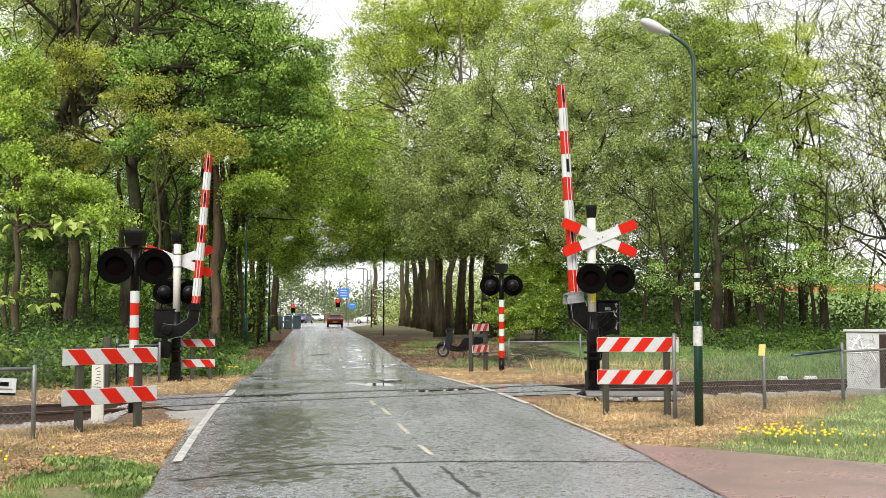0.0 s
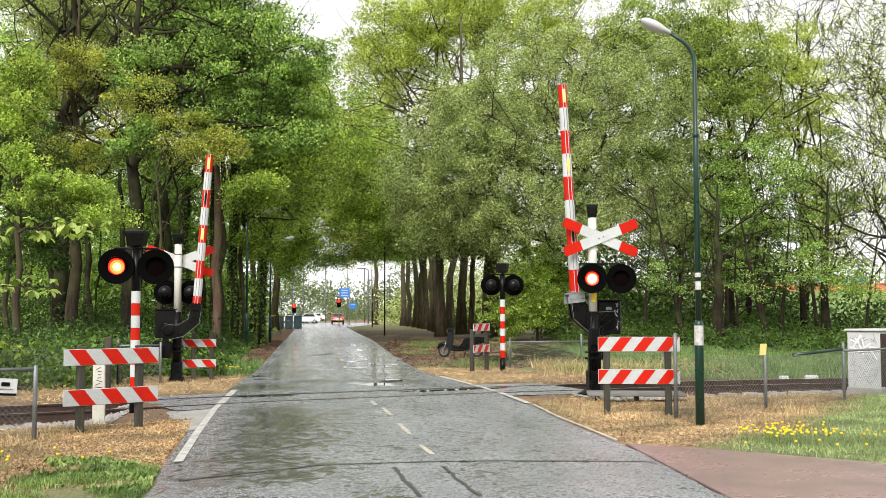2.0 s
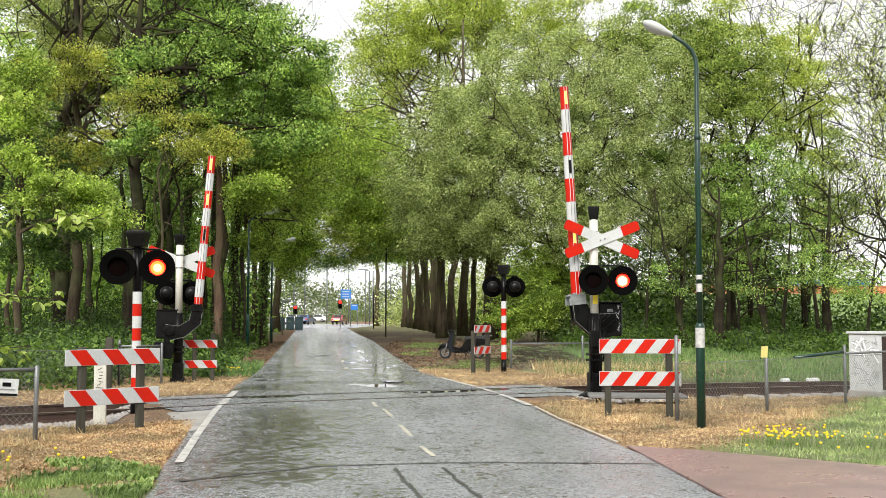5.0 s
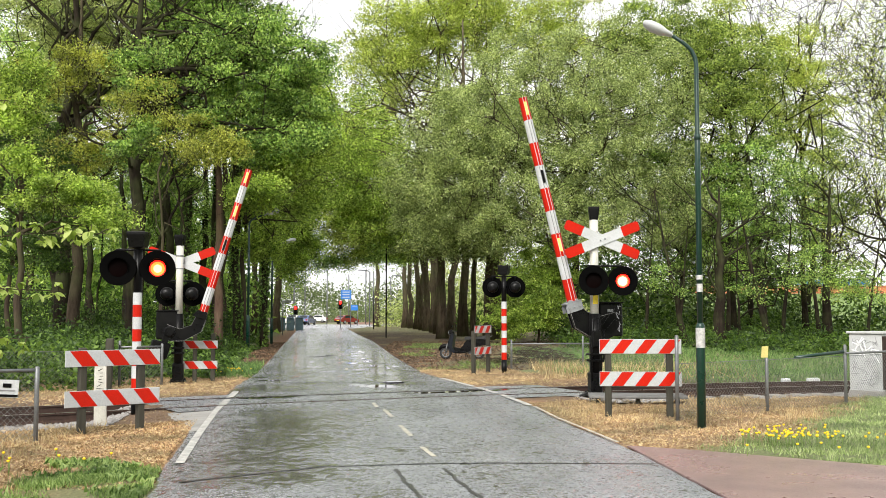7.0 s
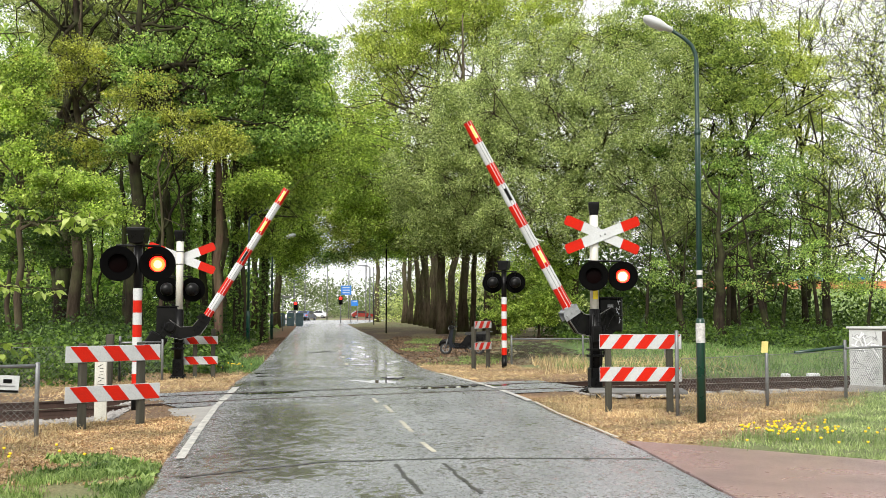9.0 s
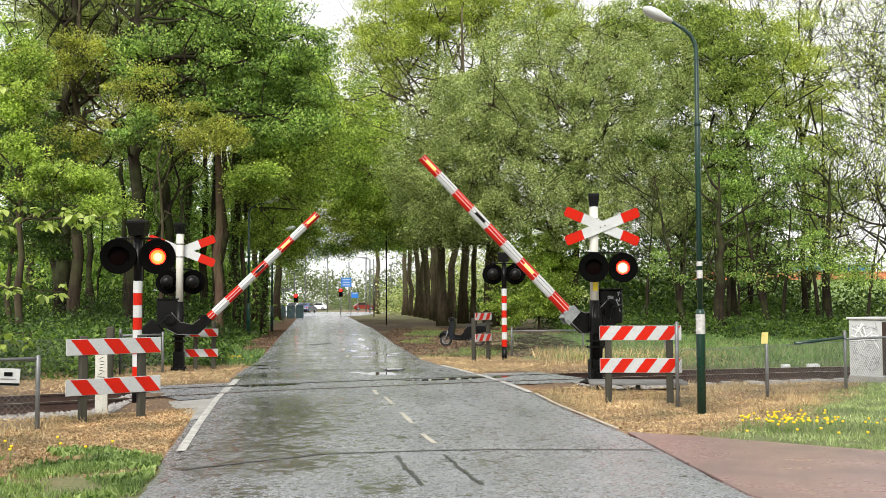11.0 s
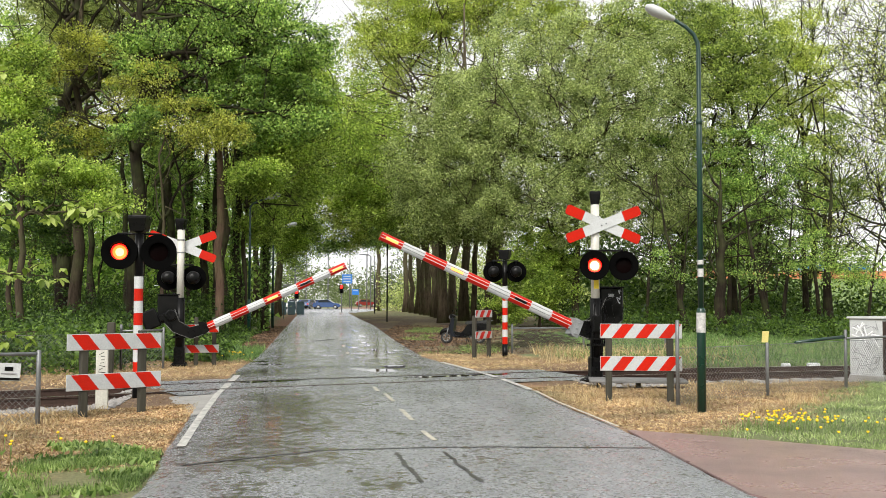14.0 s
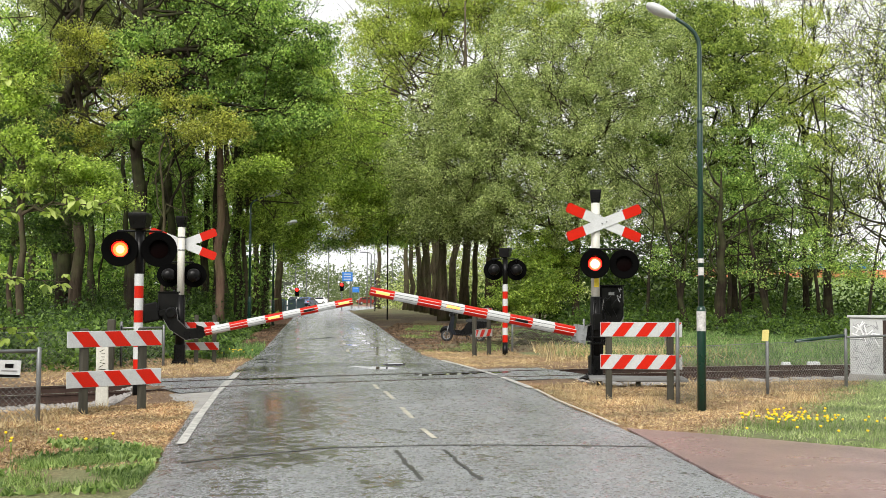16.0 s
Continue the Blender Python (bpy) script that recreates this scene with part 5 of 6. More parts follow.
def turf(name, spots, length, width, mat, label, seed, up=1.4, lift=0.4):
    rng = np.random.default_rng(seed)
    c = np.array(spots)
    c[:, 2] += length * lift * rng.uniform(0.3, 1.0, len(c))
    ob = new(name, leaf_mesh(name, c, length, width, mat, rng, up=up, fine=up > 0))
    return tagged(ob, label, "grass", kind="stuff")


_r = random.Random(77)
turf("grass", scatter(36000, (2.8, 10, 9.5, 21), lambda w, x, y, r: r.random() < w[0] ** 1.5 and r.random() < 0.6 + 1.2 * noise.noise((x * 2.6, y * 2.6, 1)), _r), 0.085, 0.009, L_VERGE, "fresh green grass of the verge", 1)
turf("grass", scatter(9000, (-6.5, -2.4, 8.5, 13), lambda w, x, y, r: r.random() < w[0] ** 1.3 and noise.noise((x * 1.6, y * 1.6, 1)) > r.uniform(-0.12, 0.3), _r), 0.1, 0.011, L_GRASS, "fresh green grass by the road edge", 2)
turf("grass", scatter(30000, (3, 18, 25, 48), lambda w, x, y, r: r.random() < w[0], _r), 0.26, 0.02, L_MEADOW, "tall green grass beyond the track", 3)
turf("grass", scatter(14000, (-11, -4.6, 25.5, 44), lambda w, x, y, r: r.random() < w[0] * (1 - w[2]) and r.random() > w[1], _r), 0.2, 0.035, L_MEADOW, "rough green herbs beside the road by the wood", 4)
turf("herbs", scatter(20000, (-12, -5, 25.5, 48), lambda w, x, y, r: edge_distance(x, y) > 0.75 + 0.4 * noise.noise((x, y, 4)) + 0.25 * smooth_step(28, 34, y), _r), 0.11, 0.09, L_HERB, "low carpet of green herbs beside the road", 21, 0.0, 1.6)
turf("weeds", scatter(2600, (-4.9, -2.7, 8.4, 11.3), lambda w, x, y, r: noise.noise((x * 1.3, y * 1.3, 12)) > r.uniform(-0.05, 0.25), _r), 0.075, 0.04, L_GRASS, "leafy green weeds by the road edge", 22, 0.8, 0.7)
turf("straw", scatter(24000, (-6.5, -2.5, 9.5, 19), lambda w, x, y, r: r.random() > w[0], _r), 0.055, 0.008, L_STRAW, "dry straw and fallen leaves on the verge", 5, 0.0, 0.12)
turf("straw", scatter(26000, (1.4, 8, 12.5, 21.5), lambda w, x, y, r: r.random() > w[0] * 1.1, _r), 0.06, 0.0085, L_STRAW, "dry straw and fallen leaves round the barrier", 6, 0.0, 0.12)
turf("straw", scatter(15000, (-9, 6, 18.8, 31), lambda w, x, y, r: r.random() > w[0] * 1.2 and abs(track_offset(x, y)) > 1.6, _r), 0.1, 0.011, L_STRAW, "dry straw beyond the track", 7, 0.3, 0.3)
turf("leaf_litter", scatter(20000, (-6.5, -2.5, 9.5, 19), lambda w, x, y, r: r.random() > w[0] * 0.75, _r), 0.038, 0.025, L_LITTER, "brown fallen leaves on the verge", 15, 0.0, 0.1)
turf("leaf_litter", scatter(9000, (1.4, 8, 12.5, 21.5), lambda w, x, y, r: r.random() > w[0] * 1.1, _r), 0.036, 0.022, L_LITTER, "brown fallen leaves round the barrier", 16, 0.0, 0.1)
turf("leaf_litter", scatter(15000, (-3, 9, 29, 62), lambda w, x, y, r: r.random() < w[1], _r), 0.1, 0.06, L_MOULD, "brown fallen leaves on the bare earth under the avenue", 17, 0.0, 0.1)
turf("leaf_litter", scatter(5000, (-12, -5, 28, 60), lambda w, x, y, r: r.random() < w[2] * 0.7, _r), 0.09, 0.055, L_MOULD, "brown fallen leaves on the cinder edge of the road", 18, 0.0, 0.1)
turf("grass", scatter(5000, (-2, 4, 30, 56), lambda w, x, y, r: noise.noise((x * 0.5, y * 0.25, 5)) > 0.22, _r), 0.14, 0.02, L_GRASS, "thin patches of grass on the bare earth", 19)
turf("dry_grass", scatter(2600, (1.6, 9, 14.5, 20), lambda w, x, y, r: r.random() > w[0] and noise.noise((x * 1.5, y * 1.5, 3)) > 0.1, _r), 0.17, 0.01, L_STRAW, "tufts of tall dry grass", 8, 1.5, 0.45)
turf("dry_grass", scatter(1300, (-6.5, -3.9, 11.5, 16), lambda w, x, y, r: r.random() > w[0] and x < -4.7 - (y - 11.5) * 0.05, _r), 0.14, 0.011, L_STRAW, "tufts of tall dry grass under the fence", 9, 1.5, 0.45)
turf("dry_grass", scatter(1500, (2.5, 8.2, 26, 31.5), lambda w, x, y, r: r.random() < 1.3 - 0.14 * x, _r), 0.42, 0.016, L_STRAW, "tall pale dry grass along the far fence", 10, 1.6, 0.45)


def dandelions():
    one = None
    r = random.Random(31)
    spots = [(r.gauss(4.22, 0.3), r.gauss(12.75, 0.45)) for _ in range(66)] + [(r.uniform(3.4, 5.6), r.uniform(11.8, 14.2)) for _ in range(34)] + [(r.gauss(-4.2, 0.3), r.gauss(10.6, 0.4)) for _ in range(7)] + [(r.gauss(-5.55, 0.2), r.gauss(27.6, 0.7)) for _ in range(18)]
    for x, y in spots:
        if x > 0 and soil(x, y)[0] < 0.5:
            continue
        m = pose(x, y, ground_height(x, y), r.uniform(-8, 8), r.uniform(-8, 8), r.uniform(0, 360)) 
        if one is None:
            one = thing("dandelion", m, "yellow dandelion flower in the grass", "flower", "dandelions")
            part("stem", Shape().tube([(0, 0, 0), (0.01, 0, 0.07), (0, 0.005, 0.15)], 0.004, 4), L_GRASS, one)
            part("flower_head", Shape().lathe([(0.0, 0.145), (0.008, 0.148), (0.017, 0.157), (0.017, 0.166), (0.009, 0.172), (0.0, 0.173)], pose(0, 0.005, 0), 9), FLOWER, one)
        else:
            copy_thing(one, m)


dandelions()


# ---- trees ----
OAK = dict(leaf=(0.19, 0.12), clump=0.44, per=80, flat=1.25, twigs=1.8)
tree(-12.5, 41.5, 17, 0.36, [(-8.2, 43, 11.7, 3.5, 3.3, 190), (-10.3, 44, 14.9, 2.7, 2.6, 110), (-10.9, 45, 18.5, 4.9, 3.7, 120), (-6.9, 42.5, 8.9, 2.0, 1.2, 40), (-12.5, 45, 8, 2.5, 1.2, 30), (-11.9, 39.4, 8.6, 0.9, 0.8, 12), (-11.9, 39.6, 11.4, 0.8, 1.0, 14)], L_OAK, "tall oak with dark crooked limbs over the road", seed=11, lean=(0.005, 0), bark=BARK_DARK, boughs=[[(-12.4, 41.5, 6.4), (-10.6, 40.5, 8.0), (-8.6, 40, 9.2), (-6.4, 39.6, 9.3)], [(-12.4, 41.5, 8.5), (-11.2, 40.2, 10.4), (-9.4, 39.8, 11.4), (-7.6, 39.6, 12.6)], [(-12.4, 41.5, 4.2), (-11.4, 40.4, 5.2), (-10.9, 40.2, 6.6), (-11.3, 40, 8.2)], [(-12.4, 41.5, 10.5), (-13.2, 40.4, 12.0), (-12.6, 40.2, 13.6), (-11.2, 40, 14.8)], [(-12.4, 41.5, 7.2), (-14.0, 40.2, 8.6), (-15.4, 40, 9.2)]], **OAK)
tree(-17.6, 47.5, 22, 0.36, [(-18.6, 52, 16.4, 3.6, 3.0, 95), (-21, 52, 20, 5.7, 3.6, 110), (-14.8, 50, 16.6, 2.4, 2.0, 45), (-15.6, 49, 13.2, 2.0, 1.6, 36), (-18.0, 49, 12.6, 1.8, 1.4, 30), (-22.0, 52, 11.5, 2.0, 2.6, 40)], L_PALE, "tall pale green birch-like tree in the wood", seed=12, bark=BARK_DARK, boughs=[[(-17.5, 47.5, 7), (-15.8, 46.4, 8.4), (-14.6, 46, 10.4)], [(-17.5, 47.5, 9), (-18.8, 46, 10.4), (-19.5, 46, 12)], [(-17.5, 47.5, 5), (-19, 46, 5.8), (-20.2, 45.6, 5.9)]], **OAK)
tree(-12.6, 30.5, 9, 0.13, [(-11.2, 30, 5.2, 1.6, 0.55, 36), (-12.6, 30, 8.2, 0.9, 1.3, 32), (-10.0, 30, 4.5, 0.8, 0.4, 14), (-12.4, 30, 6.2, 0.8, 0.5, 12)], L_LIME, "young lime-green chestnut at the wood's edge", seed=13, leaf=(0.16, 0.075), per=80, clump=0.3)
tree(-16.5, 39, 8, 0.12, [(-15.5, 38.5, 4.6, 2.4, 1.8, 60), (-16.5, 39, 8, 2.4, 2, 60)], L_SHRUB, "young tree in the shade of the wood", seed=14, leaf=(0.17, 0.1), per=60, clump=0.35)
tree(-10.9, 39.6, 10.5, 0.09, [(-9.2, 38, 8.0, 1.5, 1.0, 34), (-7.9, 38, 7.9, 0.9, 0.7, 10), (-11.2, 38.6, 9.8, 1.6, 1.2, 16)], L_OLIVE, "young oak with yellow-green leaves in front of the tall oak", seed=17, leaf=(0.15, 0.08), per=42, clump=0.36)
tree(-9.7, 49.5, 13, 0.14, [(-8.3, 48.5, 7.4, 1.8, 1.5, 60), (-7.0, 49.5, 9.4, 1.7, 1.5, 60), (-6.9, 47.5, 11.6, 1.6, 1.2, 40), (-8.6, 49, 5.2, 1.3, 1.0, 30), (-6.5, 43, 8.0, 1.4, 0.9, 44), (-7.6, 42, 6.6, 1.4, 0.8, 40), (-5.5, 44, 9.3, 1.0, 1.0, 28)], L_LIME, "slim light green tree at the wood's edge", seed=18, leaf=(0.19, 0.11), per=66, clump=0.4)
WOOD_L = [(-13.0, 60, 17, [(-10.1, 60, 9.2, 3.0, 3.4, 120), (-13, 60, 15, 3.5, 4, 110), (-9.3, 64, 15.4, 2.4, 2.8, 60)], L_LIME), (-15.5, 75, 18, [(-10.2, 75, 12.1, 2.6, 4.1, 130), (-14.5, 75, 9, 3, 4, 90)], L_LIME),
          (-15.5, 84, 16, [(-12.2, 82, 7.5, 2.4, 3.1, 110), (-14.5, 84, 13, 3.5, 4, 110)], L_LIME), (-17.5, 98, 17, [(-14, 98, 8, 2.6, 4, 110), (-16, 98, 14, 4, 5, 120)], L_OAK),
          (-23, 62, 20, [(-22, 62, 9, 5, 4.5, 150), (-23, 62, 17, 6, 6, 150)], L_OAK), (-29, 72, 22, [(-28, 72, 9, 6, 6, 150), (-28, 72, 20, 7, 6, 150)], L_LIME), (-16.4, 45.5, 17, [(-17.8, 44, 11.6, 1.8, 1.2, 30), (-15.3, 44, 12.4, 1.6, 0.9, 22), (-15.6, 44, 8.6, 2.2, 1.2, 30), (-13.6, 44, 9.6, 1.2, 1.6, 22)], L_OLIVE), (-18, 66, 20, [(-17, 66, 8, 3, 3, 90), (-17, 66, 18, 4, 6, 140)], L_OAK), (-25, 86, 22, [(-24, 86, 10, 6, 8, 150)], L_OAK)]
for i, (x, y, h, cr, mt) in enumerate(WOOD_L):
    tree(x, y, h, 0.3, cr, mt, "tall oak in the avenue wood" if mt is L_OAK else "tall light green tree in the wood", seed=20 + i, per=62, leaf=(0.27, 0.16) if y > 50 else (0.17, 0.1), clump=0.62 if y > 50 else 0.42, group="trees of the wood")
for i, (x, y, q) in enumerate([(1.9, 71.5, 0.2), (0.4, 81, 0.3), (-0.2, 90, 0.3), (-1.2, 95, 0.28), (-2.4, 106, 0.3), (3.6, 70, 0.25), (-4.0, 120, 0.3), (0.9, 98, 0.25)]):
    av = thing("avenue_trunk", pose(x, y, 0), "dark straight trunk in the avenue row", "tree", "avenue trunks")
    part("trunk", Shape().tube(wobble((0, 0, -0.2), (0.3 - 0.1 * i, 0, 12), random.Random(300 + i), 8, 0.012), [q * 1.4] + [q * (1 - 0.06 * k) for k in range(8)], 10), BARK_WARM, av)
PINE = thing("tree", pose(-9.75, 44.5, 0), "tall pine with a bare reddish trunk in the wood", "tree", "stems of the wood")
part("trunk", Shape().tube(wobble((0, 0, -0.2), (-0.15, 0, 10), random.Random(310), 8, 0.006), [0.22, 0.19, 0.18, 0.17, 0.16, 0.15, 0.14, 0.12, 0.1], 12), BARK_RED, PINE)


def ivy_tree(x, y, r0, h, seed):
    """A straight trunk clad in ivy, leaves standing off its bark."""
    ob = thing("tree", pose(x, y, 0), "straight trunk clad in light green ivy", "tree", "ivy-clad trunks of the wood")
    rs, rng = random.Random(seed), np.random.default_rng(seed)
    run = wobble((0, 0, -0.2), (rs.uniform(-0.3, 0.3), 0, h), rs, 8, 0.006)
    part("trunk", Shape().tube(run, [r0 * (1 - 0.06 * k) for k in range(9)], 10), BARK_DARK, ob)
    n = 2600
    z, a = rng.random(n) ** 1.2 * h * 0.9, rng.random(n) * 2 * math.pi
    keep = np.array([noise.noise((math.cos(q) * 1.2 + seed, math.sin(q) * 1.2, 0.7 * v)) > -0.12 for q, v in zip(a, z)])
    z, a = z[keep], a[keep]
    off = r0 * (1 - 0.5 * z / h) + rng.random(len(z)) * 0.1
    mid = np.interp(z, [p.z for p in run], [p.x for p in run])
    pts = np.stack([mid + np.cos(a) * off, np.sin(a) * off, z], 1)
    ivy = new("ivy", leaf_mesh("ivy", pts, 0.11, 0.1, L_CLIMBER, rng, fine=False))
    ivy.parent = ob
    tagged(ivy, "climbing ivy leaves")


L_CLIMBER = leaf_material("ivy_leaf", (0.03, 0.075, 0.015), (0.1, 0.19, 0.035), (0.22, 0.33, 0.08), 0.35)
for k, (x, y, q) in enumerate(((-10.6, 47.5, 0.2), (-9.9, 49.0, 0.22), (-8.95, 50.5, 0.2), (-11.6, 46.0, 0.18))):
    ivy_tree(x, y, q, 10, 320 + k)
r_t = random.Random(8)
for i in range(18):      # slender bare stems of the wood
    x, y = r_t.uniform(-26, -11.2), r_t.uniform(40, 68)
    h = r_t.uniform(8, 13)
    st = thing("young_stem", pose(x, y, 0), "slender dark stem in the shaded wood", "tree", "stems of the wood")
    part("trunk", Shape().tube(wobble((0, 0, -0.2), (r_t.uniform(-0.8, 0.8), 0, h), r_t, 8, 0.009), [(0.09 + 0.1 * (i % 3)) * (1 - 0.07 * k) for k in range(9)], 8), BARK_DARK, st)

tree(7.2, 57, 15, 0.22, [(4.7, 55, 11.3, 6.2, 6.0, 470), (9.0, 55, 12.4, 5.0, 5.4, 330), (1.1, 55, 9.8, 3.8, 4.4, 210), (5.8, 54, 6.4, 4.6, 2.0, 140), (10.5, 56, 7.4, 4.0, 2.6, 120), (-0.8, 57, 8.8, 3.0, 3.5, 130)], L_WILLOW, "broad grey-green willow with fine young leaves", seed=40, leaf=(0.2, 0.085), clump=0.42, per=74, twigs=1.2, fork=0.3, flat=0.72)
AVENUE = [(2.8, 66, 16, [(0.6, 67, 7.6, 3.2, 2.2, 110), (2.8, 66, 14, 4.5, 4, 90), (2.8, 65, 7.2, 3, 2.0, 70), (1.5, 66, 5.6, 2.6, 0.7, 18), (-1.4, 71, 6.3, 2.4, 0.8, 30)], L_WILLOW), (1.3, 77, 24, [(-2.5, 73, 8.2, 4.0, 2.6, 150), (-6.2, 76, 15, 3.4, 4.4, 110)], L_LIME), (-0.6, 86, 27, [(-4, 85, 22, 5.1, 5.1, 230), (-1.1, 85, 25.9, 7, 4.2, 260)], L_YELLOW),
          (4.5, 88, 28, [(4.5, 85, 27, 7, 5, 260), (11, 85, 24, 5, 5, 120)], L_YELLOW), (-1.8, 101, 20, [(-3, 100, 13, 4, 5, 110), (-4.5, 96, 8.6, 3.0, 2.6, 80), (-7.6, 98, 7.3, 2.0, 0.8, 36), (-10.4, 98, 6.7, 1.8, 0.8, 28)], L_OAK), (-3.1, 113, 20, [(-5.5, 112, 12, 3.6, 5, 100), (-6.5, 108, 9.0, 2.6, 2.6, 60)], L_LIME), (-5, 127, 20, [(-7.5, 127, 14, 4, 6, 100)], L_OAK), (-9.2, 138, 20, [(-9.5, 138, 16, 4, 7, 110)], L_LIME),
          (-0.2, 70, 14, [(-5.2, 70, 10.4, 3.0, 3.9, 130)], L_LIME), (-1.0, 92, 20, [(-8.6, 94, 12.5, 3.4, 5.2, 170), (-6.8, 90, 16.5, 3.4, 3.6, 110), (-9.0, 96, 8.6, 2.4, 2.2, 50)], L_YELLOW), (-15.4, 94, 19, [(-11.8, 95, 13.6, 3.6, 5.0, 170), (-12.5, 90, 20, 3.5, 3, 80)], L_YELLOW)]
for i, (x, y, h, cr, mt) in enumerate(AVENUE):
    tree(x, y, h, 0.36, cr, mt, {"willow_leaf": "dark-trunked avenue tree with grey-green leaves", "oak_leaf": "dark-trunked avenue tree with deep green leaves", "lime_leaf": "dark-trunked avenue tree with light green leaves"}.get(mt.name, "tall avenue tree with young yellow leaves"), seed=50 + i, per=62, leaf=(0.28, 0.16), clump=0.65, group="avenue trees")
tree(13.6, 60, 15, 0.16, [(14.7, 60, 6.4, 3.2, 3.4, 130), (12.5, 60, 10, 3.2, 4, 130)], L_OAK, "leafy tree with a dark trunk by the field", seed=60, bark=BARK_DARK, fork=0.25, per=62, leaf=(0.22, 0.13), clump=0.5)
tree(16.2, 58, 19, 0.21, [(15.9, 58, 13.6, 3.5, 5.4, 210), (13.0, 60, 17, 4.0, 3.8, 170)], L_FIELD, "tall bright green tree by the field", seed=61, bark=BARK_DARK, fork=0.25, per=66, leaf=(0.24, 0.12), clump=0.5)
tree(17.4, 56, 13, 0.15, [(16.8, 56, 7.2, 3.8, 4.0, 190)], L_OAK, "green tree with a leaning dark trunk", seed=62, bark=BARK_DARK, fork=0.25, per=62, leaf=(0.2, 0.12), clump=0.45, lean=(-0.08, 0))
tree(21.6, 62, 20, 0.19, [(21.2, 62, 15.1, 3.1, 4.4, 130), (18, 63, 18, 3.5, 3.5, 80)], L_YELLOW, "tall tree with young yellow-green leaves", seed=63, bark=BARK_DARK, fork=0.25, per=60, leaf=(0.22, 0.12), clump=0.5)
tree(21.2, 57.6, 13, 0.17, [(21.8, 58, 7.3, 2.3, 4.9, 120)], L_FIELD, "light green tree at the edge of the field", seed=64, bark=BARK_DARK, fork=0.25, per=55, leaf=(0.2, 0.11), clump=0.5)
def half_bare_tree(x, y, h, r0, seed, label, leaves):
    """An open tree in first leaf: branches that split again and again, with few small leaves at their tips."""
    r, rng = random.Random(seed), np.random.default_rng(seed)
    ob = thing("tree", pose(x, y, -0.05), label, "tree")
    wood, ends = Shape(), []
    spine = wobble((0, 0, 0), (0.4, 0, h), r, 9, 0.02)
    wood.tube(spine, [r0 * (1 - 0.09 * k) for k in range(10)], 9)
    for k in range(2, 10):
        for _ in range(3):
            a = r.uniform(0, 6.28)
            d = Vector((math.cos(a), math.sin(a), r.uniform(0.15, 0.8))).normalized()
            ends += ramify(wood, spine[k], d, h * r.uniform(0.14, 0.2), r0 * (1 - 0.085 * k) * 0.5, 5, r, 0.019)
    part("trunk", wood, BARK_DARK, ob, "thin dark branching limbs")
    pts = [np.array(e) + rng.normal(size=(leaves, 3)) * 0.3 for e in ends]
    crown = new("crown", leaf_mesh("crown", np.concatenate(pts), 0.12, 0.06, L_YELLOW, rng))
    crown.parent = ob
    return ob


def leaning_trunk(x, y, h, r0, lean_x, seed, label):
    """A tall bare trunk with a fork and crooked side limbs."""
    st = thing("tree", pose(x, y, 0), label, "tree", "trunks at the field's edge")
    rs = random.Random(seed)
    sp = Shape()
    run = wobble((0, 0, -0.2), (lean_x, 0, h), rs, 9, 0.006)
    sp.tube(run, [r0 * (1.3 if k == 0 else 1) * (1 - 0.102 * k) for k in range(10)], 10)
    for k in (3, 4, 5, 6, 7, 8):
        side = rs.choice((-1, 1))
        ramify(sp, run[k], Vector((side * rs.uniform(0.5, 1.0), rs.gauss(0, 0.3), rs.uniform(0.3, 0.9))).normalized(), rs.uniform(1.3, 2.0), max(0.03, r0 * 0.22), 4, rs, 0.009)
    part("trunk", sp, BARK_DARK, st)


for k, (x, y, h, r0, lean_x) in enumerate(((13.5, 51.0, 8.0, 0.34, 0.1), (11.8, 50.5, 7.5, 0.17, -1.5), (16.2, 51.5, 7.0, 0.2, -1.5), (19.2, 52.0, 8.5, 0.27, 0.3), (10.4, 54, 6.5, 0.12, 0.5), (12.4, 55, 7, 0.11, 0.6), (14.6, 54.5, 6.5, 0.12, -0.5), (17.2, 53, 7, 0.13, 0.7), (20.1, 55.5, 7, 0.14, -0.6), (8.6, 57.5, 6, 0.11, -0.4), (21.5, 53, 7, 0.1, 1.0), (15.3, 56, 7, 0.16, 0.2))):
    leaning_trunk(x, y, h, r0, lean_x, 400 + k, "thick upright grey-brown trunk at the field's edge" if r0 > 0.22 else "slender leaning grey-brown trunk at the field's edge")
tree(14.9, 52.5, 6.5, 0.08, [(15.2, 49.5, 3.0, 1.6, 0.8, 10), (17.8, 49.5, 4.0, 1.5, 1.0, 18), (19.8, 49.5, 3.0, 1.4, 1.0, 20), (10.6, 50, 3.2, 1.2, 1.0, 8)], L_OAK, "young light green growth under the field-edge trees", seed=72, bark=BARK_DARK, fork=0.3, per=52, leaf=(0.15, 0.09), clump=0.4)
half_bare_tree(23.2, 52.5, 16, 0.2, 65, "half-bare tree with thin branches and first leaves", 9)
half_bare_tree(26.5, 58, 18, 0.2, 66, "half-bare tree at the field's edge", 8)
half_bare_tree(19.3, 66, 20, 0.2, 67, "half-bare tall tree behind the field-edge trees", 8)
half_bare_tree(29.5, 66, 21, 0.22, 68, "half-bare tall tree beyond the field's edge", 8)
half_bare_tree(24.5, 70, 22, 0.22, 69, "half-bare slender tree beyond the field's edge", 8)
tree(5.1, 56.5, 5, 0.08, [(5.1, 56, 3.2, 2.1, 2.9, 170), (3.4, 57, 1.6, 1.2, 1.3, 40)], L_LIME, "dense bright green bush beside the avenue", "bush", seed=70, leaf=(0.17, 0.12), per=78, clump=0.35, category="bush")
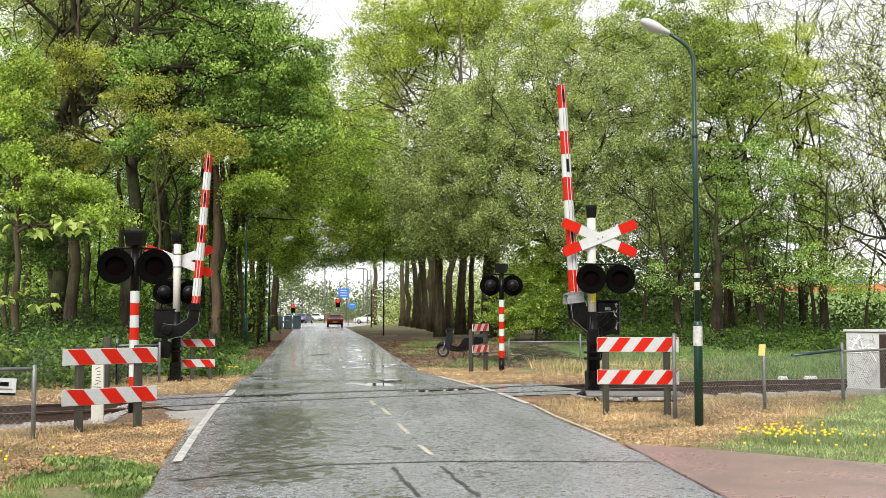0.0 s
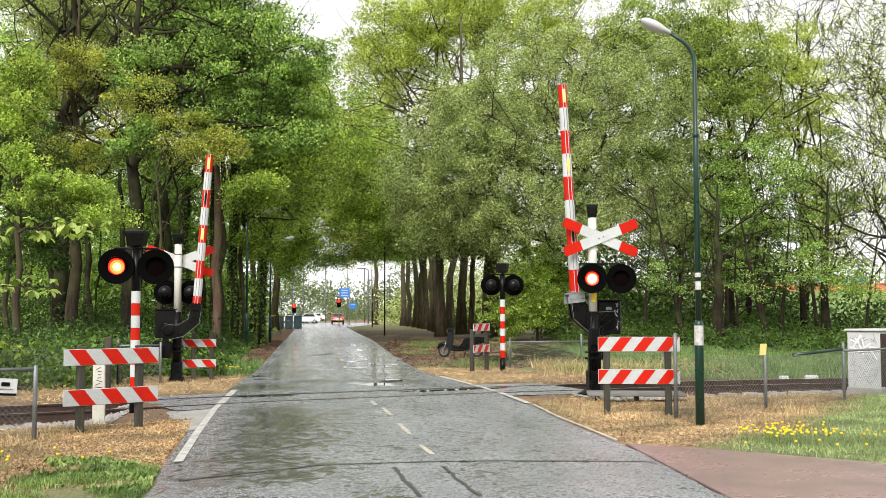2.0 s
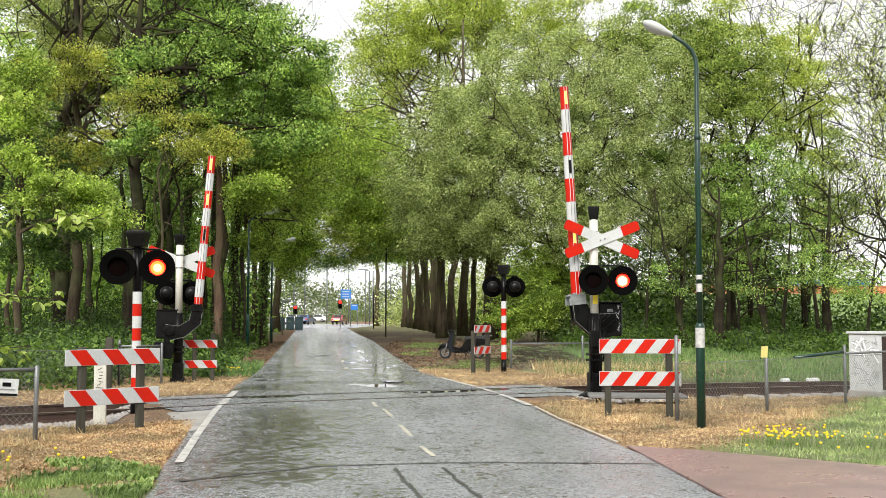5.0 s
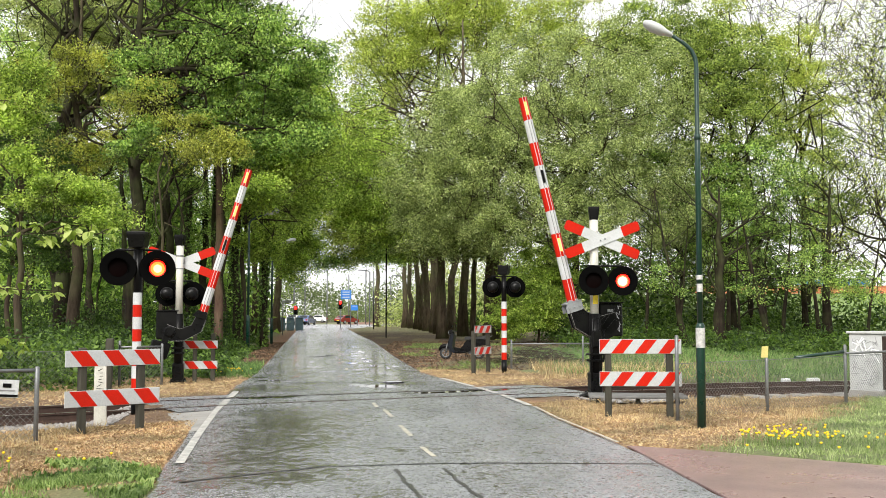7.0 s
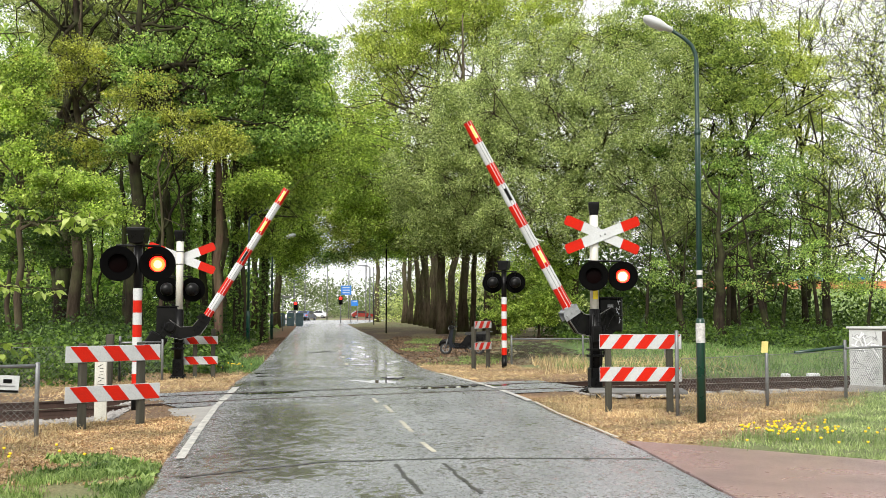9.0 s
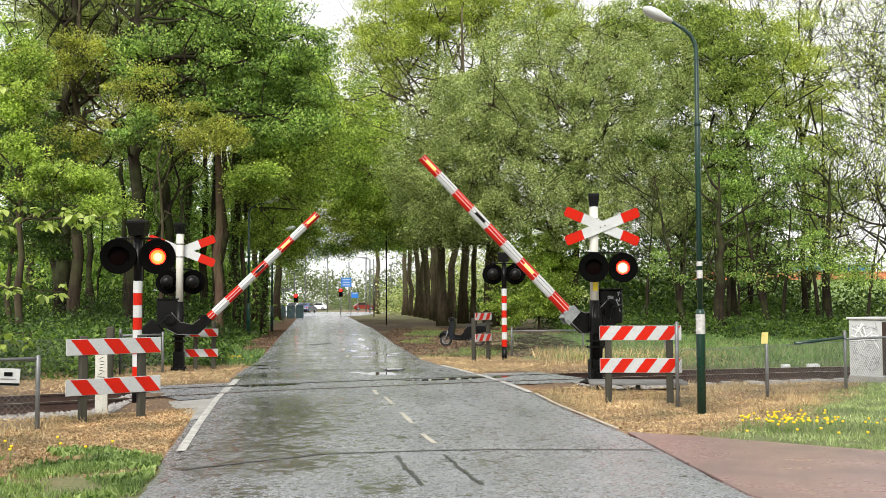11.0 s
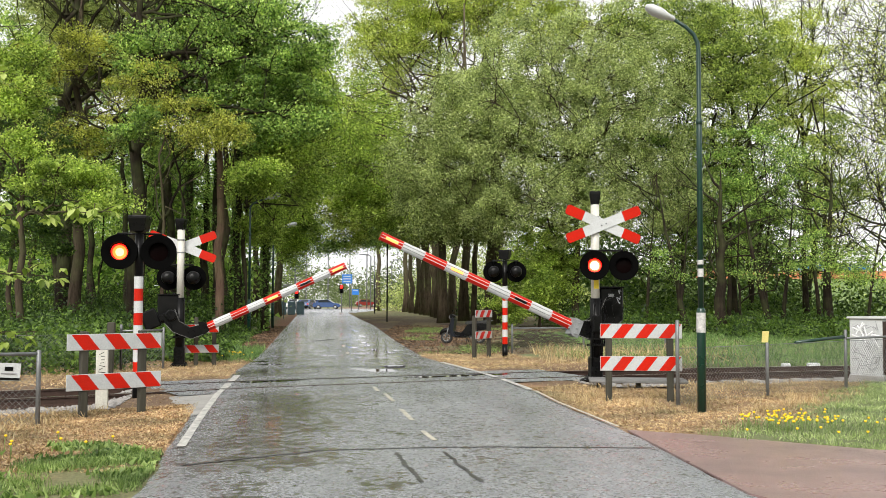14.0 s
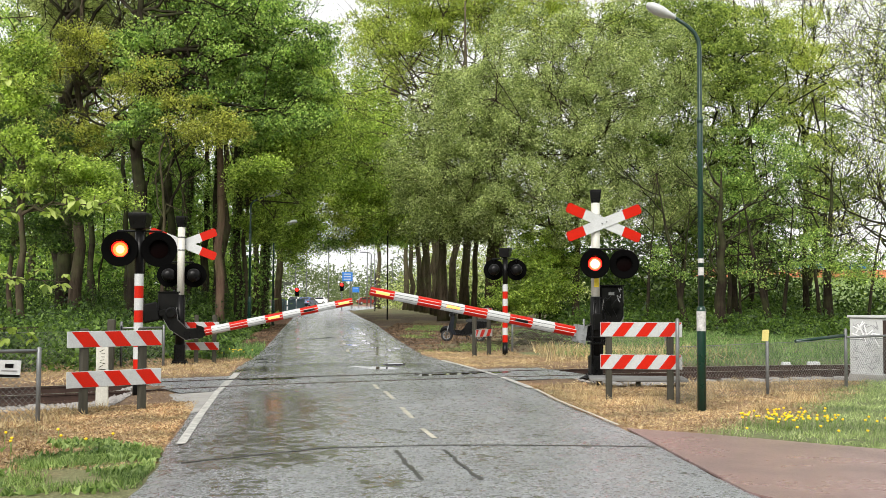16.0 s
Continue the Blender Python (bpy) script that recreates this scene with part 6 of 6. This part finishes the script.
shrubs("undergrowth", [(-24, -13, 17, 36, 1.2, 160), (-34, -9.4, 33, 44, 1.1, 480), (-34, -11, 44, 62, 2.4, 520), (-14, -8.5, 36, 60, 0.35, 260)], L_WOOD_SHADE, "dense undergrowth of the wood, darkened in colour for shade", seed=80, leaf=(0.12, 0.09), per=82)
shrubs("undergrowth", [(-9.4, -7.5, 21.5, 33, 0.7, 90), (-14, -9, 19.5, 33, 1.0, 200)], L_HERB, "lush green brambles and herbs at the wood's edge", seed=86, leaf=(0.1, 0.08), per=95)
shrubs("undergrowth", [(6, 26, 46, 58, 0.8, 300), (12, 26, 40, 47, 0.5, 120), (6, 24, 60, 66, 1.6, 140)], L_SHRUB, "low dark green undergrowth at the field's edge", seed=81, leaf=(0.15, 0.09), per=70)


# ---- the far end of the road ----
def pole(x, y, h, r, mat, label, name="light_pole", arm=0.0):
    s = Shape().tube([(0, 0, -0.2), (0, 0, h * 0.97), (arm * 0.3, 0, h), (arm, 0, h + 0.05)] if arm else [(0, 0, -0.2), (0, 0, h)], r, 8)
    if arm:
        s.box((arm * 1.15, 0, h + 0.05), (0.6, 0.25, 0.12), None, 0.04)
    return single(name, s, mat, label, "pole", pose(x, y, 0), group="far poles")


def signboard(x, y, z, w, h, label, bars):
    ob = thing("direction_sign", pose(x, y, 0), label, "road sign")
    part("panel", Shape().box((0, -0.03, z), (w, 0.04, h), None, 0.02), BLUE_SIGN, ob, "blue panel")
    part("pole", Shape().tube([(w * 0.45, 0.03, -0.2), (w * 0.45, 0.03, z + h * 0.5)], 0.06, 8), ZINC, ob)
    for k in range(bars):
        part("print_bar", Shape().box((0, -0.055, z + h * (0.28 - 0.28 * k)), (w * 0.7, 0.012, h * 0.1), None, 0.003), WHITE, ob)


signboard(-13.0, 135, 4.2, 1.35, 1.2, "blue direction sign with white lines on a pole", 3)
signboard(-13.2, 150, 2.6, 1.0, 0.8, "small blue sign beside the far road", 1)


def traffic_light(x, y, z):
    ob = thing("traffic_light", pose(x, y, 0), "traffic light showing red over the far junction", "traffic light")
    part("pole", Shape().tube([(0, 0.1, -0.2), (0, 0.1, z + 0.5)], 0.06, 8), ZINC, ob)
    part("housing", Shape().box((0, 0, z), (0.5, 0.2, 1.0), None, 0.05), BLACK, ob)
    part("red_light", Shape().lathe([(0.0, 0.03), (0.15, 0.02), (0.19, 0.0)], pose(0, -0.11, z + 0.26) @ FACE, 14), GLOW_RIM, ob, "glowing red lens")
    for q in (0.0, -0.3):
        part("dark_light", Shape().lathe([(0.0, 0.02), (0.12, 0.0)], pose(0, -0.11, z + q) @ FACE, 12), MATT_BLACK, ob)


traffic_light(-12.6, 124, 2.75)
traffic_light(-17.7, 122, 2.1)
for x, y, h, r, a in [(-4.11, 71.6, 6.2, 0.05, 0), (-7.83, 112.8, 4.2, 0.06, 0), (-11, 150, 8, 0.09, -1.2), (-13.5, 175, 9, 0.1, 0), (-10.4, 160, 7, 0.08, 0), (-9.0, 170, 8, 0.09, 1.2), (-14, 200, 10, 0.1, 0), (-22, 150, 8, 0.1, 1.2), (-19.5, 170, 9, 0.1, 0), (-17.8, 190, 9, 0.1, 0), (-24.5, 180, 10, 0.1, -1.2)]:
    pole(x, y, h, r, BLACK if y < 115 else ZINC, "slim dark pole beside the avenue" if y < 115 else "pale slim light pole at the far junction", arm=a)


BLUE_GREY = surface("blue_grey_plastic", (0.12, 0.19, 0.23), (0.09, 0.15, 0.19), 0.5)
SHED = thing("bin_shelter", pose(-15.6, 104, 0, 0, 0, 8), "row of blue-grey bins beside the avenue", "bins")
for k in range(3):
    part("bin", Shape().box((-0.9 + 0.9 * k, 0, 0.62), (0.78, 0.7, 1.25), None, 0.06).box((-0.9 + 0.9 * k, -0.02, 1.28), (0.82, 0.76, 0.1), None, 0.03), BLUE_GREY, SHED, "blue-grey wheeled bin")
NAME = thing("street_sign", pose(-12.6, 80, 0), "white street sign board on a slim pole", "road sign")
part("pole", Shape().tube([(0, 0, -0.2), (0, 0, 2.7)], 0.04, 8), ZINC, NAME)
part("panel", Shape().box((0.3, -0.03, 2.6), (0.75, 0.03, 0.2), None, 0.01), WHITE, NAME)


def hills():
    """A wooded rise behind the junction and bands of growth round the horizon."""
    r, rng = random.Random(90), np.random.default_rng(90)
    for name, mt, x0, x1, y0, y1, hh, n, lf, lab in (("far_wood", L_FAR, -60, 90, 330, 380, 16, 900, 0.9, "dark wooded rise on the horizon"), ("far_wood", L_FAR, -34, 10, 215, 240, 3.0, 640, 0.3, "light green trees behind the far junction"), ("far_wood", L_OAK, -190, -60, 160, 200, 16, 300, 1.3, "dark wood on the horizon"), ("far_wood", L_OAK, 60, 240, 210, 250, 16, 400, 1.2, "dark wood on the far side of the field"),
                                                     # Added out of view behind the camera; only reflections pick it up.
                                                     ("far_wood", L_OAK, -60, 60, -70, -45, 14, 260, 1.4, "unseen wood added behind the camera")):
        cs = []
        for _ in range(n):
            x, y = r.uniform(x0, x1), r.uniform(y0, y1)
            top = hh * (0.65 + 0.5 * noise.noise((x * 0.05, y * 0.05, 2)) + 0.25 * noise.noise((x * 0.3, 0, 5)))
            cs.append(rng.normal(size=(26, 3)) * np.array([1.6, 1.6, 1.3]) + np.array([x, y, max(0.5, top * r.random() ** 0.6)]))
        ob = new(name, leaf_mesh(name, np.concatenate(cs), lf, lf * 0.7, mt, rng))
        tagged(ob, lab, "trees", kind="stuff")


hills()
def brush_pile():
    r = random.Random(44)
    s = Shape()
    for k in range(420):
        x, y = r.gauss(3.0, 0.9), r.gauss(34.2, 0.7)
        z = max(0.02, 0.55 * math.exp(-((x - 3.0) / 1.2) ** 2) * r.random())
        a, q = r.uniform(0, 6.28), r.uniform(0.25, 0.7)
        d = Vector((math.cos(a), math.sin(a), r.uniform(-0.2, 0.35))) * q
        p = Vector((x, y, z))
        s.tube([p - d / 2, p + Vector((0, 0, 0.03)), p + d / 2], [0.012, 0.01, 0.005], 3, caps=False)
    single("brush_pile", s, BARK, "heap of cut brown branches on the bare earth", "branches", kind="stuff")


brush_pile()
shrubs("wood_backdrop", [(-26, -16.5, 96, 116, 5.5, 110), (-70, -15, 90, 108, 15, 800), (-45, -13.5, 68, 80, 6, 260)], L_OAK, "dark depth of the wood behind the first trees", seed=82, leaf=(0.42, 0.28), per=60, clump=0.9, category="wood")
shrubs("hedge_backdrop", [(7, 26, 72, 84, 8.5, 330), (12, 34, 66, 72, 2.2, 120), (0, 10, 92, 100, 2.0, 40)], L_SHRUB, "loose hedge behind the field-edge trees", seed=83, leaf=(0.32, 0.2), per=50, clump=0.8, category="hedge")
shrubs("hedge_backdrop", [(-7.5, 14, 128, 140, 5.0, 130), (-3.5, 16, 140, 150, 13.0, 230), (3, 20, 104, 112, 4.0, 90)], L_PALE, "pale green trees and lawn edge behind the avenue", seed=84, leaf=(0.3, 0.24), per=60, clump=0.9, category="hedge")
# sports ground seen through the trees
FIELD = surface("field_grass", (0.17, 0.25, 0.06), (0.12, 0.2, 0.04), 0.9, scale=0.3, fine=6)
single("field_bank", Shape().add([(24, 74, -0.02), (130, 74, -0.02), (130, 112, 3.9), (24, 112, 3.9), (130, 190, 4.2), (24, 190, 4.2), (24, 190, -0.1), (130, 190, -0.1), (24, 112, -0.1), (130, 112, -0.1)], [(0, 1, 2, 3), (3, 2, 4, 5), (5, 4, 7, 6), (0, 3, 8), (3, 5, 6, 8), (1, 9, 2), (2, 9, 7, 4)]), FIELD, "pale green mown bank of the sports field", "field", kind="structure")
ORANGE = surface("orange_boarding", (0.62, 0.2, 0.09), (0.5, 0.17, 0.08), 0.6)
BLUE_TARP = surface("blue_boarding", (0.02, 0.2, 0.55), (0.03, 0.26, 0.6), 0.6)
for k in range(14):
    single("boarding", Shape().box((0, 0, 0.5), (5.0, 0.1, 1.0), None, 0.02).box((-2.4, 0.06, 0.3), (0.1, 0.1, 1.0), None, 0.01), ORANGE, "long orange boarding round the sports field", "boarding", pose(30 + 5.1 * k, 116, 3.85), group="field boardings")
for k in range(2):
    single("canopy", Shape().box((0, 0, 1.5), (3.6, 2, 0.45), None, 0.05).tube([(-1.6, 0, 0), (-1.6, 0, 1.4)], 0.05, 8).tube([(1.6, 0, 0), (1.6, 0, 1.4)], 0.05, 8), BLUE_TARP, "blue canopy on posts behind the boarding", "canopy", pose(43 + 5 * k, 122, 3.9), group="field canopies")
for k in range(7):
    pole(36 + 2.4 * k, 112, 5.0 + (k % 3), 0.05, ZINC, "pale slim fence pole on the field bank")


# ---- cars ----
def car(m, paint, label):
    """A small family car, nose towards +y."""
    ob = thing("car", m, label, "car", "cars at the far junction")
    side = [(-2.05, 0.32), (-2.1, 0.62), (-2.02, 0.9), (-1.75, 1.0), (-1.2, 1.42), (0.15, 1.45), (0.95, 0.98), (1.9, 0.82), (2.08, 0.6), (2.05, 0.3)]
    body = part("body", Shape().prism(side, 1.68, pose(-0.84, 0, 0, 90, 0, 90)), paint, ob, "painted car body")
    part("rear_window", Shape().prism([(-0.62, -0.2), (0.62, -0.2), (0.52, 0.19), (-0.52, 0.19)], 0.02, pose(0, -1.50, 1.22, 52)), GLASS_DARK, body)
    part("windscreen", Shape().prism([(-0.66, -0.28), (0.66, -0.28), (0.56, 0.28), (-0.56, 0.28)], 0.02, pose(0, 0.60, 1.22, 120)), GLASS_DARK, body)
    for sx in (-1, 1):
        part("side_window", Shape().prism([(-1.35, 1.02), (0.75, 1.02), (0.1, 1.38), (-1.12, 1.36)], 0.02, pose(sx * 0.845 - 0.01, 0, 0, 90, 0, 90)), GLASS_DARK, body)
        part("tail_lamp", Shape().box((sx * 0.68, -2.07, 0.78), (0.26, 0.05, 0.18), None, 0.02), RED, body, "red tail lamp")
        for wy in (-1.25, 1.3):
            w = part("wheel", Shape().lathe([(0.0, 0.1), (0.2, 0.1), (0.31, 0.09), (0.31, -0.09), (0.2, -0.1), (0.0, -0.1)], pose(0, 0, 0, 0, 90), 18), RUBBER, ob, "black tyre", pose(sx * 0.76, wy, 0.31))
            part("rim", Shape().lathe([(0.0, 0.115), (0.19, 0.112), (0.2, 0.1)], pose(0, 0, 0, 0, 90 * sx), 14), GREY_ALU, w)
    part("number_plate", Shape().box((0, -2.1, 0.6), (0.5, 0.02, 0.11), None, 0.004), YELLOW, body, "plain yellow plate")
    part("bumper", Shape().box((0, -2.06, 0.42), (1.62, 0.12, 0.2), None, 0.04), BLACK, body)
    return ob


CAR_RED = surface("dark_red_car_paint", (0.22, 0.025, 0.022), (0.17, 0.02, 0.018), 0.22, coat=0.6, bump=0.0)
CAR_WHITE = surface("white_car_paint", (0.75, 0.75, 0.74), (0.68, 0.68, 0.67), 0.25, coat=0.6, bump=0.0)
CAR_BLUE = surface("blue_car_paint", (0.045, 0.08, 0.2), (0.04, 0.07, 0.17), 0.25, coat=0.6, bump=0.0)
CAR_A = car(pose(-11.6, 112, 0.03), CAR_RED, "dark red car driving away to the junction")
CAR_B = car(pose(10, 124, 0.03, 0, 0, 90), CAR_WHITE, "white car crossing the far junction")
CAR_C = car(pose(-60, 130, 0.03, 0, 0, -90), CAR_BLUE, "blue car crossing the far junction")
car(pose(-36, 158, 0.03, 0, 0, -80), CAR_WHITE, "white car waiting at the far junction")
car(pose(-21.2, 158, 0.03, 0, 0, -12), CAR_BLUE, "blue-grey car parked beyond the junction")
car(pose(-23.8, 161, 0.03, 0, 0, 170), CAR_WHITE, "white car parked beyond the junction")
car(pose(-25.5, 205, 0.03, 0, 0, 84), CAR_WHITE, "white car seen side on beyond the junction")
car(pose(-24.5, 172, 0.0, 0, 0, -60), CAR_BLUE, "blue car parked behind the junction")


# ---- near twigs at the roadside ----
def near_tree():
    """A young chestnut beside the road; only its outer sprays reach into view."""
    ob = thing("chestnut_sapling", pose(-2.35, 3.1, 0), "young chestnut with fresh drooping leaves beside the road", "tree")
    part("trunk", Shape().tube([(0, 0, -0.1), (0.03, 0, 0.9), (-0.02, 0, 1.8), (0.02, 0, 2.9)], [0.06, 0.05, 0.035, 0.015], 10), BARK, ob)
    r = random.Random(12)
    sprays = []
    for z, reach, dy, drop, n in ((1.78, 1.3, -0.05, 0.08, 150), (1.72, 1.15, 0.1, -0.06, 70), (1.56, 1.08, 0.05, -0.05, 50), (2.42, 1.0, 0.1, 0.06, 60), (2.2, 1.0, 0.0, 0.08, 60)):
        sp = Shape()
        run = wobble((0, 0, 0), (reach, dy, drop), r, 6, 0.035)
        sp.tube(run, [0.006 - 0.0008 * k for k in range(7)], 6, mat=1)
        for k in range(n // 3):
            f = 0.55 + 0.45 * (k + 0.7) / (n // 3)
            i = min(5, int(f * 6))
            p = run[i].lerp(run[i + 1], min(1, f * 6 - i))
            out = Vector((r.gauss(0.35, 0.5), r.gauss(0, 0.8), r.gauss(0.1, 0.5))).normalized()
            tip = p + out * r.uniform(0.02, 0.07)
            sp.tube([p, p.lerp(tip, 0.5) + Vector((0, 0, 0.004)), tip], 0.0016, 4, mat=1)
            turn = r.uniform(0, 6.28)
            for j in range(r.choice((3, 4, 5))):
                a = turn + j * 0.85
                d = Vector((math.cos(a) * 0.75, math.sin(a) * 0.75, r.uniform(-0.8, 0.1))).normalized()
                L = r.uniform(0.018, 0.036)
                w = d.cross(Vector((r.gauss(0, 0.25), r.gauss(0, 0.25), 1))).normalized()
                up = w.cross(d)
                prof = [(0.0, 0.0), (0.25, 0.2), (0.55, 0.32), (0.82, 0.22), (1.0, 0.0)]
                mid = [tip + d * (L * q) - Vector((0, 0, 0.25 * L * q * q)) for q, _ in prof]
                lft = [m + w * (L * h) + up * (L * h * 0.4) for m, (q, h) in zip(mid, prof)]
                rgt = [m - w * (L * h) + up * (L * h * 0.4) for m, (q, h) in zip(mid, prof)]
                sp.add(mid + lft + rgt, [(q, q + 1, 6 + q, 5 + q) for q in range(4)] + [(q + 1, q, 10 + q, 11 + q) for q in range(4)], 0, True)
        sprays.append(part("leafy_branch", sp, [L_CHESTNUT, BARK], ob, "twig with fresh lime-green leaves", pose(0, 0, z)))
    return sprays


L_CHESTNUT = leaf_material("chestnut_leaf", (0.1, 0.16, 0.02), (0.25, 0.34, 0.06), (0.46, 0.53, 0.2))
SPRAYS = near_tree()


# ---- what moves ----
def motions():
    # booms: degrees from their raised rest
    swing_r = [(0, 0), (5.2, 0), (5.6, 0.7), (6.3, 5.5), (7, 10.7), (8, 18.4), (9, 26.1), (10.2, 35.2), (11.5, 44.7), (12.5, 52.0), (13.5, 59.1), (14.5, 66.0), (15.2, 70.8), (16, 75.9)]
    swing_l = [(0, 0), (4.8, 0), (5.2, 0.7), (6.3, 8.0), (7, 12.6), (8, 19.9), (9, 26.9), (10.2, 35.7), (11.5, 44.8), (12.5, 51.4), (13.5, 58.2), (14.5, 64.5), (15.2, 69.0), (16, 73.9)]
    walk(BOOM_R, [(t, pose(3.28, 20.52, 1.42, 0, 0, 192) @ pose(0, 0, 0, 0, 3.3 + a, 0)) for t, a in swing_r])
    walk(BOOM_L, [(t, pose(-6.44, 24.26, 1.206, 0, 0, 8) @ pose(0, 0, 0, 0, 4.2 + a, 0)) for t, a in swing_l])
    # signals: the two lamps of a pair show in turn, each behind an added turning shutter
    spans = ([], [])
    spans[1].append((0.67, 0.83))
    spans[0].append((0.79, 1.06))
    spans[1].append((1.06, 1.33))
    t = 1.29
    while t < 16.4:
        spans[0].append((t, t + 0.415))
        spans[1].append((t + 0.36, t + 0.70))
        t += 0.661
    for shutter, side in FLASH:
        def swung(a):
            return pose(0, 0, 0.148 + 0.0006 * a) @ pose(0, 0, 0, a) @ pose(0, 0, -0.148)
        rows = [(0.0, swung(0))]
        for a, b in spans[side]:
            for q, turn in ((a - 0.034, 0), (a, 89.5), (b - 0.034, 89.5), (b, 0)):
                if q <= 16.0 and q > rows[-1][0] + 0.02:
                    rows.append((q, swung(turn)))
        rows.append((16.1, rows[-1][1]))
        walk(shutter, rows)
    # boom lamps: the tip lamp stays on, the others flash with either side of the signals; each rolls its dark half outwards
    def rolled(base, moves):
        rows = [(0.0, base @ pose(0, 0, 0, 0, 0, 178))]
        for a, b in moves:
            for q, turn in ((a - 0.067, 178), (a - 0.034, 89), (a, 0), (b - 0.067, 0), (b - 0.034, 89), (b, 178)):
                if q <= 16.0 and q > rows[-1][0] + 0.025:
                    rows.append((q, base @ pose(0, 0, 0, 0, 0, turn)))
        rows.append((16.1, rows[-1][1]))
        return rows
    for tip, first, second in (LAMPS_R, LAMPS_L):
        walk(tip, rolled(tip.matrix_basis.copy(), [(0.67, 17.0)]))
        walk(first, rolled(first.matrix_basis.copy(), spans[0]))
        walk(second, rolled(second.matrix_basis.copy(), spans[1]))
    # cars at the junction
    walk(CAR_A, [(0, pose(-11.7, 112, 0.03, 0, 0, 6)), (1, pose(-13.2, 127, 0.03, 0, 0, 6)), (2, pose(-14.5, 141, 0.03, 0, 0, 6)), (3, pose(-15.4, 149, 0.03, 0, 0, 5)), (4, pose(-16.0, 155, 0.03, 0, 0, 2)), (5.4, pose(-16.0, 158, 0.03, 0, 0, -12)), (6.5, pose(-16.2, 167, 0.03, 0, 0, -30)), (7.5, pose(-16.6, 180, 0.03, 0, 0, -50)), (8.5, pose(-16.3, 197, 0.03, 0, 0, -66)), (9.2, pose(-16.1, 199, 0.03, 0, 0, -72)), (12, pose(-15.7, 200, 0.03, 0, 0, -74)), (16, pose(-15.4, 200, 0.03, 0, 0, -74))])
    walk(CAR_B, [(0, pose(-11, 152, 0.03, 0, 0, 90)), (2.5, pose(-24, 152, 0.03, 0, 0, 90)), (5, pose(-53, 152, 0.03, 0, 0, 90)), (16, pose(-150, 152, 0.03, 0, 0, 90))])
    walk(CAR_C, [(0, pose(-150, 156, 0.03, 0, 0, -90)), (11.5, pose(-35, 156, 0.03, 0, 0, -90)), (14, pose(-18, 156, 0.03, 0, 0, -90)), (16, pose(-4, 156, 0.03, 0, 0, -90))])
    # sprays nod in the wind
    for i, sp in enumerate(SPRAYS):
        z = (1.78, 1.72, 1.56, 2.42, 2.2)[i]
        rows = []
        for k in range(17):
            a = 1.6 * math.sin(k * 1.15 + i * 1.7) + 0.7 * math.sin(k * 2.3 + i)
            rows.append((k, pose(0, 0, z, a * 0.6, a * 0.6, a * 0.5 + k * 0.25)))
        walk(sp, rows)


motions()
